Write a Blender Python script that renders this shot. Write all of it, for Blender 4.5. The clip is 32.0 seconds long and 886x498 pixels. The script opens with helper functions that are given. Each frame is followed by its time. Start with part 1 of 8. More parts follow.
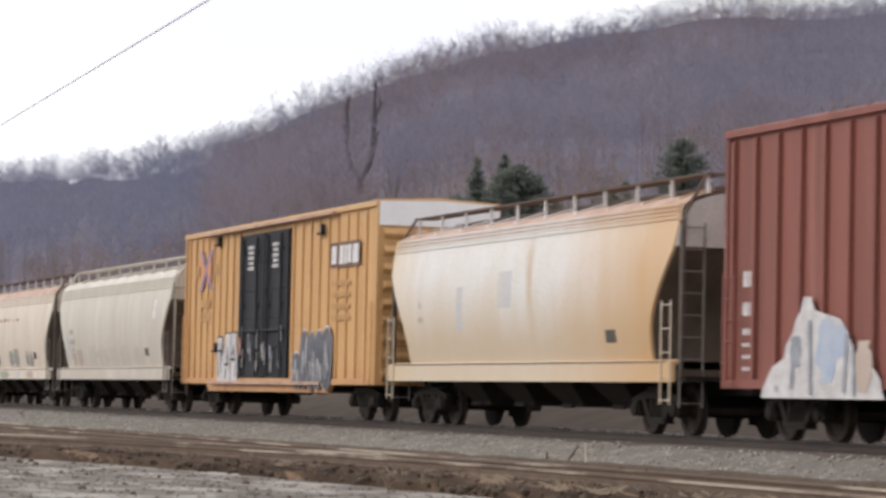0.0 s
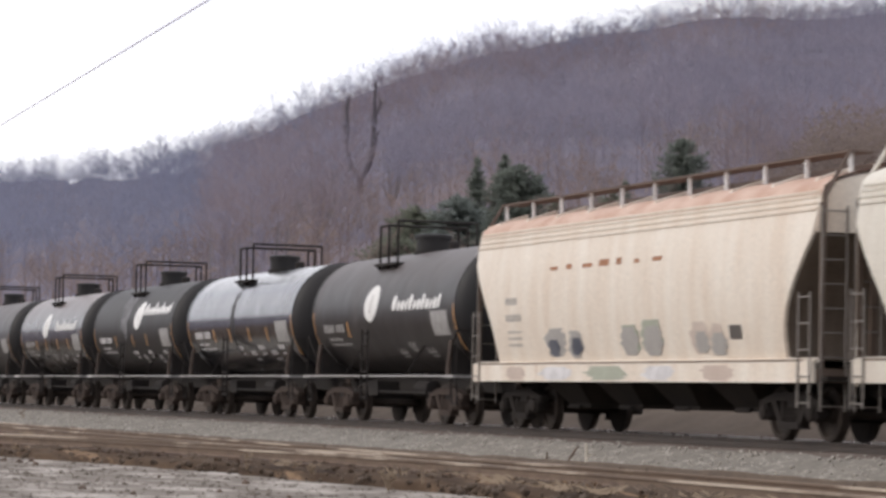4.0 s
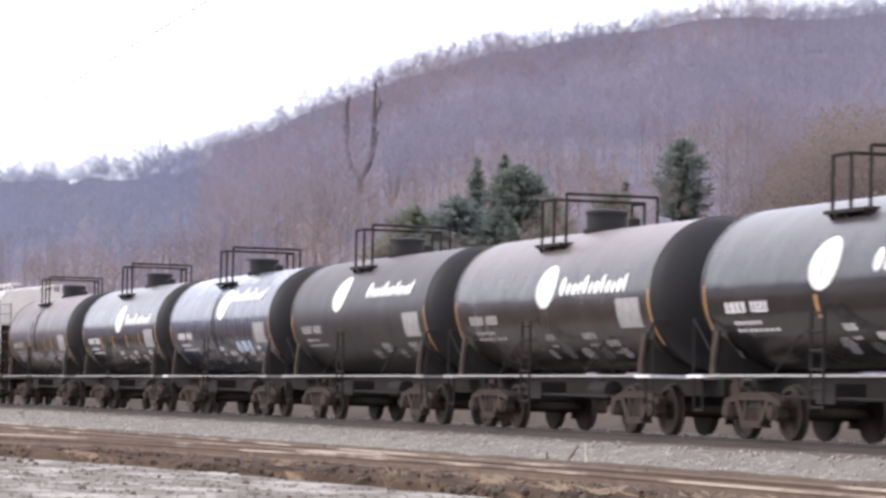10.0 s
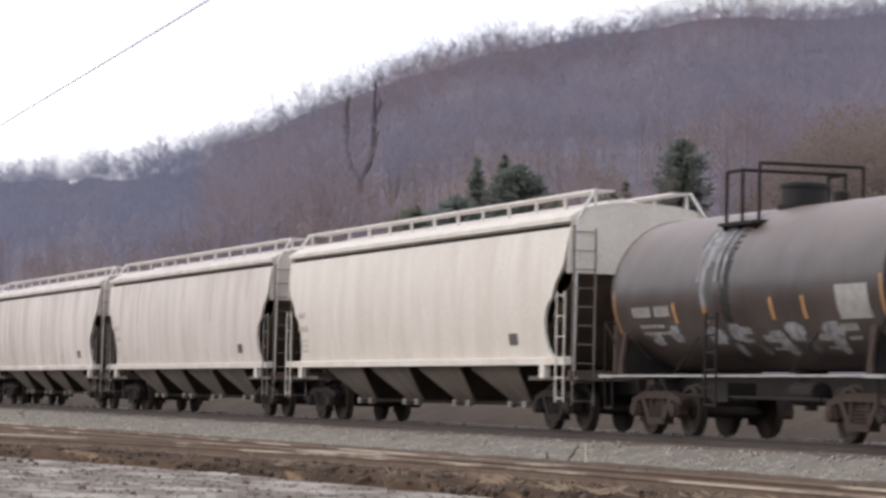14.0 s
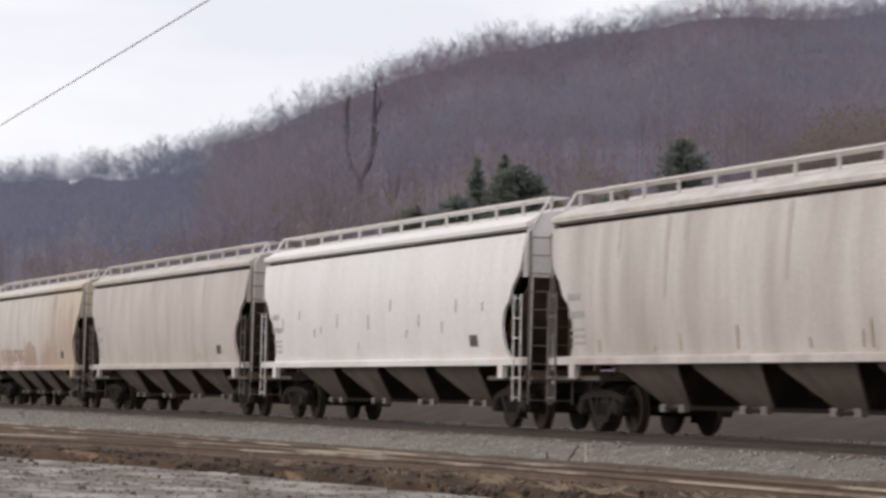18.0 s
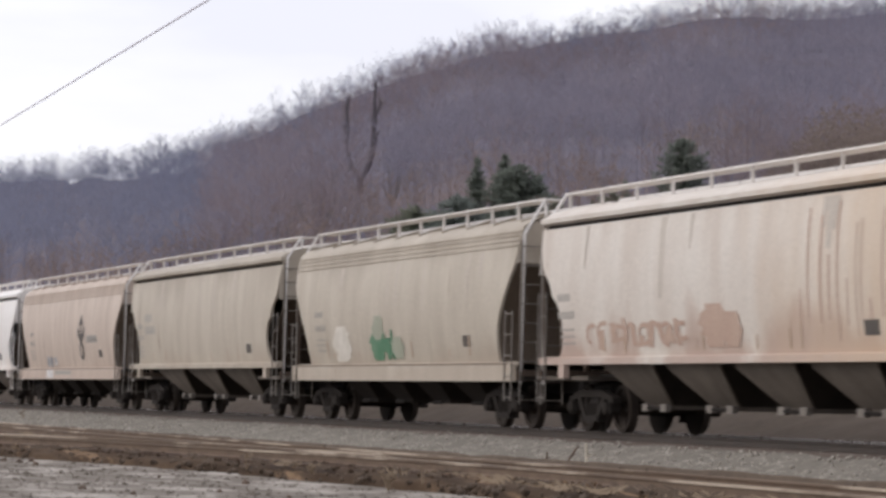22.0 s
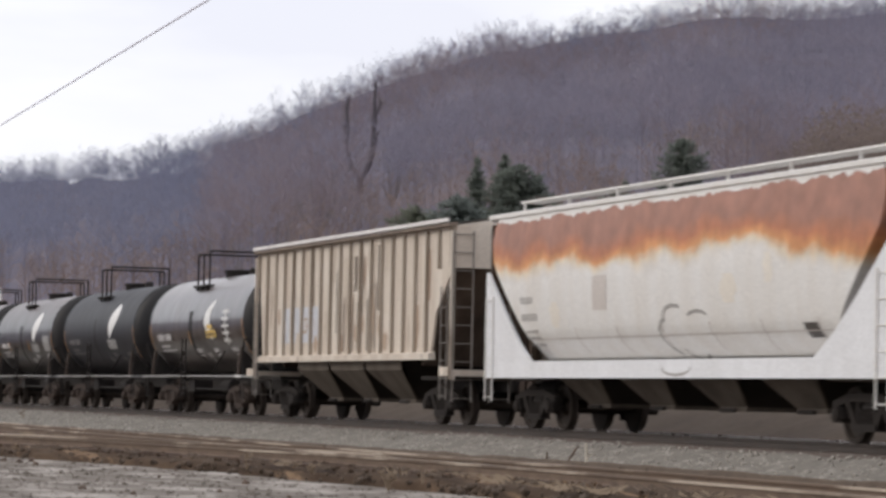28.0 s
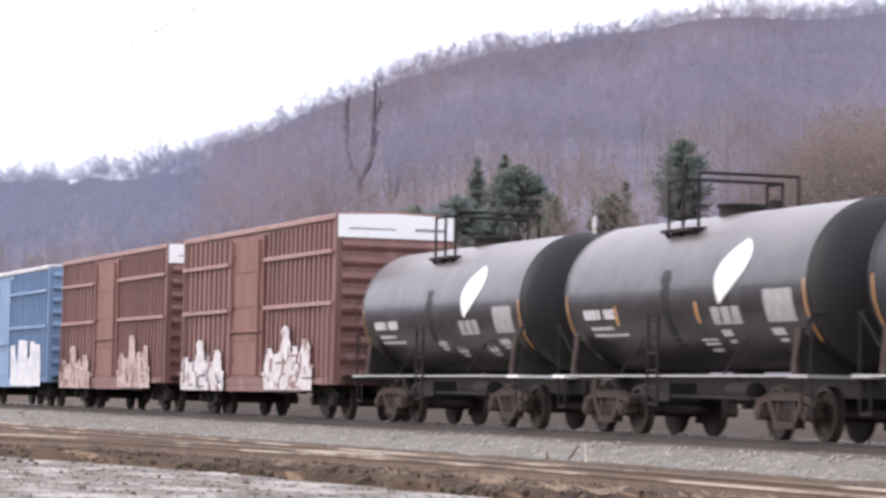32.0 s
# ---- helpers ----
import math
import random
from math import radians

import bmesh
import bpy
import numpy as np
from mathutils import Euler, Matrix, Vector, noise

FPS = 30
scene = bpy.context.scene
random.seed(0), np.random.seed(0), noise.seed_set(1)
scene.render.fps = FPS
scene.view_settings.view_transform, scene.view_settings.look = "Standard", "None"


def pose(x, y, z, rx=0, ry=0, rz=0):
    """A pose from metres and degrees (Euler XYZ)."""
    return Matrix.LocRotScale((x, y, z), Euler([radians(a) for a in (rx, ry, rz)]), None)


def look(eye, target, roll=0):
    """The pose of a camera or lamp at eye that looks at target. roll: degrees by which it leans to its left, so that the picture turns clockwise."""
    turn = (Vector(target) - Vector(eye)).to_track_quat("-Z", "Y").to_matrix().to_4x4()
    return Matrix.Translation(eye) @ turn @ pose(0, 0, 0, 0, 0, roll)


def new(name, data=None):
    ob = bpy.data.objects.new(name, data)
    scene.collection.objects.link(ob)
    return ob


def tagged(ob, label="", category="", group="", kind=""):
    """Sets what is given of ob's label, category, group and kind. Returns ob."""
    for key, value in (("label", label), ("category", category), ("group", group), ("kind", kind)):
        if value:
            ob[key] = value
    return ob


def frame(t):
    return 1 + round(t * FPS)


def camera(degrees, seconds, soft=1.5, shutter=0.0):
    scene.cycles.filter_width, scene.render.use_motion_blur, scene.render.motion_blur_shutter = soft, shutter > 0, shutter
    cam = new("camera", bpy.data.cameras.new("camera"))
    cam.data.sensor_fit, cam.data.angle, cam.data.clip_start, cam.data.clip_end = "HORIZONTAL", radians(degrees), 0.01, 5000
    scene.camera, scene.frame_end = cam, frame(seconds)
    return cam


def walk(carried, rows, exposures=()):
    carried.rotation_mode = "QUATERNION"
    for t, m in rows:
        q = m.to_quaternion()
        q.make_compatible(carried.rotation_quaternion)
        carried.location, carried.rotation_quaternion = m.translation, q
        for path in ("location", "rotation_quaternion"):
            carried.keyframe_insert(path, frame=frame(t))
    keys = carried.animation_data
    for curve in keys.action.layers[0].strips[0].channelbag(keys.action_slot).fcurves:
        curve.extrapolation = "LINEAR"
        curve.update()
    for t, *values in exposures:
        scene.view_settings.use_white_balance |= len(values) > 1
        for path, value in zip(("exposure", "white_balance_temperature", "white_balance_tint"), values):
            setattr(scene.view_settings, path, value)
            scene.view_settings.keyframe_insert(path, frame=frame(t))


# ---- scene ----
cam = camera(17.15, 32.0, soft=3.05, shutter=0.25)
EYE = (0.0, -22.2, 0.6)
VIEW = look(EYE, (-47.24061, -6.01438, 3.12003), 1.2)
# seconds, stops, kelvin, tint
EXPOSURES = [(0, -0.75, 6450, 10), (1.0, -0.86, 6450, 10), (2.5, -0.84, 6450, 10), (4.5, -0.48, 6350, 12), (5.0, -0.20, 6200, 13), (5.6, 0.06, 6100, 15), (12.2, 0.06, 6100, 15), (13.0, -0.10, 6150, 14), (13.4, -0.18, 6200, 13), (14.0, -0.64, 6350, 12), (14.6, -0.76, 6500, 10), (18.2, -1.03, 6450, 10), (19.0, -1.13, 6350, 11), (20.0, -1.00, 6500, 10), (21.0, -0.9, 6400, 11), (22.5, -0.9, 6400, 11), (25.0, -0.75, 6400, 11), (28.0, -0.92, 6400, 10), (29.0, -0.45, 6300, 12), (30.0, -0.10, 6150, 14), (32.0, 0.06, 6100, 15)]
walk(cam, [(0, VIEW), (32, VIEW)], EXPOSURES)
SPEED = 15.2          # metres a second, towards +x

# ---- light: overcast sky with a soft veiled sun behind the camera's shoulder ----
SUN_EL, SUN_AZ = radians(29), Vector((-0.45, -0.80))
world = bpy.data.worlds.new("overcast_sky")
scene.world = world
world.use_nodes = True
wt = world.node_tree
wt.nodes.clear()
w_out = wt.nodes.new("ShaderNodeOutputWorld")
w_bg = wt.nodes.new("ShaderNodeBackground")
w_sky = wt.nodes.new("ShaderNodeTexSky")
w_sky.sky_type = "NISHITA"
w_sky.sun_disc = False
w_sky.sun_elevation = SUN_EL
w_sky.sun_rotation = math.atan2(SUN_AZ.x, SUN_AZ.y)
w_tc = wt.nodes.new("ShaderNodeTexCoord")
w_map = wt.nodes.new("ShaderNodeMapping")
w_map.inputs["Scale"].default_value = (2.2, 2.2, 9.0)
w_noise = wt.nodes.new("ShaderNodeTexNoise")
w_noise.inputs["Scale"].default_value = 2.4
w_noise.inputs["Detail"].default_value = 6
w_ramp = wt.nodes.new("ShaderNodeValToRGB")
w_ramp.color_ramp.elements[0].position, w_ramp.color_ramp.elements[1].position = 0.34, 0.66
w_ramp.color_ramp.elements[0].color = (14.0, 14.0, 15.2, 1)
w_ramp.color_ramp.elements[1].color = (17.2, 17.0, 17.2, 1)
w_mix = wt.nodes.new("ShaderNodeMix")
w_mix.data_type = "RGBA"
w_mix.inputs["Factor"].default_value = 0.9
wt.links.new(w_tc.outputs["Generated"], w_map.inputs["Vector"])
wt.links.new(w_map.outputs["Vector"], w_noise.inputs["Vector"])
wt.links.new(w_noise.outputs["Fac"], w_ramp.inputs["Fac"])
wt.links.new(w_sky.outputs["Color"], w_mix.inputs["A"])
wt.links.new(w_ramp.outputs["Color"], w_mix.inputs["B"])
wt.links.new(w_mix.outputs["Result"], w_bg.inputs["Color"])
w_bg.inputs["Strength"].default_value = 0.13
wt.links.new(w_bg.outputs["Background"], w_out.inputs["Surface"])
sun = new("sun", bpy.data.lights.new("sun", "SUN"))
sun.data.energy, sun.data.angle, sun.data.color = 2.15, radians(18), (1.0, 0.915, 0.80)
sun.matrix_world = look((SUN_AZ.x * 50, SUN_AZ.y * 50, 50 * math.tan(SUN_EL) * SUN_AZ.length), (0, 0, 0))


# ---- materials ----
def material(name, base, other=None, rough=0.6, metal=0.0, scale=3.0, stretch=(1, 1, 1), amount=0.5, fine=30.0, bump=0.15, third=None, third_scale=0.7, third_at=0.6, third_soft=0.1, rough_var=0.1, spread=0.0, clear=0.0, spec=0.5, dent=0.0):
    """Two scales of colour change, an optional third colour in patches, and fine relief."""
    m = bpy.data.materials.new(name)
    m.use_nodes = True
    nt = m.node_tree
    bsdf = nt.nodes["Principled BSDF"]
    bsdf.inputs["Metallic"].default_value = metal
    bsdf.inputs["Specular IOR Level"].default_value = spec
    if clear:
        bsdf.inputs["Coat Weight"].default_value = clear
        bsdf.inputs["Coat Roughness"].default_value = 0.11
        bsdf.inputs["Coat IOR"].default_value = 1.6
    tc = nt.nodes.new("ShaderNodeTexCoord")
    mp = nt.nodes.new("ShaderNodeMapping")
    mp.inputs["Scale"].default_value = stretch
    nt.links.new(tc.outputs["Object"], mp.inputs["Vector"])
    if spread:
        info = nt.nodes.new("ShaderNodeObjectInfo")
        off = nt.nodes.new("ShaderNodeVectorMath")
        off.operation = "SCALE"
        off.inputs[0].default_value = (37, 11, 23)
        nt.links.new(info.outputs["Random"], off.inputs["Scale"])
        nt.links.new(off.outputs["Vector"], mp.inputs["Location"])
    n1 = nt.nodes.new("ShaderNodeTexNoise")
    n1.inputs["Scale"].default_value, n1.inputs["Detail"].default_value = scale, 5
    nt.links.new(mp.outputs["Vector"], n1.inputs["Vector"])
    ramp = nt.nodes.new("ShaderNodeMapRange")
    ramp.inputs["From Min"].default_value, ramp.inputs["From Max"].default_value = 0.35, 0.68
    ramp.inputs["To Min"].default_value, ramp.inputs["To Max"].default_value = 0, amount
    nt.links.new(n1.outputs["Fac"], ramp.inputs["Value"])
    other = other or tuple(c * 0.6 for c in base)
    mix = nt.nodes.new("ShaderNodeMix")
    mix.data_type = "RGBA"
    mix.inputs["A"].default_value, mix.inputs["B"].default_value = (*base, 1), (*other, 1)
    nt.links.new(ramp.outputs["Result"], mix.inputs["Factor"])
    colour = mix.outputs["Result"]
    n2 = nt.nodes.new("ShaderNodeTexNoise")
    n2.inputs["Scale"].default_value, n2.inputs["Detail"].default_value = fine, 3
    nt.links.new(tc.outputs["Object"], n2.inputs["Vector"])
    if third:
        n3 = nt.nodes.new("ShaderNodeTexNoise")
        n3.inputs["Scale"].default_value, n3.inputs["Detail"].default_value = third_scale, 6
        nt.links.new(mp.outputs["Vector"], n3.inputs["Vector"])
        r3 = nt.nodes.new("ShaderNodeMapRange")
        r3.inputs["From Min"].default_value, r3.inputs["From Max"].default_value = third_at, third_at + third_soft
        nt.links.new(n3.outputs["Fac"], r3.inputs["Value"])
        m3 = nt.nodes.new("ShaderNodeMix")
        m3.data_type = "RGBA"
        m3.inputs["B"].default_value = (*third, 1)
        nt.links.new(r3.outputs["Result"], m3.inputs["Factor"])
        nt.links.new(colour, m3.inputs["A"])
        colour = m3.outputs["Result"]
    fm = nt.nodes.new("ShaderNodeMix")
    fm.data_type, fm.blend_type = "RGBA", "MULTIPLY"
    fr = nt.nodes.new("ShaderNodeMapRange")
    fr.inputs["To Min"].default_value, fr.inputs["To Max"].default_value = 0.72, 1.2
    nt.links.new(n2.outputs["Fac"], fr.inputs["Value"])
    fm.inputs["Factor"].default_value = 1.0
    nt.links.new(colour, fm.inputs["A"])
    nt.links.new(fr.outputs["Result"], fm.inputs["B"])
    nt.links.new(fm.outputs["Result"], bsdf.inputs["Base Color"])
    rr = nt.nodes.new("ShaderNodeMapRange")
    rr.inputs["To Min"].default_value, rr.inputs["To Max"].default_value = max(0.04, rough - rough_var), min(1, rough + rough_var)
    nt.links.new(n1.outputs["Fac"], rr.inputs["Value"])
    nt.links.new(rr.outputs["Result"], bsdf.inputs["Roughness"])
    if bump:
        b = nt.nodes.new("ShaderNodeBump")
        b.inputs["Strength"].default_value, b.inputs["Distance"].default_value = bump, 0.02
        nt.links.new(n2.outputs["Fac"], b.inputs["Height"])
        nt.links.new(b.outputs["Normal"], bsdf.inputs["Normal"])
        if dent:
            n4 = nt.nodes.new("ShaderNodeTexNoise")
            n4.inputs["Scale"].default_value, n4.inputs["Detail"].default_value = 0.75, 2
            nt.links.new(tc.outputs["Object"], n4.inputs["Vector"])
            d = nt.nodes.new("ShaderNodeBump")
            d.inputs["Strength"].default_value, d.inputs["Distance"].default_value = 1.0, dent
            nt.links.new(n4.outputs["Fac"], d.inputs["Height"])
            nt.links.new(d.outputs["Normal"], b.inputs["Normal"])
    return m


def paint(name, base, dirt, amount=0.5, rough=0.5, third=None, third_at=0.62, third_scale=1.4, clear=0.0, streak=1.5, spec=0.5, fall=0.16, dent=0.0):
    """Weathered vehicle paint: dirt runs down in streaks."""
    return material(name, base, dirt, rough=rough, scale=1.0, stretch=(streak, streak, fall), amount=amount, fine=22, bump=0.05, third=third, third_at=third_at, third_scale=third_scale, third_soft=0.12, spread=1.0, clear=clear, spec=spec, dent=dent)


STEEL_DARK = material("grimy_black_steel", (0.026, 0.023, 0.022), (0.044, 0.037, 0.033), rough=0.8, scale=4, bump=0.2, spec=0.12)
TRUCK_BROWN = material("dusty_brown_cast_steel", (0.05, 0.037, 0.031), (0.088, 0.065, 0.054), rough=0.85, scale=5, bump=0.3, spec=0.15)
TRUCK_DARK = material("grimy_dark_cast_steel", (0.024, 0.02, 0.018), (0.04, 0.033, 0.029), rough=0.85, scale=5, bump=0.3, spec=0.15)
WHEEL_STEEL = material("dark_rolled_wheel_steel", (0.03, 0.023, 0.019), (0.06, 0.045, 0.036), rough=0.7, metal=0.0, scale=6, spec=0.2)
RUST_RAIL = material("rusty_rail_steel", (0.16, 0.108, 0.075), (0.085, 0.06, 0.046), rough=0.8, scale=3, bump=0.2)
RAIL_TOP = material("worn_rail_head", (0.55, 0.52, 0.49), (0.4, 0.36, 0.32), rough=0.28, metal=1.0, scale=2)
RAIL_SIDE = material("grimy_rail_web", (0.045, 0.035, 0.03), (0.08, 0.06, 0.05), rough=0.8, scale=3)
RAIL_TOP_SIDING = material("dull_siding_rail_head", (0.12, 0.084, 0.058), (0.22, 0.16, 0.112), rough=0.6, metal=0.0, scale=0.5, third=(0.48, 0.40, 0.315), third_scale=0.35, third_at=0.5, third_soft=0.08, spec=0.3)
WOOD_TIE = material("weathered_tie_timber", (0.13, 0.085, 0.06), (0.07, 0.05, 0.04), rough=0.9, scale=3, stretch=(6, 1, 6), amount=0.9, bump=0.4, spread=1)
BALLAST = material("grey_limestone_ballast", (0.215, 0.196, 0.171), (0.168, 0.153, 0.133), rough=0.95, scale=1.2, amount=0.8, fine=14, bump=0.4, third=(0.32, 0.296, 0.26), third_scale=4.5, third_at=0.57, third_soft=0.05, spec=0.1)
STONE = material("crushed_stone", (0.42, 0.39, 0.345), (0.28, 0.257, 0.226), rough=0.95, scale=0.9, amount=0.9, fine=6, bump=0.2, spec=0.1)
LOT = material("pale_gravel_lot", (0.21, 0.184, 0.16), (0.132, 0.113, 0.096), rough=0.95, scale=1.5, stretch=(0.6, 1, 1), amount=1.0, fine=9, bump=0.7, third=(0.385, 0.352, 0.318), third_scale=1.1, third_at=0.47, third_soft=0.16, spec=0.1)
DIRT = material("brown_siding_dirt", (0.094, 0.062, 0.04), (0.04, 0.026, 0.018), rough=0.95, scale=1.1, stretch=(0.16, 2.6, 1), amount=1.0, fine=10, bump=0.6, third=(0.215, 0.142, 0.088), third_scale=1.3, third_at=0.56, third_soft=0.08, spec=0.1)
BANK = material("dry_grass_bank", (0.098, 0.076, 0.059), (0.068, 0.052, 0.042), rough=0.95, scale=0.8, fine=6, bump=0.5, spec=0.1)
# hillside litter pushed to violet-grey: distance haze is part of this colour
LITTER = material("haze_tinted_leaf_litter", (0.164, 0.147, 0.18), (0.11, 0.102, 0.134), rough=1.0, scale=1.6, stretch=(0.011, 0.05, 0.05), amount=1.0, fine=0.3, bump=0.1, third=(0.168, 0.136, 0.144), third_scale=1.0, third_at=0.55, third_soft=0.16, spec=0.1)
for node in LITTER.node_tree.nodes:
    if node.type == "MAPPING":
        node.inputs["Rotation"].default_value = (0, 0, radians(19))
STRAW = material("dry_straw_stalk", (0.25, 0.19, 0.13), (0.16, 0.115, 0.08), rough=0.95, scale=8)
GRASS_DARK = material("dark_rotten_grass", (0.10, 0.07, 0.048), (0.05, 0.036, 0.027), rough=0.95, scale=4)
STALK_WHITE = material("pale_seed_stalk", (0.62, 0.56, 0.47), (0.45, 0.38, 0.3), rough=0.95, scale=8)
FINES = material("rust_brown_ballast_fines", (0.17, 0.138, 0.118), (0.115, 0.09, 0.076), rough=0.95, scale=1.1, stretch=(0.4, 1, 1), amount=0.9, fine=14, bump=0.6, third=(0.22, 0.19, 0.165), third_scale=4, third_at=0.6, spec=0.1)
CABLE = material("pale_weathered_cable", (0.72, 0.69, 0.79), rough=0.6, scale=4)
WHITE_MARK = material("white_stencil_paint", (0.78, 0.77, 0.75), (0.6, 0.59, 0.57), rough=0.5, scale=4)
GREY_MARK = material("faded_grey_stencil", (0.33, 0.31, 0.29), (0.42, 0.4, 0.37), rough=0.6, scale=5)
DARK_MARK = material("dark_stencil_paint", (0.07, 0.06, 0.055), (0.14, 0.12, 0.1), rough=0.6, scale=5)
SPILL_PALE = material("pale_powder_spill", (0.34, 0.34, 0.36), (0.12, 0.115, 0.12), rough=0.8, scale=2.5, stretch=(4, 4, 0.8), amount=1.0)
SPILL_DIM = material("thin_powder_film", (0.10, 0.097, 0.10), (0.05, 0.048, 0.05), rough=0.8, scale=2.5, stretch=(4, 4, 0.8), amount=1.0)
FAINT_INK = material("grimed_over_stencil_paint", (0.16, 0.15, 0.15), (0.10, 0.095, 0.09), rough=0.6, scale=5)
ORANGE_MARK = material("orange_reflector_tape", (0.52, 0.27, 0.095), (0.32, 0.17, 0.08), rough=0.4, scale=6)
PLACARD = material("pale_printed_placard", (0.36, 0.35, 0.34), (0.25, 0.24, 0.23), rough=0.5, scale=7, amount=0.9)
TAG_WHITE = material("white_spray_paint", (0.68, 0.66, 0.66), (0.5, 0.48, 0.48), rough=0.6, scale=3, amount=0.9)
TAG_GREY = material("silver_grey_spray_paint", (0.36, 0.38, 0.42), (0.22, 0.23, 0.26), rough=0.5, scale=3, amount=0.9)
TAG_BLUE = material("pale_blue_spray_paint", (0.38, 0.46, 0.60), (0.5, 0.54, 0.6), rough=0.6, scale=3, amount=0.9)
TAG_BLACK = material("black_spray_paint", (0.03, 0.03, 0.035), (0.08, 0.08, 0.085), rough=0.6, scale=3)
PALE_SPRAY = material("pale_washed_spray_paint", (0.70, 0.66, 0.60), (0.58, 0.54, 0.48), rough=0.7, scale=3, amount=0.9)
TAG_GREEN = material("green_spray_paint", (0.07, 0.20, 0.11), (0.14, 0.26, 0.17), rough=0.6, scale=3, amount=0.9)
TAG_RED = material("faded_red_spray_paint", (0.50, 0.17, 0.13), (0.5, 0.3, 0.25), rough=0.6, scale=3, amount=0.9)
LOGO_BLUE = material("violet_logo_paint", (0.30, 0.19, 0.34), (0.40, 0.25, 0.33), rough=0.5, scale=4)
LOGO_TAN = material("tan_emblem_paint", (0.55, 0.36, 0.26), (0.45, 0.28, 0.2), rough=0.5, scale=5)
LOGO_YELLOW = material("yellow_logo_paint", (0.75, 0.5, 0.12), (0.6, 0.42, 0.15), rough=0.5, scale=5)
RUST_STREAK = material("rust_streak", (0.36, 0.17, 0.09), (0.24, 0.12, 0.07), rough=0.85, scale=4)

TANK_PAINTS = {
    "satin": paint("satin_black_tank_paint", (0.012, 0.011, 0.012), (0.024, 0.021, 0.021), 0.7, 0.24, third=(0.04, 0.034, 0.032), third_at=0.64, third_scale=0.9, clear=0.22, dent=0.045),
    "dusty": paint("dusty_black_tank_paint", (0.02, 0.017, 0.016), (0.046, 0.039, 0.036), 0.8, 0.25, third=(0.075, 0.061, 0.056), third_at=0.64, third_scale=0.9, clear=0.1, dent=0.045),
    "matt": paint("dull_brown_black_tank_paint", (0.024, 0.021, 0.021), (0.045, 0.039, 0.037), 0.7, 0.42, third=(0.065, 0.054, 0.051), third_at=0.64, third_scale=0.9, spec=0.35, dent=0.04),
    "char": paint("sooty_black_tank_paint", (0.017, 0.015, 0.015), (0.032, 0.028, 0.027), 0.7, 0.5, spec=0.3),
    "sheen": paint("dusty_sheened_tank_paint", (0.028, 0.024, 0.024), (0.06, 0.05, 0.048), 0.8, 0.3, third=(0.08, 0.066, 0.063), third_at=0.56, third_scale=0.9, clear=0.42, dent=0.045),
    "slate": paint("dull_slate_black_tank_paint", (0.011, 0.012, 0.017), (0.024, 0.023, 0.028), 0.7, 0.5, spec=0.3),
    "pale": paint("dust_greyed_tank_paint", (0.015, 0.014, 0.015), (0.036, 0.032, 0.032), 0.8, 0.32, third=(0.06, 0.052, 0.05), third_at=0.64, third_scale=0.9, clear=0.15, dent=0.045),
    "gloss": paint("glossy_black_tank_paint", (0.012, 0.012, 0.016), (0.03, 0.03, 0.034), 0.5, 0.24, clear=0.6, dent=0.045),
    "blue": paint("blue_black_tank_paint", (0.018, 0.023, 0.042), (0.042, 0.045, 0.068), 0.6, 0.27, clear=0.4, dent=0.05),
    "brown": paint("faded_brown_black_tank_paint", (0.036, 0.027, 0.024), (0.07, 0.052, 0.046), 0.8, 0.38, clear=0.08, dent=0.045),
}


def dust_and_top_light(m, tint, most):
    """Patchy dust on a tank's upward faces, which also paints their lighter, sky-lit top."""
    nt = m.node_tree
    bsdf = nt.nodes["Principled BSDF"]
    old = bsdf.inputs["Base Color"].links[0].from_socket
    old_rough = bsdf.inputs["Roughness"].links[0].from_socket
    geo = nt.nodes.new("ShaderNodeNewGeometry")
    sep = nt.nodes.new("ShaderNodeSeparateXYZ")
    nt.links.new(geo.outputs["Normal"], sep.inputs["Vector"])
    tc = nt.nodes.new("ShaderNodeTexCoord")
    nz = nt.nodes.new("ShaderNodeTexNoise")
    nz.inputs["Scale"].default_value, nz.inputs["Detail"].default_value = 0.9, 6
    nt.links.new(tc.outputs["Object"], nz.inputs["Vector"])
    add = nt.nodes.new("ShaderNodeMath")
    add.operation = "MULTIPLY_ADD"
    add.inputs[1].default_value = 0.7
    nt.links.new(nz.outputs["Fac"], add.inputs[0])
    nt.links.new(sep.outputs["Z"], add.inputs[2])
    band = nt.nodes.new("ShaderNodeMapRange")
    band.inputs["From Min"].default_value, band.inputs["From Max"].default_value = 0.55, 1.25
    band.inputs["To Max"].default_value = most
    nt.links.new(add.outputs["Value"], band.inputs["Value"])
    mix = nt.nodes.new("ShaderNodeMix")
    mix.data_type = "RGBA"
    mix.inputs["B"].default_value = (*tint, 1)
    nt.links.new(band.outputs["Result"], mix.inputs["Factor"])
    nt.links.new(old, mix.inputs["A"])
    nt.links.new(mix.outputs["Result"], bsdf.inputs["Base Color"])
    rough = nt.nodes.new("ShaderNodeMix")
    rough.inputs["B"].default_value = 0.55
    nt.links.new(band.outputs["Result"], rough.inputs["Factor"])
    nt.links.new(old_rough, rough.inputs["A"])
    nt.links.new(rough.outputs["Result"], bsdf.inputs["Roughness"])


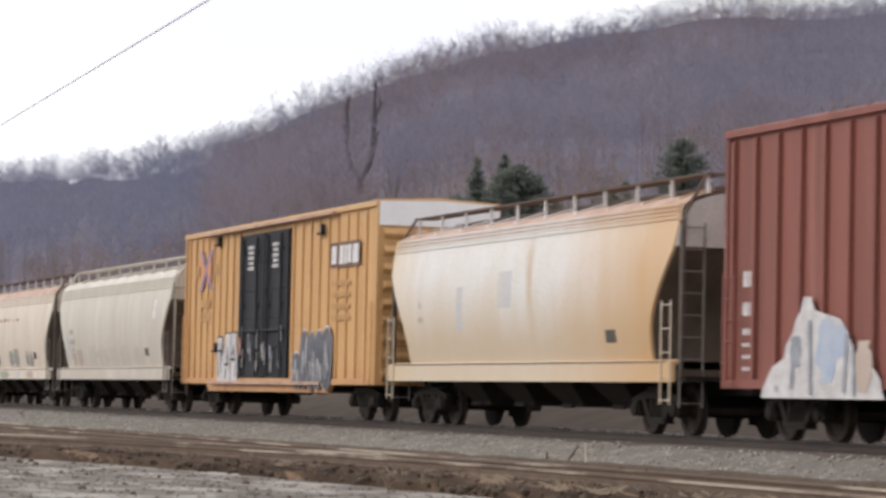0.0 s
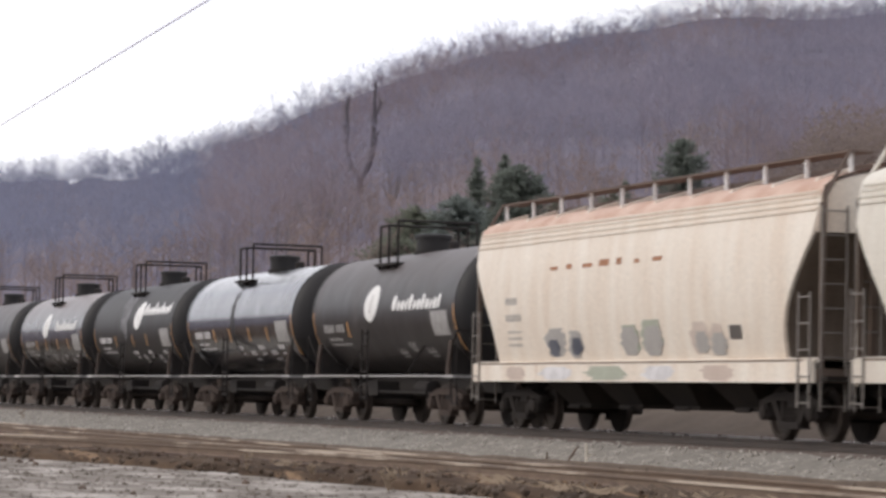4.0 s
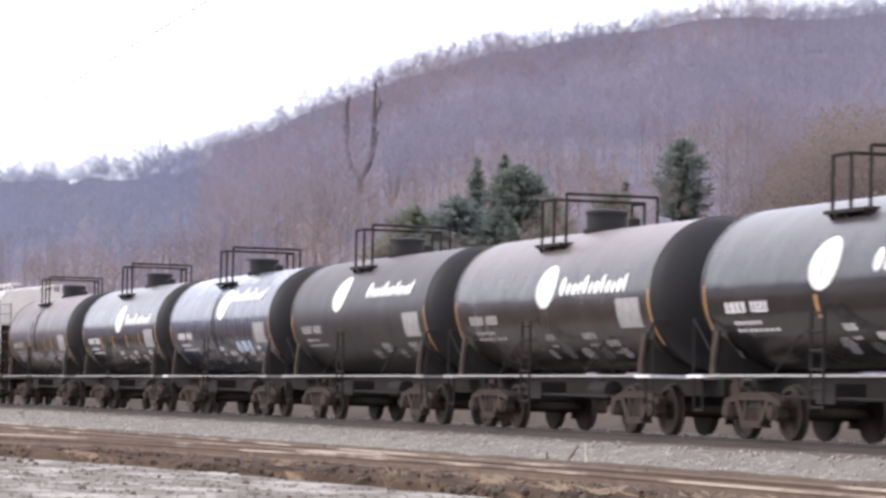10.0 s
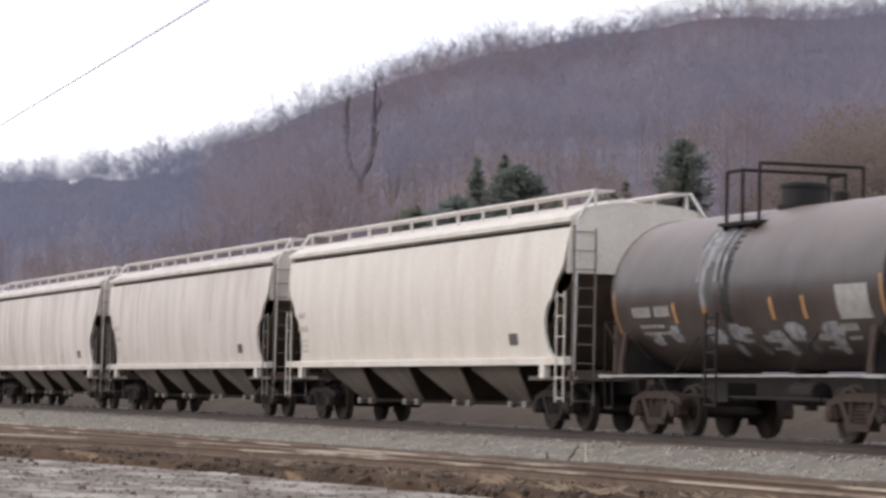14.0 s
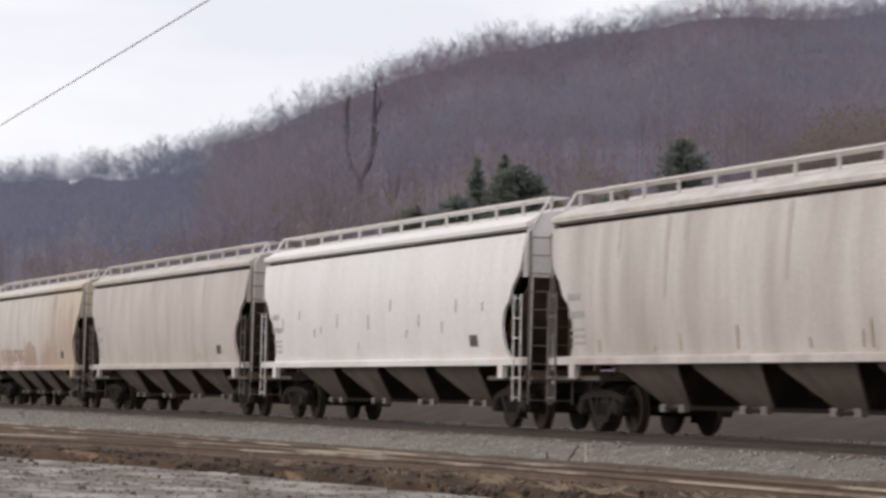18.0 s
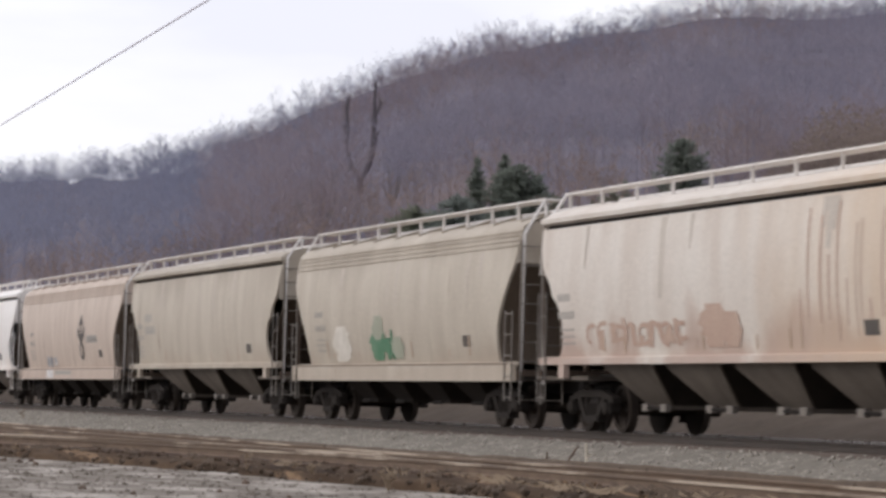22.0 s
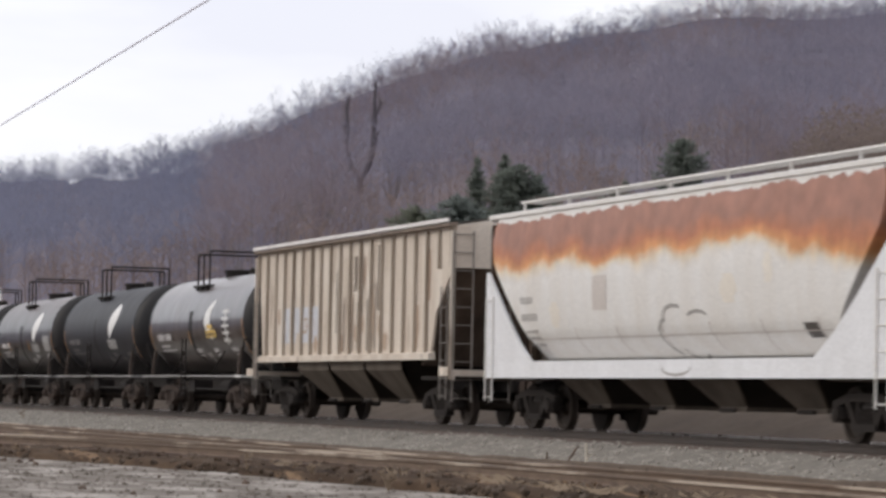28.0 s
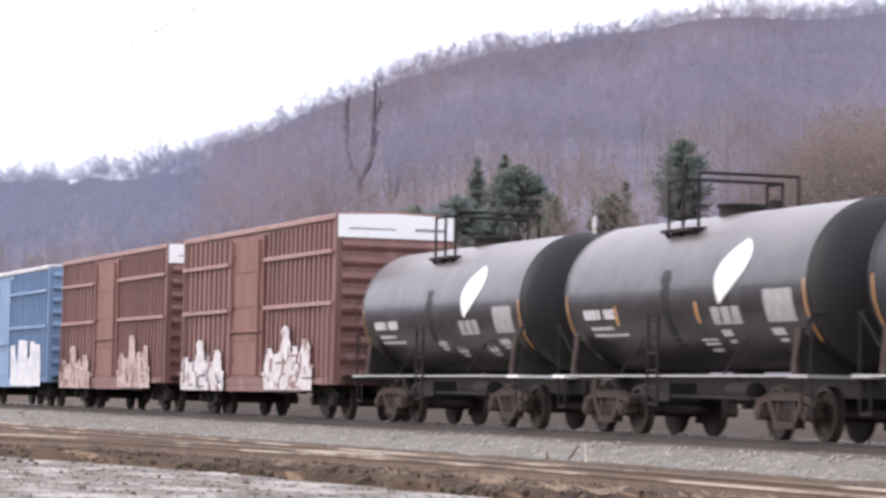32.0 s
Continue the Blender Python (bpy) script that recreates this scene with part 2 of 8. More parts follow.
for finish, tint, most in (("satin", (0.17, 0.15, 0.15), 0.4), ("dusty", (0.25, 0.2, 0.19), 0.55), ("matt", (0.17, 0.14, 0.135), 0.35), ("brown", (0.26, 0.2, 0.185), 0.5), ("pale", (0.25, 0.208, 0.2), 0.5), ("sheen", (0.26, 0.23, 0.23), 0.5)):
    dust_and_top_light(TANK_PAINTS[finish], tint, most)
MANWAY_BLACK = paint("black_manway_strip", (0.012, 0.011, 0.012), (0.026, 0.023, 0.022), 0.6, 0.55, spec=0.25)
TANK_HEAD = paint("matt_black_tank_head", (0.013, 0.012, 0.013), (0.026, 0.023, 0.022), 0.6, 0.62, spec=0.3)


# ---- mesh helpers ----
def box(bm, x0, x1, y0, y1, z0, z1):
    v = [bm.verts.new((x, y, z)) for x in (x0, x1) for y in (y0, y1) for z in (z0, z1)]
    for f in ((0, 1, 3, 2), (4, 6, 7, 5), (0, 4, 5, 1), (2, 3, 7, 6), (0, 2, 6, 4), (1, 5, 7, 3)):
        bm.faces.new([v[i] for i in f])
    return bm


def loft(bm, rings, cap=True, closed=True):
    vs = [[bm.verts.new(p) for p in r] for r in rings]
    n = len(rings[0])
    for a, b in zip(vs, vs[1:]):
        for i in range(n if closed else n - 1):
            j = (i + 1) % n
            bm.faces.new((a[i], a[j], b[j], b[i]))
    if cap and closed:
        bm.faces.new(vs[0][::-1])
        bm.faces.new(vs[-1])
    return bm


def prism_xz(bm, pts, y0, y1):
    return loft(bm, [[(x, y0, z) for x, z in pts], [(x, y1, z) for x, z in pts]])


def prism_yz(bm, pts, x0, x1):
    return loft(bm, [[(x0, y, z) for y, z in pts], [(x1, y, z) for y, z in pts]])


def tube(bm, p, q, r, seg=6):
    p, q = Vector(p), Vector(q)
    d = (q - p).normalized()
    a = d.orthogonal().normalized()
    b = d.cross(a)
    ring = lambda c: [c + r * (math.cos(t) * a + math.sin(t) * b) for t in (2 * math.pi * i / seg for i in range(seg))]
    return loft(bm, [ring(p), ring(q)])


def drum(bm, p, axis, prof, seg=24):
    """A turned form: prof holds pairs of distance along the axis from p and radius."""
    p, d = Vector(p), Vector(axis).normalized()
    a = d.orthogonal().normalized()
    b = d.cross(a)
    return loft(bm, [[p + d * s + r * (math.cos(t) * a + math.sin(t) * b) for t in (2 * math.pi * i / seg for i in range(seg))] for s, r in prof])


def mesh_of(name, bm, mats, smooth=True):
    bmesh.ops.recalc_face_normals(bm, faces=bm.faces)
    me = bpy.data.meshes.new(name)
    bm.to_mesh(me)
    bm.free()
    for m in (mats if isinstance(mats, (list, tuple)) else [mats]):
        me.materials.append(m)
    if smooth:
        me.polygons.foreach_set("use_smooth", [True] * len(me.polygons))
        me.set_sharp_from_angle(angle=radians(35))
    return me


def part(name, bm, mats, parent, label="", at=None):
    me = bm if isinstance(bm, bpy.types.Mesh) else mesh_of(name, bm, mats)
    ob = new(name, me)
    ob.parent = parent
    if at:
        ob.location = at
    if label:
        tagged(ob, label)
    return ob


def B():
    return bmesh.new()


def sheet(bm, rows, surf, off=0.006):
    """A thin shape that follows a side: rows of z, x0, x1 from top to bottom; surf gives y from z on the near side."""
    n = 6
    front = [[bm.verts.new((x0 + (x1 - x0) * k / n, surf(z) - off, z)) for k in range(n + 1)] for z, x0, x1 in rows]
    for a, b in zip(front, front[1:]):
        for k in range(n):
            bm.faces.new((a[k], b[k], b[k + 1], a[k + 1]))
    return bm


def slab(bm, x0, x1, z0, z1, surf, off=0.006, lean=0.0):
    k = max(1, int((z1 - z0) / 0.06))
    return sheet(bm, [(z1 + (z0 - z1) * i / k, x0 + lean * (1 - i / k), x1 + lean * (1 - i / k)) for i in range(k + 1)], surf, off)


def oval(bm, x, z, w, h, surf, off=0.006, lean=0.0, n=10):
    rows = []
    for i in range(n + 1):
        t = math.pi * i / n
        half = max(0.004, math.sin(t) * w / 2)
        cx = x + lean * math.cos(t)
        rows.append((z + math.cos(t) * h / 2, cx - half, cx + half))
    return sheet(bm, rows, surf, off)


def bars(bm, x, z, w, h, n, surf, fill=0.72, off=0.006, tall=(), lean=0.0):
    """A line of lettering as n upright blocks on one thin base line; the blocks named in tall rise half as high again."""
    step, made = w / n, {}
    k = max(1, int(h / 0.06))
    rows = [z, z + 0.1 * h] + [z + h * (0.1 + 0.9 * (i + 1) / k) for i in range(k)]
    if tall:
        rows.append(z + 1.45 * h)

    def vert(c, r):
        if (c, r) not in made:
            xx = x + (c // 2 + (fill if c % 2 else 0)) * step + lean * (rows[r] - z) / h
            made[c, r] = bm.verts.new((xx, surf(rows[r]) - off, rows[r]))
        return made[c, r]
    for c in range(2 * n - 1):
        top = 1 if c % 2 else len(rows) - 1 - (1 if tall and c // 2 not in tall else 0)
        for r in range(top):
            bm.faces.new((vert(c, r), vert(c + 1, r), vert(c + 1, r + 1), vert(c, r + 1)))
    return bm


def loop_mark(bm, x, z, w, h, stroke, surf, off, a0=0.0, a1=360.0, lean=0.0):
    """A stroke bent round an oval, or round a part of one."""
    n = max(4, int((a1 - a0) / 30))
    rows = []
    for i in range(n + 1):
        t = radians(a0 + (a1 - a0) * i / n)
        rows.append([bm.verts.new((x + (w / 2 - k) * math.cos(t) + lean * math.sin(t), surf(z + (h / 2 - k) * math.sin(t)) - off, z + (h / 2 - k) * math.sin(t))) for k in (0, stroke)])
    for a, b in zip(rows, rows[1:]):
        bm.faces.new((a[0], a[1], b[1], b[0]))
    return bm


def script_marks(bm, x, z, w, h, surf, off):
    """A line of script lettering as leaning rounded blocks of uneven size."""
    at = 0.0
    for wide, tall in ((1.15, 1.5), (0.8, 1.0), (1.1, 0.95), (0.7, 1.05), (1.0, 1.5), (0.75, 0.95), (1.1, 1.0), (0.8, 1.45), (0.9, 1.0), (0.75, 0.9), (1.05, 1.05), (0.65, 1.4)):
        cx = x + (at + wide / 2) * w / 10.75
        oval(bm, cx, z + h * tall / 2, wide * w / 10.75 * 0.84, h * tall, surf, off, lean=0.05, n=8)
        at += wide
    return bm


def blot(bm, rng, x, z, w, h, surf, off=0.006):
    """An uneven sprayed patch."""
    rows, k = [], 9
    for i in range(k + 1):
        t = i / k
        half = w / 2 * (0.55 + 0.45 * math.sin(math.pi * min(1, max(0.08, t)))) * rng.uniform(0.75, 1.08)
        cx = x + rng.uniform(-0.08, 0.08) * w
        rows.append((z + h * (1 - t), cx - half, cx + half))
    return sheet(bm, rows, surf, off)


# ---- running gear, shared by all cars ----
WHEEL_R, GAUGE_Y = 0.457, 0.755


def wheelset_mesh():
    bm = B()
    for s in (-1, 1):
        y = s * GAUGE_Y
        prof = [(-0.075, 0.36), (-0.075, 0.487), (-0.045, 0.487), (-0.03, 0.462), (0.07, 0.452), (0.075, 0.38), (0.02, 0.35), (0.0, 0.16), (0.07, 0.14), (0.07, 0.07)]
        drum(bm, (0, y, 0), (0, s, 0), prof, 28)
        drum(bm, (0, y, 0), (0, s, 0), [(0.07, 0.085), (0.36, 0.085), (0.36, 0.11), (0.42, 0.11), (0.44, 0.05)], 12)
        for k in range(3):
            a = 2 * math.pi * k / 3
            tube(bm, (0.055 * math.cos(a), s * (GAUGE_Y + 0.43), 0.055 * math.sin(a)), (0.055 * math.cos(a), s * (GAUGE_Y + 0.455), 0.055 * math.sin(a)), 0.018, 5)
    tube(bm, (0, -GAUGE_Y, 0), (0, GAUGE_Y, 0), 0.085, 10)
    return mesh_of("wheelset", bm, WHEEL_STEEL)


def side_frame_mesh(mat):
    """A cast side frame about its own plane, with spring nest and journal boxes."""
    bm = B()
    y0, y1 = -0.09, 0.09
    prism_xz(bm, [(-1.12, 0.55), (-1.12, 0.66), (-0.55, 0.80), (0.55, 0.80), (1.12, 0.66), (1.12, 0.55), (0.6, 0.66), (-0.6, 0.66)], y0, y1)
    for s in (-1, 1):
        prism_xz(bm, [(s * 0.72, 0.68), (s * 0.56, 0.70), (s * 0.22, 0.24), (s * 0.36, 0.22)], y0, y1)
        prism_xz(bm, [(s * 0.34, 0.68), (s * 0.26, 0.68), (s * 0.26, 0.30), (s * 0.34, 0.34)], y0 + 0.02, y1 - 0.02)
        prism_xz(bm, [(s * 0.70, 0.40), (s * 0.76, 0.58), (s * 1.04, 0.58), (s * 1.10, 0.40), (s * 1.02, 0.33), (s * 0.78, 0.33)], y0 - 0.03, y1)
        drum(bm, (s * 0.889, -0.16, 0.457), (0, -1, 0), [(-0.1, 0.13), (0.0, 0.13), (0.03, 0.08)], 12)
    prism_xz(bm, [(-0.40, 0.20), (0.40, 0.20), (0.34, 0.32), (-0.34, 0.32)], y0 - 0.02, y1 + 0.02)
    for x in (-0.16, 0.0, 0.16):
        drum(bm, (x, -0.02, 0.32), (0, 0, 1), [(k * 0.03, 0.065 if k % 2 else 0.05) for k in range(9)], 8)
    return mesh_of("side_frame", bm, mat)


def bolster_mesh():
    bm = B()
    loft(bm, [[(-0.2, y, 0.55 - d), (0.2, y, 0.55 - d), (0.2, y, 0.74), (-0.2, y, 0.74)] for y, d in ((-1.05, 0.0), (-0.4, 0.1), (0.4, 0.1), (1.05, 0.0))])
    drum(bm, (0, 0, 0.74), (0, 0, 1), [(0, 0.2), (0.1, 0.2)], 14)
    for s in (-1, 1):
        box(bm, s * 0.38 - 0.04, s * 0.38 + 0.04, -0.8, 0.8, 0.33, 0.42)
        for e in (-1, 1):
            box(bm, s * 0.42 - 0.03, s * 0.42 + 0.03, e * 0.76 - 0.07, e * 0.76 + 0.07, 0.3, 0.5)
    return mesh_of("truck", bm, STEEL_DARK)


ME_WHEELSET, ME_SIDE_FRAME, ME_BOLSTER = wheelset_mesh(), side_frame_mesh(TRUCK_BROWN), bolster_mesh()
ME_SIDE_FRAME_DARK = side_frame_mesh(TRUCK_DARK)
WHEELSETS = []   # wheelset, its place along the car, its car's place in the train


def truck(car, x, c, dark=True):
    t = part("truck", ME_BOLSTER, None, car, at=(x, 0, 0))
    for s in (-1, 1):
        f = part("side_frame", ME_SIDE_FRAME_DARK if dark else ME_SIDE_FRAME, None, t, at=(0, s * 1.02, 0))
        if s > 0:
            f.rotation_euler = (0, 0, math.pi)
        w = part("wheelset", ME_WHEELSET, None, t, at=(s * 0.889, 0, WHEEL_R))
        WHEELSETS.append((w, s * 0.889, c + x))
    return t


def coupler_mesh():
    bm = B()
    box(bm, 0, 0.55, -0.09, 0.09, 0.76, 0.95)
    prism_yz(bm, [(-0.2, 0.7), (0.16, 0.7), (0.2, 0.85), (0.16, 1.02), (-0.2, 1.02)], 0.5, 0.78)
    return mesh_of("coupler", bm, TRUCK_BROWN)


ME_COUPLER = coupler_mesh()


def couplers(car, half):
    for s in (-1, 1):
        k = part("coupler", ME_COUPLER, None, car, at=(s * half, 0, 0))
        if s < 0:
            k.rotation_euler = (0, 0, math.pi)


def ladder_mesh(name, z0, z1, w, mat, step=0.38):
    bm = B()
    for s in (-1, 1):
        box(bm, s * w / 2 - 0.014, s * w / 2 + 0.014, -0.014, 0.014, z0, z1)
    k = int((z1 - z0) / step)
    for i in range(k + 1):
        z = z0 + 0.08 + i * (z1 - z0 - 0.16) / k
        tube(bm, (-w / 2, 0, z), (w / 2, 0, z), 0.012, 5)
    return mesh_of(name, bm, mat)


CARS = []


def car_root(name, c0, c1, label, category):
    """The car whose body reaches from c0 to c1 along the train."""
    e = new(name)
    e.empty_display_size = 0.5
    tagged(e, label, category, "cars of the freight train")
    c = (c0 + c1) / 2
    CARS.append((e, c))
    return e, c, c1 - c0


def air_gear(car, x):
    """Brake reservoir, cylinder and pipes under the floor."""
    bm = B()
    drum(bm, (x - 0.5, -0.62, 0.78), (1, 0, 0), [(0, 0.1), (0.06, 0.2), (0.95, 0.2), (1.0, 0.1)], 12)
    part("air_reservoir", bm, STEEL_DARK, car)
    bm = B()
    drum(bm, (x + 0.9, -0.5, 0.75), (1, 0, 0), [(0, 0.14), (0.45, 0.14), (0.45, 0.03), (0.9, 0.03)], 10)
    part("brake_cylinder", bm, STEEL_DARK, car)


# ---- tank cars ----
TANK_R, TANK_Z = 1.42, 2.58


def tank_surf(z):
    return -math.sqrt(max(0.0, TANK_R ** 2 - (z - TANK_Z) ** 2))


def arc_strip(bm, x, w, a0, a1, r=TANK_R + 0.008, n=10):
    """A band round the near side of the tank between two angles, 0 at the side, 90 on top."""
    pts = [(a0 + (a1 - a0) * i / n) for i in range(n + 1)]
    rows = [[bm.verts.new((x + k * w, -r * math.cos(radians(a)), TANK_Z + r * math.sin(radians(a)))) for k in (0, 1)] for a in pts]
    for p, q in zip(rows, rows[1:]):
        bm.faces.new((p[0], p[1], q[1], q[0]))
    return bm


def tank_car(c0, c1, finish, label, logo="leaf", stripes=(), placard=True, seed=0, dome_x=-0.28, housing=True, drips=False, leaf=(0.22, 2.88), text=(1.05, 2.64)):
    car, c, length = car_root("tank_car", c0, c1, label, "tank car")
    rng = random.Random(seed)
    h = length / 2
    skin = TANK_PAINTS[finish]
    seg = 72
    ring = lambda x, r: [(x, r * math.cos(2 * math.pi * i / seg), TANK_Z + r * math.sin(2 * math.pi * i / seg)) for i in range(seg)]
    bm = B()
    xs = [-h, -h * 0.52, -h * 0.5, -0.02, 0.02, h * 0.5, h * 0.52, h]
    loft(bm, [ring(x, TANK_R + (0.004 if abs(abs(x) - h * 0.51) < h * 0.012 or abs(x) < 0.03 else 0)) for x in xs], cap=False)
    shell = part("tank_shell", bm, skin, car)
    for s in (-1, 1):
        bm = B()
        loft(bm, [ring(s * (h + 0.70 * math.sin(a)), max(0.01, TANK_R * 1.002 * math.cos(a))) for a in (radians(d) for d in (0, 12, 25, 38, 50, 62, 74, 84, 89.5))])
        part("tank_head", bm, TANK_HEAD, car, "matt black domed tank head")
        bm = B()
        drum(bm, (s * h - 0.03, 0, TANK_Z), (1, 0, 0), [(0, TANK_R), (0, TANK_R + 0.012), (0.06, TANK_R + 0.012), (0.06, TANK_R)], 72)
        part("weld_band", bm, skin, car)
    # manway dome, platforms and rails
    bm = B()
    if housing:
        drum(bm, (dome_x, 0, TANK_Z + TANK_R - 0.08), (0, 0, 1), [(0, 0.40), (0.40, 0.40), (0.40, 0.43), (0.47, 0.43), (0.50, 0.36), (0.52, 0.1)], 24)
        dome = part("valve_housing", bm, TANK_HEAD, car, "black round valve housing with flat lid")
        bm = B()
        drum(bm, (dome_x, 0, TANK_Z + TANK_R - 0.06), (0, 0, 1), [(0, 0.40), (0, 0.46), (0.08, 0.46), (0.08, 0.40)], 24)
        part("housing_flange", bm, STEEL_DARK, dome)
    else:
        drum(bm, (dome_x, 0, TANK_Z + TANK_R - 0.05), (0, 0, 1), [(0, 0.42), (0.16, 0.42), (0.16, 0.46), (0.22, 0.46), (0.25, 0.1)], 20)
        part("manway_lid", bm, STEEL_DARK, car, "low black manway lid")
    bm = B()
    drum(bm, (dome_x + 1.2, 0.1, 3.92), (0, 0, 1), [(0, 0.13), (0.26, 0.13), (0.3, 0.05)], 12)
    part("safety_valve", bm, STEEL_DARK, car)
    for s in (-1, 1):
        bm = B()
        loft(bm, [[(x, s * 0.62, 3.70), (x, s * 1.12, 3.66), (x, s * 1.12, 3.72), (x, s * 0.62, 3.745)] for x in (dome_x - 1.1, dome_x + 0.34)])
        deck = part("platform", bm, STEEL_DARK, car)
        for x in (dome_x - 1.0, dome_x - 0.4, dome_x + 0.25):
            bm = B()
            tube(bm, (x, s * 1.08, 3.68), (x, s * 0.98, 3.56), 0.03)
            part("bracket", bm, STEEL_DARK, deck)
    rail = None
    for p, q in [((dome_x + 0.28, -0.98, 4.70), (dome_x + 0.28, 0.98, 4.70)), ((dome_x - 0.4, -0.98, 4.62), (dome_x - 0.4, 0.98, 4.62))] + [((dome_x - 1.05, y, 4.62), (dome_x - 0.4, y, 4.62)) for y in (-0.98, 0.98)]:
        bm = B()
        tube(bm, p, q, 0.032)
        rail = part("safety_rail", bm, STEEL_DARK, car, "black tubular safety rail")
    for y in (-0.98, 0.98):
        for x, z in ((dome_x - 1.05, 4.62), (dome_x - 0.4, 4.62), (dome_x + 0.28, 4.70)):
            bm = B()
            tube(bm, (x, y, 3.62), (x, y, z), 0.032)
            part("rail_post", bm, STEEL_DARK, rail)
    # side ladder
    bm = B()
    for x in (dome_x - 0.65, dome_x - 0.2):
        tube(bm, (x, -1.52, 0.5), (x, -1.52, 2.15), 0.03)
    for k in range(6):
        z = 0.56 + k * 0.3
        tube(bm, (dome_x - 0.65, -1.52, z), (dome_x - 0.2, -1.52, z), 0.022, 5)
    part("side_ladder", bm, STEEL_DARK, car)
    # underframe
    for s in (-1, 1):
        bm = B()
        box(bm, -h, h, s * 1.48 - 0.03, s * 1.48 + 0.03, 1.045, 1.085)
        part("side_rail", bm, PLACARD, car, "thin worn grey side rail")
        bm = B()
        box(bm, s * h - 0.02 - 0.38, s * h + 0.3, -1.53, 1.53, 1.03, 1.085)
        part("end_platform", bm, WHITE_MARK if rng.random() < 0.4 else PLACARD, car, "pale worn steel end platform")
        for y in (-1, 1):
            bm = B()
            loft(bm, [[(s * (h - 0.42) + a * wd, y * yy, z) for a, yy in ((-1, ya), (1, ya), (1, ya + 0.06), (-1, ya + 0.06))] for z, wd, ya in ((1.05, 0.12, 1.36), (1.3, 0.07, 1.36), (1.85, 0.11, 1.29))])
            part("saddle_leg", bm, TRUCK_BROWN, car)
        bm = B()
        prism_yz(bm, [(-1.35, 1.05), (1.35, 1.05), (1.25, 1.75), (0.9, 1.4), (0, 1.2), (-0.9, 1.4), (-1.25, 1.75)], s * (h - 0.42) - 0.1, s * (h - 0.42) + 0.1)
        part("saddle", bm, STEEL_DARK, car)
        x1 = s * (h + 0.28)
        bm = B()
        tube(bm, (x1, -1.45, 2.05), (x1, 1.45, 2.05), 0.022)
        top = part("end_handrail", bm, STEEL_DARK, car)
        for y in (-1.45, 1.45):
            bm = B()
            tube(bm, (x1, y, 1.06), (x1, y, 2.05), 0.022)
            part("rail_post", bm, STEEL_DARK, top)
            bm = B()
            tube(bm, (x1, y, 2.05), (s * (h - 0.3), y * 0.96, 1.5), 0.018)
            part("rail_brace", bm, STEEL_DARK, top)
            bm = B()
            for a, b in (((x1, y, 1.06), (x1, y * 0.98, 0.45)), ((x1 - s * 0.35, y, 1.06), (x1 - s * 0.35, y * 0.98, 0.45)), ((x1 + s * 0.01, y * 0.98, 0.47), (x1 - s * 0.36, y * 0.98, 0.47))):
                tube(bm, a, b, 0.022)
            part("step", bm, STEEL_DARK, car)
        truck(car, s * (h - 1.38), c, False)
    bm = B()
    box(bm, -h - 0.6, h + 0.6, -0.2, 0.2, 0.72, 1.1)
    part("centre_sill", bm, STEEL_DARK, car)
    bm = B()
    drum(bm, (0.1, 0, 1.2), (0, 0, -1), [(0, 0.3), (0.35, 0.24), (0.4, 0.12), (0.7, 0.12)], 12)
    part("bottom_outlet", bm, STEEL_DARK, car)
    bm = B()
    for y in (-1.1, -0.9):
        tube(bm, (-h + 2.6, y, 0.72), (h - 2.7, y, 0.68), 0.03)
    box(bm, -1.5, -0.8, -1.15, -0.6, 0.62, 0.95)
    part("brake_rigging", bm, STEEL_DARK, car)
    air_gear(car, 1.3)
    for x in (-h * 0.45, h * 0.42):
        bm = B()
        tube(bm, (x, -1.46, 1.08), (x + 0.55, -1.22, 1.75), 0.02)
        part("support_strap", bm, STEEL_DARK, car)
    couplers(car, h + 0.45)
    # markings
    for x in (-h + 0.02, h - 0.12):
        part("edge_tape", arc_strip(B(), x, 0.07, -42, 2), ORANGE_MARK, shell, "faded orange reflector tape")
    ink = FAINT_INK if finish == "slate" else TAG_WHITE if logo == "blocks" else PLACARD if finish in ("dusty", "brown", "matt") else TAG_WHITE
    stencil_rows(shell, tank_surf, ink, "white stencilled marking bars", [(-h + 0.85, 2.13, 0.86, 0.18, 4), (-h + 1.85, 2.13, 0.70, 0.18, 4)], 0.7)
    rows = [(-h + 1.05, 1.93, 1.1, 0.06, 6), (-h + 1.05, 1.81, 1.7, 0.05, 8)]
    for k in range(5 if logo != "blocks" else 0):
        if rng.random() < 0.75:
            w = rng.uniform(0.4, 0.7)
            rows.append((-0.4 + k * 1.0, 1.78 - 0.14 * (k % 2) - 0.03 * (seed % 3), w, 0.11, 4))
            rows.append((-0.3 + k * 1.0, 1.64 - 0.14 * (k % 2), w * 0.7, 0.05, 3))
    stencil_rows(shell, tank_surf, ink, "white stencilled marking bars", rows)
    if placard:
        bm = B()
        slab(bm, h - 1.65, h - 0.55, 1.96, 2.5, tank_surf)
        part("placard", bm, PLACARD, shell, "pale printed data panel")
    for x in stripes:
        bm = B()
        slab(bm, x, x + 0.11, 1.99, 2.36, tank_surf, 0.008)
        part("reflector", bm, ORANGE_MARK, shell, "orange reflector stripe")
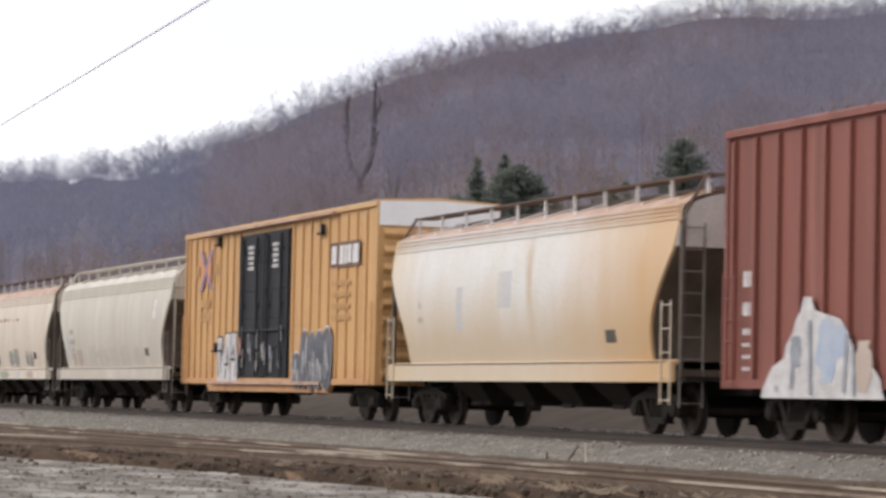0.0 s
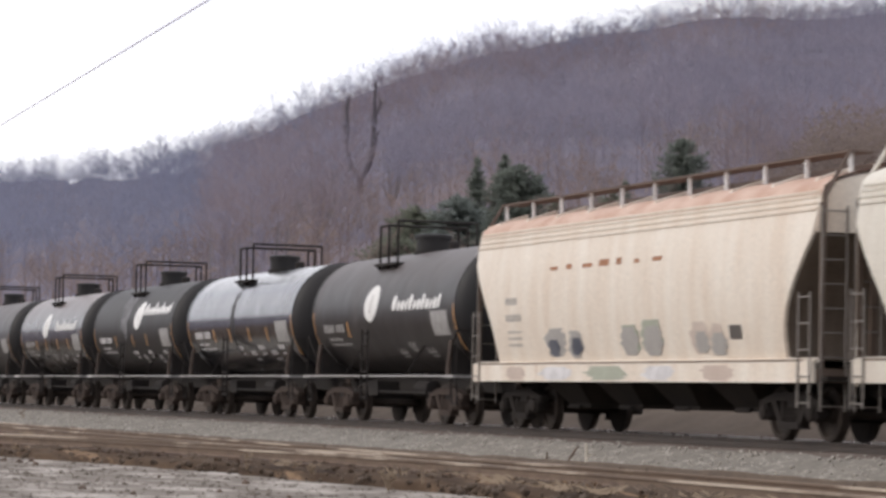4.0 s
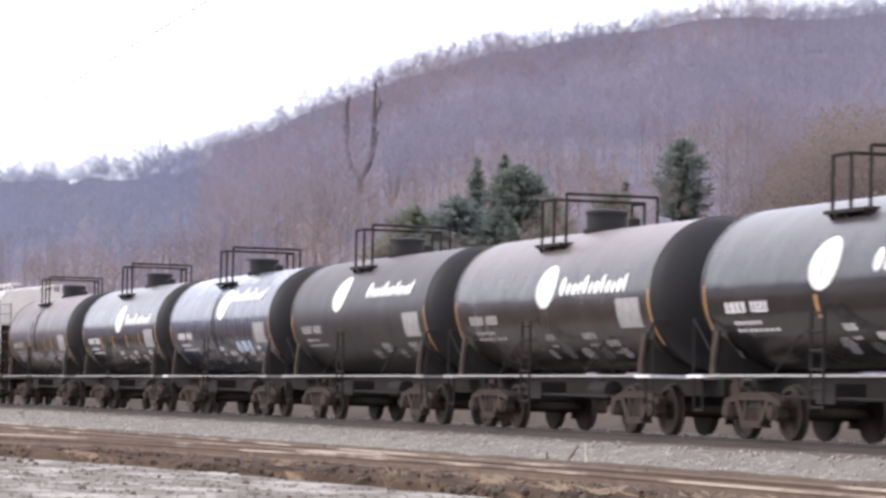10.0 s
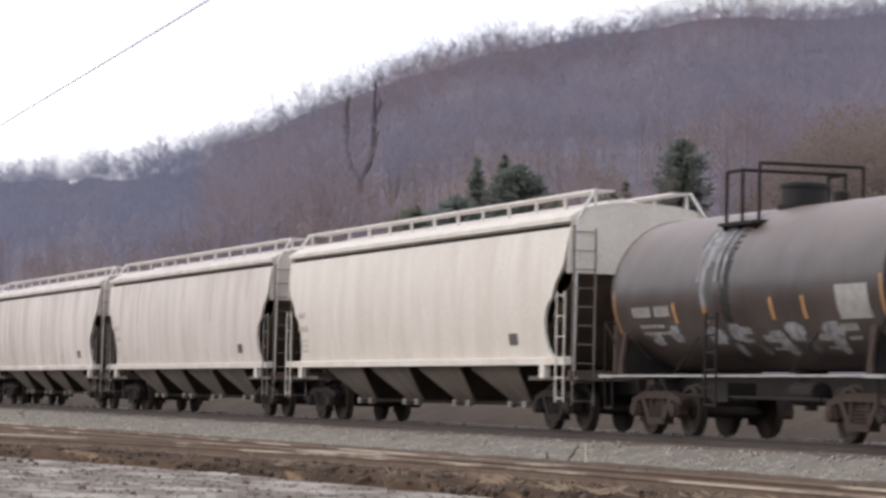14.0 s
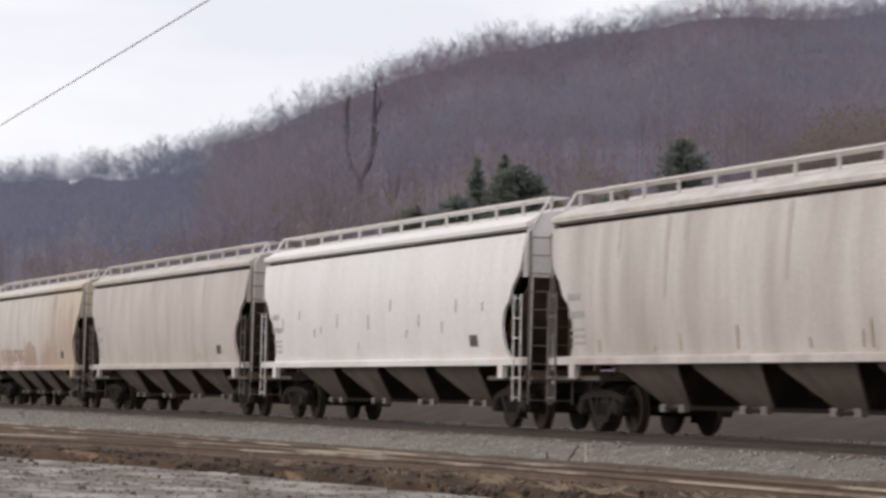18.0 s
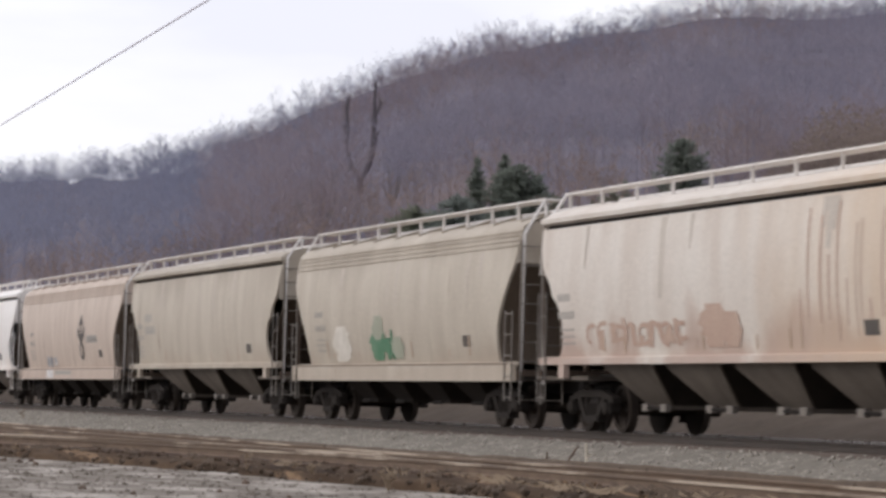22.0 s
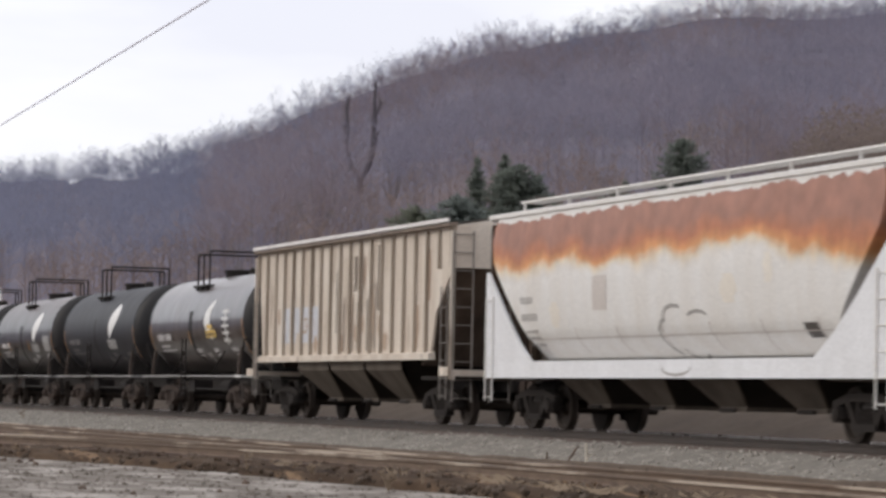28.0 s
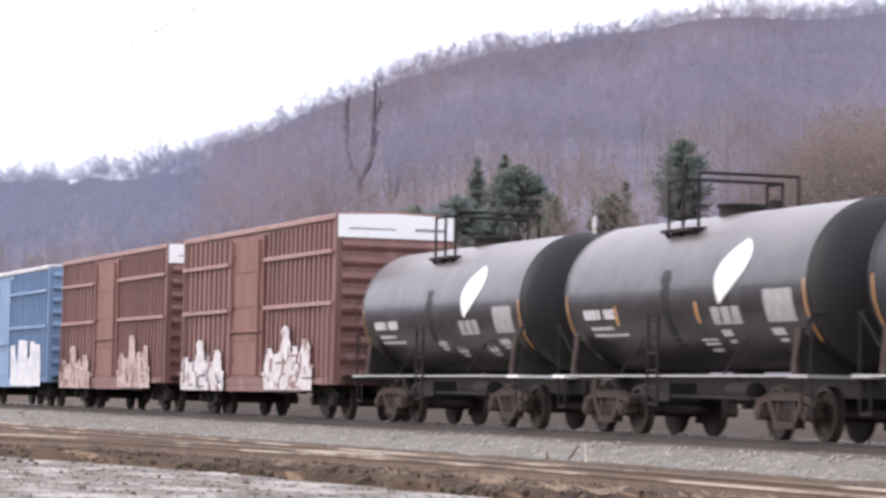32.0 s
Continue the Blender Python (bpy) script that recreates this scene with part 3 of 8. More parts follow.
    if logo in ("leaf", "leaf_only"):
        bm = B()
        oval(bm, leaf[0], leaf[1], 1.04, 0.86, tank_surf, 0.010, lean=0.12, n=14)
        part("logo", bm, WHITE_MARK, shell, "white leaf-shaped emblem")
        part("logo_vein", slab(B(), leaf[0] - 0.12, leaf[0] - 0.06, leaf[1] - 0.22, leaf[1] + 0.2, tank_surf, 0.016, lean=0.18), GREY_MARK, shell, "thin grey vein on the emblem")
        if logo == "leaf":
            bm = B()
            tx, tz = text
            script_marks(bm, tx, tz + 0.02, 3.45, 0.25, tank_surf, 0.010)
            part("lettering", bm, WHITE_MARK, shell, "white line of rounded lettering marks")
    elif logo == "blocks":
        x0 = -h + 0.3
        for z0, z1 in ((2.40, 2.465), (2.795, 2.86)):
            part("logo_edge", slab(B(), x0, x0 + 3.76, z0, z1, tank_surf, 0.010), WHITE_MARK, shell, "white edge of a slotted block emblem")
        for k, (at, w) in enumerate(((0.0, 0.2), (0.33, 0.24), (0.68, 0.16), (0.98, 0.27), (1.37, 0.18), (1.68, 0.24), (2.05, 0.17), (2.36, 0.26), (2.75, 0.19), (3.06, 0.24), (3.42, 0.34))):
            part("logo_block", slab(B(), x0 + at, x0 + at + w, 2.47, 2.79, tank_surf, 0.010), WHITE_MARK, shell, "upright white block of the emblem")
        stencil_rows(shell, tank_surf, WHITE_MARK, "short column of white lettering bars", [(1.55, 2.2 - 0.15 * k, 0.62 - 0.1 * (k % 2), 0.07, 3) for k in range(5)], 0.8)
        part("small_mark", slab(B(), 1.1, 1.55, 3.0, 3.12, tank_surf, 0.010), WHITE_MARK, shell, "small white stencil mark")
        bm = B()
        oval(bm, 3.05, 2.38, 1.75, 0.86, tank_surf, 0.010, n=14)
        part("emblem", bm, WHITE_MARK, shell, "round white emblem with tan centre")
        bm = B()
        oval(bm, 3.05, 2.38, 1.4, 0.68, tank_surf, 0.016, n=14)
        part("emblem_ring", bm, TAG_RED, shell, "faded red inner ring")
        part("emblem_centre", oval(B(), 3.05, 2.38, 1.16, 0.56, tank_surf, 0.022, n=14), LOGO_TAN, shell, "tan emblem centre")
    elif logo == "corn":
        bm = B()
        k = 12
        sheet(bm, [(3.2 - 1.1 * i / k, 1.95 - 0.75 * math.sin(math.pi * i / k) ** 0.7 - 0.02, 1.95 - 0.22 * math.sin(math.pi * i / k) + 0.12) for i in range(k + 1)], tank_surf, 0.010)
        part("logo", bm, WHITE_MARK, shell, "white ear-shaped emblem")
        for x0, x1, z0, z1 in ((1.35, 2.45, 2.16, 2.36), (1.5, 2.1, 2.4, 2.52)):
            part("logo_panel", slab(B(), x0, x1, z0, z1, tank_surf, 0.016), LOGO_YELLOW, shell, "yellow emblem panel")
        part("logo_line", bars(B(), 1.45, 2.2, 0.9, 0.1, 5, tank_surf, 0.6, 0.022), DARK_MARK, shell, "dark small lettering bars")
        part("mark_line", slab(B(), 3.5, 3.62, 1.95, 2.95, tank_surf, 0.010), WHITE_MARK, shell, "upright white marking line")
        for k in range(5):
            part("lettering", bars(B(), 3.16, 2.82 - 0.2 * k, 0.8, 0.09, 4, tank_surf, 0.6), WHITE_MARK, shell, "line of white lettering blocks")
    elif logo == "flame":
        bm = B()
        k = 12
        sheet(bm, [(3.40 - 1.1 * i / k, 1.85 + 0.7 * (1 - i / k) - 0.45 * math.sin(math.pi * (i / k) ** 0.9) - 0.02, 1.85 + 0.7 * (1 - i / k) + 0.66 * math.sin(math.pi * (i / k) ** 0.75) + 0.02) for i in range(k + 1)], tank_surf, 0.010)
        part("logo", bm, WHITE_MARK, shell, "white flame-shaped emblem")
        bm = B()
        bars(bm, 1.45, 1.95, 1.25, 0.3, 3, tank_surf, 0.8, 0.010)
        part("lettering", bm, PLACARD, shell, "grey lettering drawn as blocks")
    if drips:
        for k in range(16):
            x = -1.75 + 0.085 * k + rng.uniform(-0.08, 0.08)
            w, low = rng.uniform(0.04, 0.2), rng.uniform(2.2, 3.3)
            part("drip_stain", slab(B(), x, x + w, low, rng.uniform(3.6, 3.93), tank_surf, 0.006 + 0.0006 * k, lean=rng.uniform(-0.06, 0.06)), SPILL_PALE if k % 3 else SPILL_DIM, shell, "pale powdery spill run below the platform")
    if finish == "brown":
        for k in range(7):
            part("scuff", blot(B(), rng, -h + 1.5 + k * 1.2 + rng.uniform(-0.3, 0.3), 1.62 + 0.05 * (k % 2), rng.uniform(0.5, 0.95), rng.uniform(0.16, 0.32), tank_surf, 0.009 + 0.0005 * k), SPILL_PALE, shell, "pale grey scuffed patch along the lower side")
    if finish == "blue":
        for x, w in ((1.9, 0.5), (2.5, 0.7), (3.1, 0.4)):
            part("paint_spot", blot(B(), rng, x, 1.72, w, 0.3, tank_surf, 0.013), TAG_BLUE, shell, "pale blue sprayed spot")
    if seed % 3 == 0 and finish != "gloss":
        for k in range(5):
            part("scrawl", blot(B(), rng, -0.6 + k * (h - 0.6) / 5, 1.42, rng.uniform(0.3, 0.6), rng.uniform(0.12, 0.3), tank_surf, 0.011), SPILL_DIM if k % 2 else SPILL_PALE, shell, "grey scuffed scrawl low on the tank")
    rows = []
    top, run = (2.95, 1.55) if logo in ("flame", "corn") else (3.86, 2.3)
    for k in range(31 if logo not in ("leaf", "blocks") or finish == "blue" else 0):
        half = 0.21 * rng.uniform(0.7, 1.15) * (1.1 - 0.01 * k)
        cx = dome_x - 0.15 + rng.uniform(-0.03, 0.03)
        rows.append((top - run * k / 30, cx - half, cx + half))
    # one dark strip stands for both spill stains and the unbuilt ladder
    if rows:
        part("spill_stain", sheet(B(), rows, tank_surf, 0.0045), MANWAY_BLACK, shell, "dark upright strip below the manway, standing for spill and ladder")
    return car


# ---- covered hoppers ----
def side_panel(rows, prof, thick=0.06, sgn=-1, cols=10):
    """A curved side sheet: rows of z, x0, x1; prof gives the half width at z."""
    bm = B()
    outer, inner = [], []
    for z, x0, x1 in rows:
        outer.append([bm.verts.new((x0 + (x1 - x0) * k / cols, sgn * prof(z), z)) for k in range(cols + 1)])
        inner.append([bm.verts.new((x0 + (x1 - x0) * k / cols, sgn * (prof(z) - thick), z)) for k in range(cols + 1)])
    for g in (outer, inner):
        for a, b in zip(g, g[1:]):
            for k in range(cols):
                bm.faces.new((a[k], a[k + 1], b[k + 1], b[k]))
    for k in (0, cols):
        for i in range(len(rows) - 1):
            bm.faces.new((outer[i][k], outer[i + 1][k], inner[i + 1][k], inner[i][k]))
    for i in (0, len(rows) - 1):
        for k in range(cols):
            bm.faces.new((outer[i][k], outer[i][k + 1], inner[i][k + 1], inner[i][k]))
    return bm


ME_POST = {}


def post_mesh(key, mat, height, w):
    if key not in ME_POST:
        bm = B()
        box(bm, -w / 2, w / 2, -0.03, 0.03, -height, 0)
        ME_POST[key] = mesh_of("support", bm, mat)
    return ME_POST[key]


def bay(car, x, w, mat, z_top=1.35, gate_z=0.42):
    """One funnel below the floor: upright-ish side plates, shade-coloured slope plates and a pale outlet gate."""
    lo = gate_z + 0.12
    top, foot, y0, y1 = w * 0.415, 0.56, 1.40, 0.74
    slope = None
    for e in (-1, 1):
        bm = B()
        prism_xz(bm, [(x + e * top, z_top), (x + e * (top - 0.05), z_top), (x + e * (foot - 0.05), lo), (x + e * foot, lo)], -y1, y1)
        for v in bm.verts:
            if v.co.z > lo + 0.1:
                v.co.y *= (y0 - 0.03) / y1
        slope = part("slope_plate", bm, UNDER_SHADE, car, "slope plate of an outlet funnel, darkened in colour as if shaded")
        bm = B()
        rows = [(z_top, top, y0), (1.2, top - 0.05, y0 - 0.03), (lo, foot, y1)]
        loft(bm, [[(x - a, e * b, z), (x + a, e * b, z), (x + a, e * (b - 0.04), z), (x - a, e * (b - 0.04), z)] for z, a, b in rows])
        part("funnel_side", bm, mat, car)
    bm = B()
    box(bm, x - foot, x + foot, -y1, y1, gate_z + 0.04, lo)
    g = part("outlet_gate", bm, mat, car)
    for k in (-0.42, 0.42) if mat is UNDER_GREY else ():
        bm = B()
        box(bm, x + k - 0.13, x + k + 0.13, -0.86, -y1 - 0.005, gate_z, lo + 0.02)
        part("gate_bracket", bm, LADDER_GREY, g)
    bm = B()
    tube(bm, (x - 0.3, -0.84, gate_z + 0.06), (x + 0.3, -0.84, gate_z + 0.06), 0.04, 6)
    part("gate_rod", bm, STEEL_DARK, g)


def hopper_car(c0, c1, kind, skin, label, seed=0, bays=4, rail_mat=None, under=None, lines=(3.72, 3.82, 3.92, 4.0), roof_skin=None, post_mat=None, end_skin=None):
    car, c, length = car_root("covered_hopper_car", c0, c1, label, "hopper car")
    rng = random.Random(seed)
    h = length / 2
    rail_mat = rail_mat or (BOARD_PALE if kind == "smooth" else skin)
    under = under or UNDER_GREY
    if kind == "smooth":
        z_sill, z_eave, z_roof = 1.42, 4.08, 4.46
        prof = lambda z: 1.36 + 0.22 * math.sin(math.pi * min(1, max(0, (z - 1.0) / 3.6))) ** 0.8
        z_cut = 3.05
        ends = [(3.94, 0.05), (3.6, 0.12), (3.2, 0.24), (3.05, 0.38), (2.88, 0.62), (2.74, 0.72), (2.6, 0.80), (2.45, 1.05), (2.3, 1.18), (2.1, 1.26), (1.85, 1.26), (1.65, 1.2), (1.5, 1.05), (1.42, 0.95)]
        board_y, board_z, gap = 0.80, 4.69, 1.58
    elif kind == "teardrop":
        z_sill, z_eave, z_roof = 1.34, 3.92, 4.42
        prof = lambda z: 1.18 + 0.39 * math.sin(math.pi * min(1, max(0, (z - 0.6) / 4.2))) ** 0.9
        z_cut = 3.35
        ends = [(3.96, 0.03), (3.6, 0.06), (3.3, 0.14), (3.03, 0.36), (2.7, 0.64), (2.4, 0.88), (2.14, 1.06), (1.9, 1.16), (1.65, 1.22), (1.45, 1.24), (1.34, 1.24)]
        board_y, board_z, gap = 0.72, 4.68, 1.58
    else:   # "rust": wide-shouldered body with tapered ends
        z_sill, z_eave, z_roof = 1.36, 4.30, 4.44
        prof = lambda z: 1.05 + 0.52 * math.sin(math.pi * min(1, max(0, (z - 1.02) / 4.4))) ** 0.55 - 0.42 * max(0.0, (2.0 - z) / 0.64) ** 1.8
        z_cut = 4.2
        ends = [(4.30, 0.5), (4.1, 0.36), (3.8, 0.30), (3.4, 0.42), (3.1, 0.72), (2.8, 1.05), (2.5, 1.38), (2.2, 1.72), (2.0, 1.92), (1.9, 2.03), (1.8, 2.12), (1.7, 2.18), (1.6, 2.2), (1.5, 2.15), (1.43, 2.08), (1.36, 2.0)]
        board_y, board_z, gap = 0.62, 4.70, 2.4
    surf = lambda z: -prof(z)
    rows = [(z, -h + e, h - e) for z, e in ends]
    for s in (-1, 1):
        p = part("side_sheet", side_panel(rows, prof, sgn=s), skin, car)
        if s < 0:
            near = p
        bm = B()
        if kind == "teardrop":
            prism_yz(bm, [(s * 1.50, 0.95), (s * 1.56, 0.95), (s * 1.56, 1.30), (s * 1.36, 1.36), (s * 1.36, 1.30), (s * 1.50, 1.26)], -h, h)
        elif kind == "smooth":
            prism_yz(bm, [(s * 1.40, 1.28), (s * 1.56, 1.28), (s * 1.56, 1.40), (s * 1.42, 1.44)], -h + 0.02, h - 0.02)
            for x in (-h + 1.3, h - 1.3):
                box(bm, x - 0.14, x + 0.14, s * 1.5 - 0.06, s * 1.5 + 0.06, 1.02, 1.28)
        else:
            prism_yz(bm, [(s * 1.46, 1.02), (s * 1.56, 1.02), (s * 1.56, 1.34), (s * 0.95, 1.38)], -h, h)
            for e in (-1, 1):
                g = B()
                prism_xz(g, [(e * h, 1.34), (e * h, 3.2), (e * (h - 0.10), 3.2), (e * (h - 1.2), 2.3), (e * (h - 2.0), 1.72), (e * (h - 2.7), 1.34)], s * 1.50, s * 1.56)
                part("end_gusset", g, SILL_WHITE, car, "white triangular plate at the end of the sill")
        part("side_sill", bm, SILL_WHITE if kind == "rust" else skin, car)
        if kind == "teardrop":
            part("ledge_rust", box(B(), -h + 0.4, h - 0.4, s * 1.51 - 0.055, s * 1.51 + 0.055, 1.29, 1.325), GRIME_SHADE, car, "rusty seam above the side sill")
        bm = B()
        if kind == "smooth":
            prism_yz(bm, [(s * (prof(4.06) - 0.10), 4.05), (s * (prof(4.06) + 0.06), 4.055), (s * (prof(4.06) + 0.06), 4.15), (s * (prof(4.06) - 0.02), 4.19)], -h, h)
        elif kind == "teardrop":
            for z in lines:
                prism_yz(bm, [(s * (prof(z) - 0.02), z - 0.03), (s * (prof(z) + 0.025), z - 0.02), (s * (prof(z) + 0.025), z + 0.02), (s * (prof(z) - 0.02), z + 0.03)], -h + 0.1, h - 0.1)
        else:
            prism_yz(bm, [(s * (prof(4.3) - 0.02), 4.28), (s * (prof(4.3) + 0.05), 4.3), (s * (prof(4.3) + 0.05), 4.38), (s * (prof(4.3) - 0.02), 4.4)], -h, h)
        part("top_chord", bm, skin, car)
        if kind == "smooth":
            # set-back dark strip that paints the shadow line under the roof edge
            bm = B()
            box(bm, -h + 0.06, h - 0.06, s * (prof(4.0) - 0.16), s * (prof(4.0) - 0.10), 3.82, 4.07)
            part("chord_recess", bm, UNDER_SHADE, car, "dark strip painted as the shadow gap below the roof edge")
    # roof
    e = prof(z_eave)
    arc = [(math.cos(t) * e, z_eave + max(0.0, math.sin(t)) ** 0.8 * (z_roof - z_eave)) for t in (math.pi * i / 12 for i in range(13))]
    bm = B()
    ring = arc + [(y * 0.96, z - 0.06) for y, z in arc[::-1]]
    prism_yz(bm, ring, -h + 0.02, h - 0.02)
    roof = part("roof", bm, roof_skin or skin, car)
    if kind == "teardrop":
        k = int(length / gap)
        for i in range(k):
            x = -h + 0.6 + i * (length - 1.2) / (k - 1)
            for s in (-1, 1):
                bm = B()
                prism_yz(bm, [(s * 1.32, 4.0), (s * 1.22, 4.26), (s * 0.6, 4.47), (s * 0.6, 4.40), (s * 1.18, 4.18)], x - 0.05, x + 0.05)
                part("roof_rib", bm, skin, roof)
    k = 8
    bm = B()
    prism_yz(bm, [(-0.34, z_roof - 0.06), (-0.3, z_roof + 0.1), (0, z_roof + 0.15), (0.3, z_roof + 0.1), (0.34, z_roof - 0.06)], 0, (length - 2.0) / k - 0.06)
    me = mesh_of("hatch_cover", bm, rail_mat)
    for i in range(k):
        part("hatch_cover", me, None, roof, at=(-h + 1.0 + i * (length - 2.0) / k, 0, 0))
    for s in (-1, 1):
        bm = B()
        box(bm, -h, h, s * board_y - 0.20, s * board_y + 0.20, board_z - 0.03, board_z)
        box(bm, -h, h, s * (board_y + 0.2) - 0.02, s * (board_y + 0.2) + 0.02, board_z - 0.028, board_z + 0.008)
        rb = part("running_board", bm, rail_mat, car)
        n = int(length / gap)
        me = post_mesh((kind, (post_mat or rail_mat).name), post_mat or rail_mat, 0.44, 0.036 if kind != "teardrop" else 0.05)
        for i in range(n + 1):
            part("support", me, None, rb, at=(-h + 0.1 + i * (length - 0.2) / n, s * (board_y + 0.16), board_z - 0.02))
        # end wall above the slope
        bm = B()
        if kind != "smooth":
            outer = [(s * (h - e - 0.015), z) for z, e in ends]
            inner = [(s * (h - e - 0.07), z) for z, e in ends]
            loft(bm, [[(a, -prof(z) + 0.05, z), (a, prof(z) - 0.05, z), (b, prof(z) - 0.05, z), (b, -prof(z) + 0.05, z)] for (a, z), (b, _) in zip(outer, inner)])
            part("slope_sheet", bm, skin if kind == "rust" else SLOPE_TAN, car, "slope sheet closing the car's end")
            bm = B()
        if kind != "rust":
            top = [(y, z) for y, z in arc]
            prof_pts = top + [(-prof(z) + 0.02, z) for z in (z_cut + 0.5, z_cut)] + [(prof(z) - 0.02, z) for z in (z_cut, z_cut + 0.5)]
            prism_yz(bm, prof_pts, s * (h - 0.02), s * (h - 0.06))
            part("end_sheet", bm, end_skin or skin, car)
            if kind == "smooth":
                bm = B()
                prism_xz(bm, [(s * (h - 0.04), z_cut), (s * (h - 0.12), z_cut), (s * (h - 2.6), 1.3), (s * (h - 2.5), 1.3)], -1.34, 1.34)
                part("slope_sheet", bm, SLOPE_BROWN, car, "brown slope sheet with the end void's shade in its colour")
            for y in (-1, 1):
                bm = B()
                tube(bm, (s * (h - 0.02), y * (board_y + 0.2), board_z), (s * (h + 0.02), y * 1.38, z_eave + 0.02), 0.035)
                tube(bm, (s * (h + 0.02), y * 1.38, z_eave + 0.04), (s * (h + 0.02), y * 1.42, 0.9), 0.035)
                part("corner_pipe", bm, rail_mat, car, "pale corner grab pipe")
        bm = B()
        box(bm, s * h - 0.04, s * h + 0.02, -1.44, -1.36, 1.0, z_eave - 0.1)
        box(bm, s * h - 0.04, s * h + 0.02, 1.36, 1.44, 1.0, z_eave - 0.1)
        box(bm, s * h - 0.05, s * h + 0.05, -1.5, 1.5, 0.98, 1.18)
        for y in (-0.5, 0.5):
            box(bm, s * h - 0.05, s * h + 0.03, y - 0.05, y + 0.05, 1.1, z_cut)
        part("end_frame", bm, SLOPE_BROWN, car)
        bm = B()
        box(bm, s * (h - 2.4), s * (h + 0.25), -1.42, 1.42, 0.98, 1.06)
        part("end_platform", bm, under, car)
        me = ladder_mesh("ladder", 0.5, z_eave - 0.15, 0.44, LADDER_GREY)
        for y in (-1, 1):
            l = part("ladder", me, None, car, at=(s * (h + 0.05), y * 1.22, 0))
            l.rotation_euler = (0, 0, math.pi / 2)
        me = ladder_mesh("side_ladder", 0.55, 2.7 if kind != "teardrop" else 2.4, 0.42, skin if skin in (H_BRIGHT, H_CLEAN, RUST_TOPPED, H_CREAM) else LADDER_GREY)
        for y in (-1, 1):
            part("side_ladder", me, None, car, at=(s * (h - 0.28), y * 1.58, 0))
        truck(car, s * (h - 1.75), c)
    bm = B()
    drum(bm, (h + 0.1, 0.75, 2.1), (1, 0, 0), [(0, 0.26), (0.03, 0.28), (0.06, 0.26)], 16)
    part("brake_wheel", bm, STEEL_DARK, car)
    bm = B()
    box(bm, -h - 0.5, h + 0.5, -0.24, 0.24, 0.74, 1.12)
    part("centre_sill", bm, STEEL_DARK, car)
    # plate coloured near-black so the gaps between funnels look deep in shade
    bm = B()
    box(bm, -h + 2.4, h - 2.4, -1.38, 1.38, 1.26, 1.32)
    part("floor_plate", bm, UNDER_SHADE, car)
    span = length - 5.6
    for i in range(bays):
        bay(car, -span / 2 + span * (i + 0.5) / bays, span / bays * 0.98, under)
    air_gear(car, -h + 1.6)
    couplers(car, h + 0.35)
    # markings
    x0 = -h + (1.1 if kind == "smooth" else 2.0)
    rows = [(x0, 2.5, 0.7, 0.14, 4), (x0, 2.16, 0.9, 0.14, 5)] + [(x0 + 0.05, 1.92 - 0.13 * k, 0.8, 0.05, 5) for k in range(3)]
    stencil_rows(near, surf, GREY_MARK, "faded grey stencil bars", rows if skin is not H_CREAM else [(x0 + 0.25, 2.55, 0.16, 0.12, 1), (x0 + 0.15, 2.25, 0.34, 0.1, 2)], 0.6)
    if skin in (H_GREY, H_STRIPED, H_DULL, H_BEIGE, H_PEACH):
        top = 3.9 if kind == "smooth" else 3.66
        for k in range(6):
            x, w, run = rng.uniform(-h + 1.6, h - 1.8), rng.uniform(0.05, 0.16), rng.uniform(0.4, 1.5)
            part("grime_run", sheet(B(), [(top - run * i / 6, x - w * rng.uniform(0.6, 1) * (1 - 0.06 * i), x + w * rng.uniform(0.6, 1) * (1 - 0.06 * i)) for i in range(7)], surf, 0.004 + 0.0003 * k), SMUDGE, near, "sooty grime run below the roof edge")
        for k in range(7):
            x, w = rng.uniform(-h + 2.4, h - 2.6), rng.uniform(0.03, 0.1)
            part("rust_run", slab(B(), x, x + w, 1.5, 1.5 + rng.uniform(0.1, 0.45), surf, 0.008 + 0.0003 * k, lean=rng.uniform(-0.04, 0.04)), SMUDGE_RUST, near, "short rust run above the sill")
    bm = B()
    slab(bm, h - 3.3, h - 2.8, 1.68, 1.92, surf)
    part("label_plate", bm, DARK_MARK, near, "dark label plate")
    return car, near, surf, h, rng


def stencil_rows(near, surf, mat, label, rows, fill=0.72):
    """Lines of lettering as bars: rows of x, z, width, height, count."""
    for x, z, w, hh, n in rows:
        part("stencil", bars(B(), x, z, w, hh, n, surf, fill), mat, near, label)


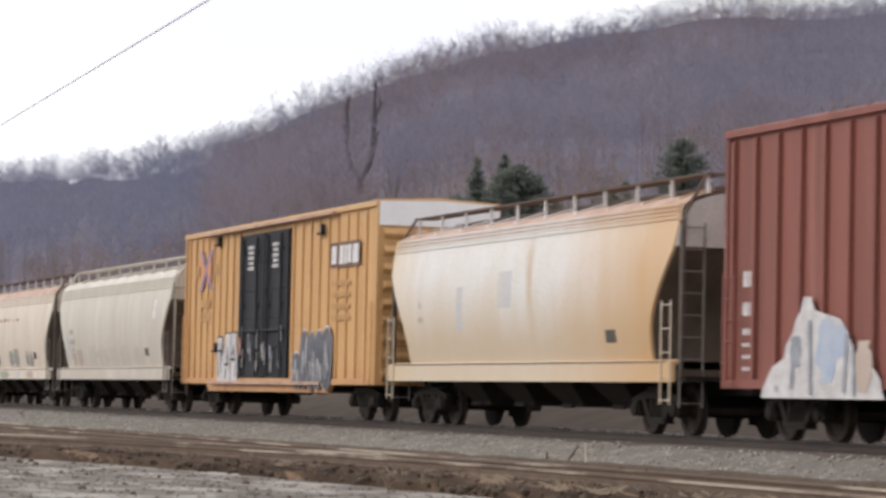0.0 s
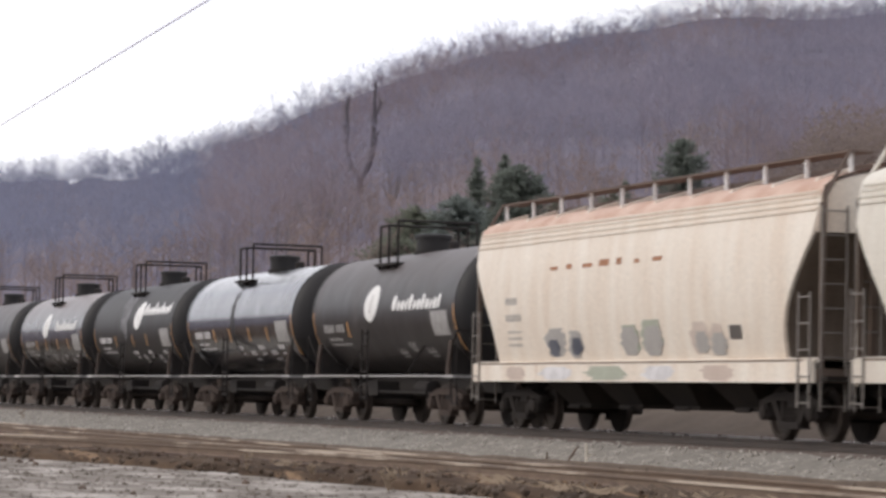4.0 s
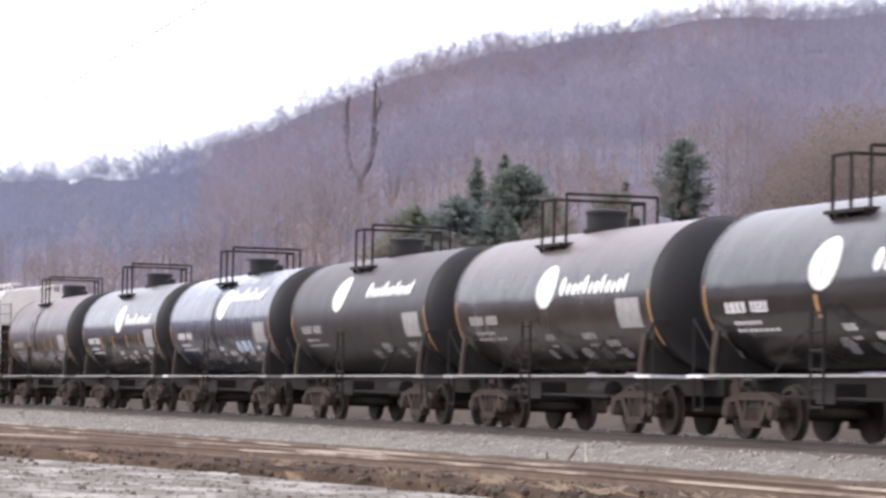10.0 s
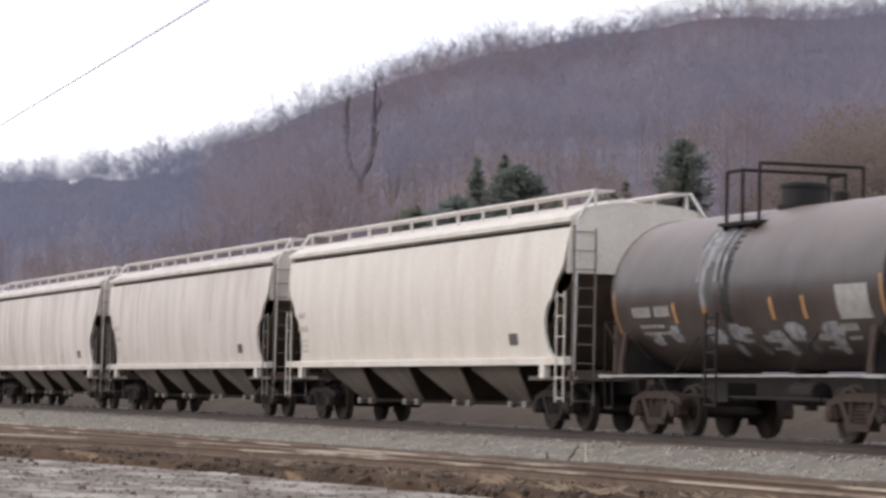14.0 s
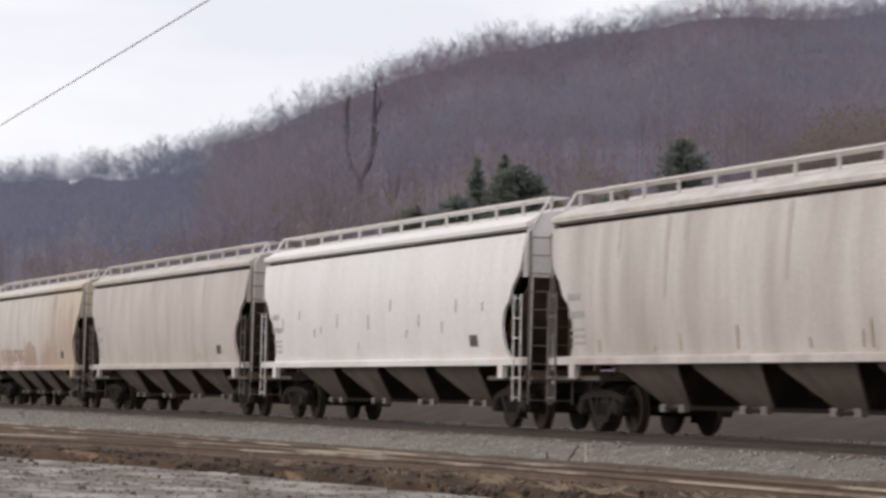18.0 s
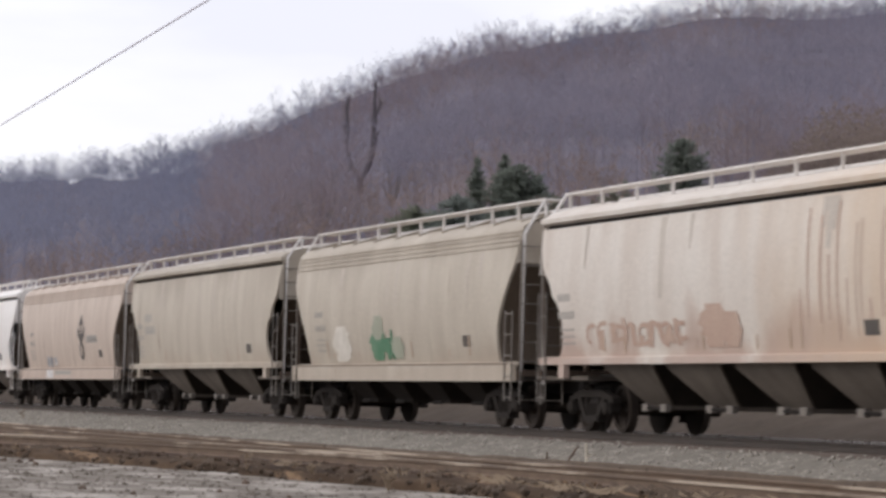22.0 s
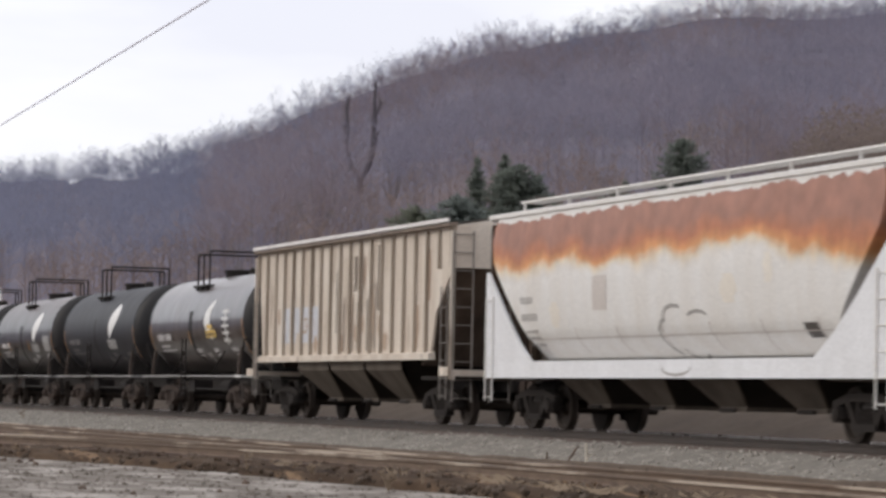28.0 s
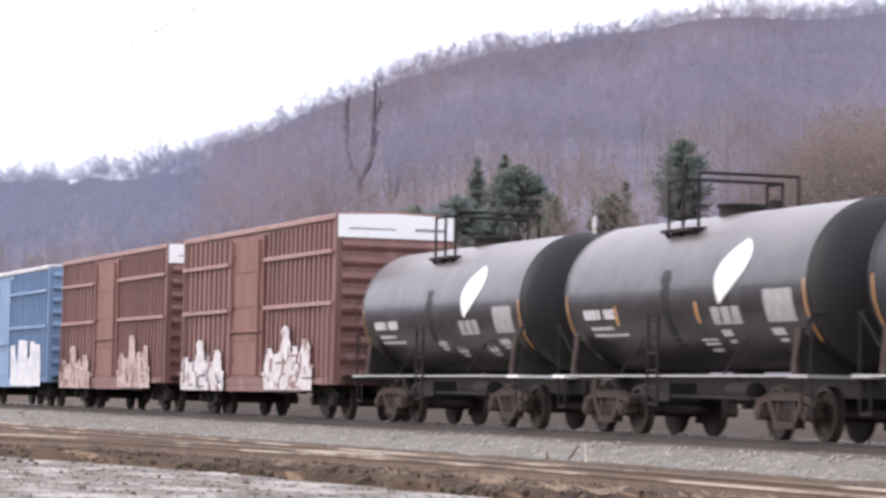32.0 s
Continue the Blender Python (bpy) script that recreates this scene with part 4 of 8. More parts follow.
def tag_letters(near, surf, rng, x, z, w, h, fill, line, n, label="blocky sprayed graffiti letter", ink=None):
    """Angular sprayed letters: a ragged block with notches, an outline behind and a few strokes on it."""
    step = w / n
    ink = ink or (line if line is not fill else GREY_MARK)
    for k in range(n):
        cx, hh = x + step * (k + 0.5), h * rng.uniform(0.86, 1.05)
        off = 0.006 + 0.003 * (k % 2)
        left, right, top = rng.uniform(0.46, 0.58), rng.uniform(0.46, 0.58), rng.uniform(0.45, 0.75)
        shrug, lean = rng.uniform(0.45, 0.85), rng.uniform(-0.12, 0.12) * step
        rows, out = [], []
        m = 12
        for i in range(m + 1):
            t = 1 - i / m
            cut_l, cut_r = (shrug, 1.0) if k % 2 else (1.0, shrug)
            a = left * (cut_l if t > top else 1.0) * rng.uniform(0.93, 1.05)
            b = right * (cut_r if t > top else 1.0) * rng.uniform(0.93, 1.05)
            zz = z + hh * t
            taper = 1 - 0.3 * max(0.0, (t - top) / (1.001 - top))
            a, b = a * (taper if cut_l < 1 else 1), b * (taper if cut_r < 1 else 1)
            rows.append((zz, cx - a * step + lean * t, cx + b * step + lean * t))
            out.append((zz + (0.04 if i == 0 else 0), cx - (a + 0.05) * step + lean * t, cx + (b + 0.05) * step + lean * t))
        if line is not fill:
            part("graffiti_outline", sheet(B(), out, surf, off), line, near, "sprayed outline")
        g = part("graffiti", sheet(B(), rows, surf, off + 0.006), fill, near, label)
        for _ in range(5):
            sx, sz = cx + rng.uniform(-0.4, 0.34) * step, z + rng.uniform(0.06, 0.66) * hh
            part("stroke", slab(B(), sx, sx + rng.uniform(0.06, 0.12) * step, sz, sz + rng.uniform(0.12, 0.36) * hh, surf, 0.022, lean=rng.uniform(-0.15, 0.15) * step), ink, g)
        sx, sz = cx - 0.4 * step, z + rng.uniform(0.35, 0.7) * hh
        part("stroke", slab(B(), sx, sx + rng.uniform(0.3, 0.7) * step, sz, sz + 0.05 * hh, surf, 0.022), ink, g)


def lobed_tag(near, surf, rng, x, z, w, h, fill, line, n, label):
    """A dark sprayed tag of upright overlapping lobes with broken pale edges and slashes."""
    step = w / n
    for k in range(n):
        cx, hh = x + step * (k + 0.5), h * (0.55 if k == 0 else rng.uniform(0.82, 1.0))
        off, lean, foot = 0.006 + 0.007 * (k % 2), rng.uniform(-0.12, 0.16), rng.uniform(0.0, 0.12)
        rows, edge = [], []
        for i in range(13):
            t = 1 - i / 12
            half = step * 0.62 * max(0.12, 1 - (2 * t - 1) ** 6 * 0.8) * rng.uniform(0.86, 1.06)
            zz, c = z + foot + (hh - foot) * t, cx + lean * (t - 0.5) * 2
            rows.append((zz, c - half, c + half))
            edge.append((zz + (0.05 if i == 0 else 0.0), c - half - 0.07 * rng.random() ** 2, c + half + 0.06 * rng.random() ** 2))
        part("graffiti_outline", sheet(B(), edge, surf, off), line, near, "broken pale sprayed outline")
        g = part("graffiti", sheet(B(), rows, surf, off + 0.003), fill, near, label)
        for _ in range(4):
            sx, sz = cx + rng.uniform(-0.4, 0.35) * step, z + rng.uniform(0.05, 0.55) * hh
            part("stroke", slab(B(), sx, sx + rng.uniform(0.04, 0.09), sz, sz + rng.uniform(0.2, 0.42) * hh, surf, 0.024, lean=rng.uniform(-0.16, 0.16)), line, g)


def tower_tag(near, surf, rng, x, z, w, h, fill, ink):
    """A worn sprayed tag: a ragged low block, uneven towers with one round head, and scratched lines."""
    part("graffiti", blot(B(), rng, x + w * 0.5, z, w * 1.04, h * 0.62, surf, 0.008), fill, near, "worn sprayed block of a tag")
    part("graffiti", sheet(B(), [(z + h * 0.42 * (1 - i / 6), x + rng.uniform(-0.06, 0.08), x + w + rng.uniform(-0.08, 0.06)) for i in range(7)], surf, 0.0095), fill, near, "worn sprayed block of a tag")
    for k, (at, wide, tall) in enumerate(((0.12, 0.2, 0.72), (0.34, 0.14, 0.66), (0.46, 0.24, 0.98), (0.66, 0.16, 0.74), (0.86, 0.22, 0.86))):
        part("graffiti", blot(B(), rng, x + w * at, z + h * 0.2, w * wide, h * (tall - 0.2), surf, 0.011 + 0.0015 * k), fill, near, "uneven sprayed tower of a tag")
    part("graffiti", oval(B(), x + w * 0.45, z + h * 0.98, w * 0.17, h * 0.24, surf, 0.019), fill, near, "round sprayed head of a tag")
    for k in range(15):
        sx, sz = x + w * rng.uniform(0.04, 0.92), z + h * rng.uniform(0.03, 0.6)
        if k % 3 == 0:
            part("stroke", slab(B(), sx, min(sx + w * rng.uniform(0.08, 0.2), x + w), sz, sz + 0.05, surf, 0.021 + 0.0004 * k), ink, near, "scratched line across the tag")
        else:
            part("stroke", slab(B(), sx, sx + rng.uniform(0.05, 0.2), sz, sz + h * rng.uniform(0.08, 0.3), surf, 0.021 + 0.0004 * k, lean=rng.uniform(-0.08, 0.08)), ink, near, "bare worn stroke in the tag")


def tag_patch(near, surf, rng, x, z, w, h, fills, line=None, n=6, label="sprayed graffiti patch"):
    for j, m in enumerate(fills):
        for k in range(n):
            bm = B()
            blot(bm, rng, x + w * (k + 0.5) / n + rng.uniform(-0.1, 0.1), z + rng.uniform(-0.05, 0.08) * h, w / n * rng.uniform(0.8, 1.3) * (1 - 0.3 * j), h * rng.uniform(0.7, 1.0) * (1 - 0.25 * j), surf, 0.008 + 0.005 * j + 0.0015 * (k % 2))
            part("graffiti", bm, m, near, label)
    if line:
        for k in range(n * 2):
            xx = x + rng.uniform(0.02, 0.95) * w
            zz = z + rng.uniform(0, 0.7) * h
            bm = B()
            if rng.random() < 0.5:
                slab(bm, xx, xx + 0.07, zz, zz + rng.uniform(0.2, 0.5) * h, surf, 0.026 + 0.0005 * k, lean=rng.uniform(-0.1, 0.1))
            else:
                slab(bm, xx, xx + rng.uniform(0.12, 0.3) * w, zz, zz + 0.06, surf, 0.026 + 0.0005 * k)
            part("stroke", bm, line, near, "sprayed outline stroke")


# both slope browns are darkened to paint the shade of the open car ends
SLOPE_BROWN = paint("void_shade_brown_slope_paint", (0.135, 0.1, 0.078), (0.075, 0.055, 0.044), 0.8, 0.8, spec=0.12)
SLOPE_TAN = paint("shade_brown_slope_sheet_paint", (0.17, 0.133, 0.104), (0.10, 0.078, 0.061), 0.8, 0.75, spec=0.15)
LADDER_GREY = paint("dull_grey_ladder_paint", (0.22, 0.195, 0.172), (0.14, 0.12, 0.105), 0.7, 0.6)
UNDER_GREY = paint("grimy_underside_paint", (0.14, 0.119, 0.101), (0.083, 0.07, 0.06), 0.8, 0.75, spec=0.15)
SILL_WHITE = paint("cool_white_sill_paint", (0.79, 0.79, 0.80), (0.66, 0.65, 0.65), 0.6, 0.5)
UNDER_BROWN = paint("sooty_brown_underside_paint", (0.12, 0.099, 0.08), (0.068, 0.055, 0.045), 0.8, 0.75, spec=0.15)
# near-black paint: the shade below and between parts is put into the colour
UNDER_SHADE = paint("shade_black_underside_paint", (0.02, 0.017, 0.015), (0.04, 0.033, 0.028), 0.7, 0.75, spec=0.1)
H_GREY = paint("light_grey_hopper_paint", (0.63, 0.575, 0.53), (0.46, 0.405, 0.36), 0.6, 0.5, fall=0.35, third=(0.42, 0.36, 0.3), third_at=0.66, third_scale=0.8)
H_WHITE = paint("clean_white_hopper_paint", (0.80, 0.78, 0.76), (0.60, 0.56, 0.52), 0.45, 0.42)
H_CLEAN = paint("creamy_white_hopper_paint", (0.70, 0.655, 0.59), (0.53, 0.47, 0.40), 0.5, 0.45, fall=0.4)
H_STRIPED = paint("streaked_grey_hopper_paint", (0.675, 0.62, 0.575), (0.42, 0.365, 0.325), 0.8, 0.5, streak=1.1, fall=0.22)
H_DULL = paint("dull_grey_hopper_paint", (0.62, 0.563, 0.51), (0.46, 0.4, 0.355), 0.65, 0.55, streak=1.0, fall=0.4, third=(0.42, 0.37, 0.31), third_at=0.65, third_scale=0.8)
H_IVORY = paint("ivory_hopper_paint", (0.66, 0.62, 0.54), (0.5, 0.44, 0.36), 0.6, 0.5)
H_RUSTY = paint("rust_bled_white_hopper_paint", (0.74, 0.675, 0.585), (0.62, 0.5, 0.39), 0.7, 0.55, fall=0.3, third=(0.45, 0.25, 0.14), third_at=0.68)
H_TAN = paint("faded_tan_hopper_paint", (0.59, 0.495, 0.425), (0.46, 0.375, 0.32), 0.8, 0.55, fall=0.3, third=(0.37, 0.285, 0.235), third_at=0.64)
H_BEIGE = paint("dusty_beige_hopper_paint", (0.525, 0.47, 0.395), (0.40, 0.348, 0.285), 0.65, 0.55, fall=0.35, third=(0.33, 0.265, 0.2), third_at=0.67)
H_PEACH = paint("peach_stained_white_hopper_paint", (0.68, 0.63, 0.575), (0.54, 0.46, 0.4), 0.6, 0.5, fall=0.35, third=(0.5, 0.35, 0.255), third_at=0.68)
H_BRIGHT = paint("fresh_white_hopper_paint", (0.88, 0.855, 0.835), (0.74, 0.695, 0.66), 0.4, 0.4, fall=0.3)
def rust_topped():
    """White paint whose upper third has rusted through, with a ragged bleeding edge."""
    m = paint("rust_topped_white_paint", (0.775, 0.757, 0.73), (0.66, 0.605, 0.535), 0.5, 0.5, fall=0.3)
    nt = m.node_tree
    bsdf = nt.nodes["Principled BSDF"]
    old = bsdf.inputs["Base Color"].links[0].from_socket
    tc = nt.nodes.new("ShaderNodeTexCoord")
    sep = nt.nodes.new("ShaderNodeSeparateXYZ")
    nt.links.new(tc.outputs["Object"], sep.inputs["Vector"])
    mp = nt.nodes.new("ShaderNodeMapping")
    mp.inputs["Scale"].default_value = (0.42, 0.42, 0.5)
    nt.links.new(tc.outputs["Object"], mp.inputs["Vector"])
    nz = nt.nodes.new("ShaderNodeTexNoise")
    nz.inputs["Scale"].default_value, nz.inputs["Detail"].default_value = 1.5, 4.5
    nt.links.new(mp.outputs["Vector"], nz.inputs["Vector"])
    add = nt.nodes.new("ShaderNodeMath")
    add.operation = "MULTIPLY_ADD"
    add.inputs[1].default_value = 1.2
    nt.links.new(nz.outputs["Fac"], add.inputs[0])
    nt.links.new(sep.outputs["Z"], add.inputs[2])
    band = nt.nodes.new("ShaderNodeMapRange")
    band.inputs["From Min"].default_value, band.inputs["From Max"].default_value = 3.55, 4.35
    lower = nt.nodes.new("ShaderNodeMapRange")
    lower.inputs["From Min"].default_value, lower.inputs["From Max"].default_value = 4.0, 9.0
    lower.inputs["To Max"].default_value = 0.45
    nt.links.new(sep.outputs["X"], lower.inputs["Value"])
    sunk = nt.nodes.new("ShaderNodeMath")
    nt.links.new(add.outputs["Value"], sunk.inputs[0])
    nt.links.new(lower.outputs["Result"], sunk.inputs[1])
    nt.links.new(sunk.outputs["Value"], band.inputs["Value"])
    top = nt.nodes.new("ShaderNodeMapRange")
    top.inputs["From Min"].default_value, top.inputs["From Max"].default_value = 4.30, 4.38
    top.inputs["To Min"].default_value, top.inputs["To Max"].default_value = 1, 0
    drip = nt.nodes.new("ShaderNodeMath")
    drip.operation = "MULTIPLY_ADD"
    drip.inputs[1].default_value = 0.34
    runs = nt.nodes.new("ShaderNodeTexNoise")
    runs.inputs["Scale"].default_value, runs.inputs["Detail"].default_value = 2.6, 3
    flat = nt.nodes.new("ShaderNodeMapping")
    flat.inputs["Scale"].default_value = (1.0, 1.0, 0.12)
    nt.links.new(tc.outputs["Object"], flat.inputs["Vector"])
    nt.links.new(flat.outputs["Vector"], runs.inputs["Vector"])
    nt.links.new(runs.outputs["Fac"], drip.inputs[0])
    nt.links.new(sep.outputs["Z"], drip.inputs[2])
    nt.links.new(drip.outputs["Value"], top.inputs["Value"])
    both = nt.nodes.new("ShaderNodeMath")
    both.operation = "MULTIPLY"
    nt.links.new(band.outputs["Result"], both.inputs[0])
    nt.links.new(top.outputs["Result"], both.inputs[1])
    ramp = nt.nodes.new("ShaderNodeValToRGB")
    stops = ((0.0, (0.72, 0.705, 0.69)), (0.28, (0.70, 0.58, 0.42)), (0.48, (0.60, 0.27, 0.10)), (0.68, (0.44, 0.16, 0.07)), (1.0, (0.33, 0.15, 0.10)))
    ramp.color_ramp.elements[0].position, ramp.color_ramp.elements[1].position = 0.0, 1.0
    for k, (at, tint) in enumerate(stops):
        el = ramp.color_ramp.elements[0] if k == 0 else ramp.color_ramp.elements[-1] if k == 4 else ramp.color_ramp.elements.new(at)
        el.color = (*tint, 1)
    nt.links.new(band.outputs["Result"], ramp.inputs["Fac"])
    cover = nt.nodes.new("ShaderNodeMapRange")
    cover.inputs["From Max"].default_value = 0.35
    nt.links.new(both.outputs["Value"], cover.inputs["Value"])
    mottle = nt.nodes.new("ShaderNodeMix")
    mottle.data_type, mottle.blend_type = "RGBA", "MULTIPLY"
    mottle.inputs["Factor"].default_value = 0.5
    fine = nt.nodes.new("ShaderNodeTexNoise")
    fine.inputs["Scale"].default_value, fine.inputs["Detail"].default_value = 2.5, 8
    nt.links.new(tc.outputs["Object"], fine.inputs["Vector"])
    lift = nt.nodes.new("ShaderNodeMapRange")
    lift.inputs["From Min"].default_value, lift.inputs["From Max"].default_value = 0.3, 0.7
    lift.inputs["To Min"].default_value, lift.inputs["To Max"].default_value = 0.55, 1.35
    nt.links.new(fine.outputs["Fac"], lift.inputs["Value"])
    nt.links.new(ramp.outputs["Color"], mottle.inputs["A"])
    nt.links.new(lift.outputs["Result"], mottle.inputs["B"])
    mix = nt.nodes.new("ShaderNodeMix")
    mix.data_type = "RGBA"
    nt.links.new(cover.outputs["Result"], mix.inputs["Factor"])
    nt.links.new(old, mix.inputs["A"])
    nt.links.new(mottle.outputs["Result"], mix.inputs["B"])
    nt.links.new(mix.outputs["Result"], bsdf.inputs["Base Color"])
    return m


RUST_TOPPED = rust_topped()


def tint_bands(m, bands):
    """Stains that spread along one axis of the car with ragged edges: axis, size, reach, from, to, tint, most."""
    nt = m.node_tree
    bsdf = nt.nodes["Principled BSDF"]
    colour = bsdf.inputs["Base Color"].links[0].from_socket
    tc = nt.nodes.new("ShaderNodeTexCoord")
    sep = nt.nodes.new("ShaderNodeSeparateXYZ")
    nt.links.new(tc.outputs["Object"], sep.inputs["Vector"])
    for axis, size, reach, lo, hi, tint, most in bands:
        mp = nt.nodes.new("ShaderNodeMapping")
        mp.inputs["Scale"].default_value = (1.2, 1.2, 0.5)
        mp.inputs["Location"].default_value = (lo, hi, 0)
        nt.links.new(tc.outputs["Object"], mp.inputs["Vector"])
        nz = nt.nodes.new("ShaderNodeTexNoise")
        nz.inputs["Scale"].default_value, nz.inputs["Detail"].default_value = size, 6
        nt.links.new(mp.outputs["Vector"], nz.inputs["Vector"])
        add = nt.nodes.new("ShaderNodeMath")
        add.operation = "MULTIPLY_ADD"
        add.inputs[1].default_value = reach
        nt.links.new(nz.outputs["Fac"], add.inputs[0])
        nt.links.new(sep.outputs[axis], add.inputs[2])
        band = nt.nodes.new("ShaderNodeMapRange")
        band.inputs["From Min"].default_value, band.inputs["From Max"].default_value = lo, hi
        band.inputs["To Max"].default_value = most
        nt.links.new(add.outputs["Value"], band.inputs["Value"])
        mix = nt.nodes.new("ShaderNodeMix")
        mix.data_type = "RGBA"
        nt.links.new(band.outputs["Result"], mix.inputs["Factor"])
        nt.links.new(colour, mix.inputs["A"])
        mix.inputs["B"].default_value = (*tint, 1)
        colour = mix.outputs["Result"]
    nt.links.new(colour, bsdf.inputs["Base Color"])
    return m


# chalky white paint, yellowed low down and rusting towards one end
H_CREAM = tint_bands(paint("yellow_stained_white_paint", (0.78, 0.765, 0.745), (0.70, 0.66, 0.60), 0.6, 0.5, fall=0.3, third=(0.6, 0.49, 0.36), third_at=0.64, third_scale=0.7),
                     (("Z", 0.55, 1.7, 3.95, 2.7, (0.62, 0.49, 0.33), 0.8), ("X", 0.9, 3.0, 3.4, 8.6, (0.60, 0.37, 0.17), 0.85), ("X", 0.8, 2.5, -4.9, -6.6, (0.66, 0.52, 0.34), 0.85)))
tint_bands(H_PEACH, (("Z", 0.6, 3.4, 3.75, 3.2, (0.42, 0.295, 0.24), 0.75), ("X", 1.3, 6.0, 3.6, 9.5, (0.60, 0.45, 0.31), 0.55)))
tint_bands(H_BEIGE, (("Z", 0.45, 2.6, 4.75, 5.5, (0.33, 0.28, 0.225), 0.65), ("Z", 0.6, 2.0, 2.7, 2.2, (0.36, 0.29, 0.23), 0.5)))
tint_bands(H_TAN, (("Z", 0.5, 2.6, 4.9, 5.5, (0.38, 0.295, 0.235), 0.5), ("Z", 0.5, 1.6, 2.4, 1.9, (0.42, 0.32, 0.26), 0.5),))
tint_bands(H_BRIGHT, (("Z", 0.5, 2.4, 2.75, 2.2, (0.70, 0.60, 0.53), 0.55),))
tint_bands(H_IVORY, (("Z", 0.5, 1.8, 2.5, 1.9, (0.52, 0.45, 0.38), 0.6),))
H_CREAM_GHOST = paint("ghosted_grey_cream_paint", (0.58, 0.585, 0.60), (0.66, 0.61, 0.53), 0.7, 0.5)
ROOF_RUST = paint("rusty_roof_paint", (0.56, 0.40, 0.32), (0.40, 0.235, 0.165), 0.8, 0.7)
BOARD_DARK = paint("dark_rusted_grating", (0.10, 0.07, 0.055), (0.16, 0.11, 0.085), 0.8, 0.8)


# ---- ribbed hopper ----
SMUDGE = paint("sooty_grime_stain", (0.54, 0.485, 0.43), (0.45, 0.395, 0.345), 0.7, 0.7)
SMUDGE_RUST = paint("pale_rust_stain", (0.48, 0.37, 0.28), (0.38, 0.27, 0.19), 0.7, 0.7)
BOARD_PALE = paint("pale_galvanised_grating", (0.80, 0.77, 0.745), (0.62, 0.585, 0.55), 0.6, 0.5)
PANEL_BLUE = paint("washed_pale_blue_paint", (0.60, 0.61, 0.65), (0.52, 0.51, 0.52), 0.6, 0.6)
STAIN_SOFT = paint("soft_brown_panel_stain", (0.60, 0.52, 0.43), (0.48, 0.40, 0.32), 0.8, 0.7)
# ribs darker than the panels: their shaded sides are put into this colour
RIB_SHADED = paint("shade_toned_cream_rib_paint", (0.5, 0.43, 0.35), (0.26, 0.205, 0.155), 0.9, 0.7)
GRIME_SHADE = paint("grime_and_shade_brown_paint", (0.22, 0.17, 0.13), (0.12, 0.09, 0.07), 0.8, 0.7)


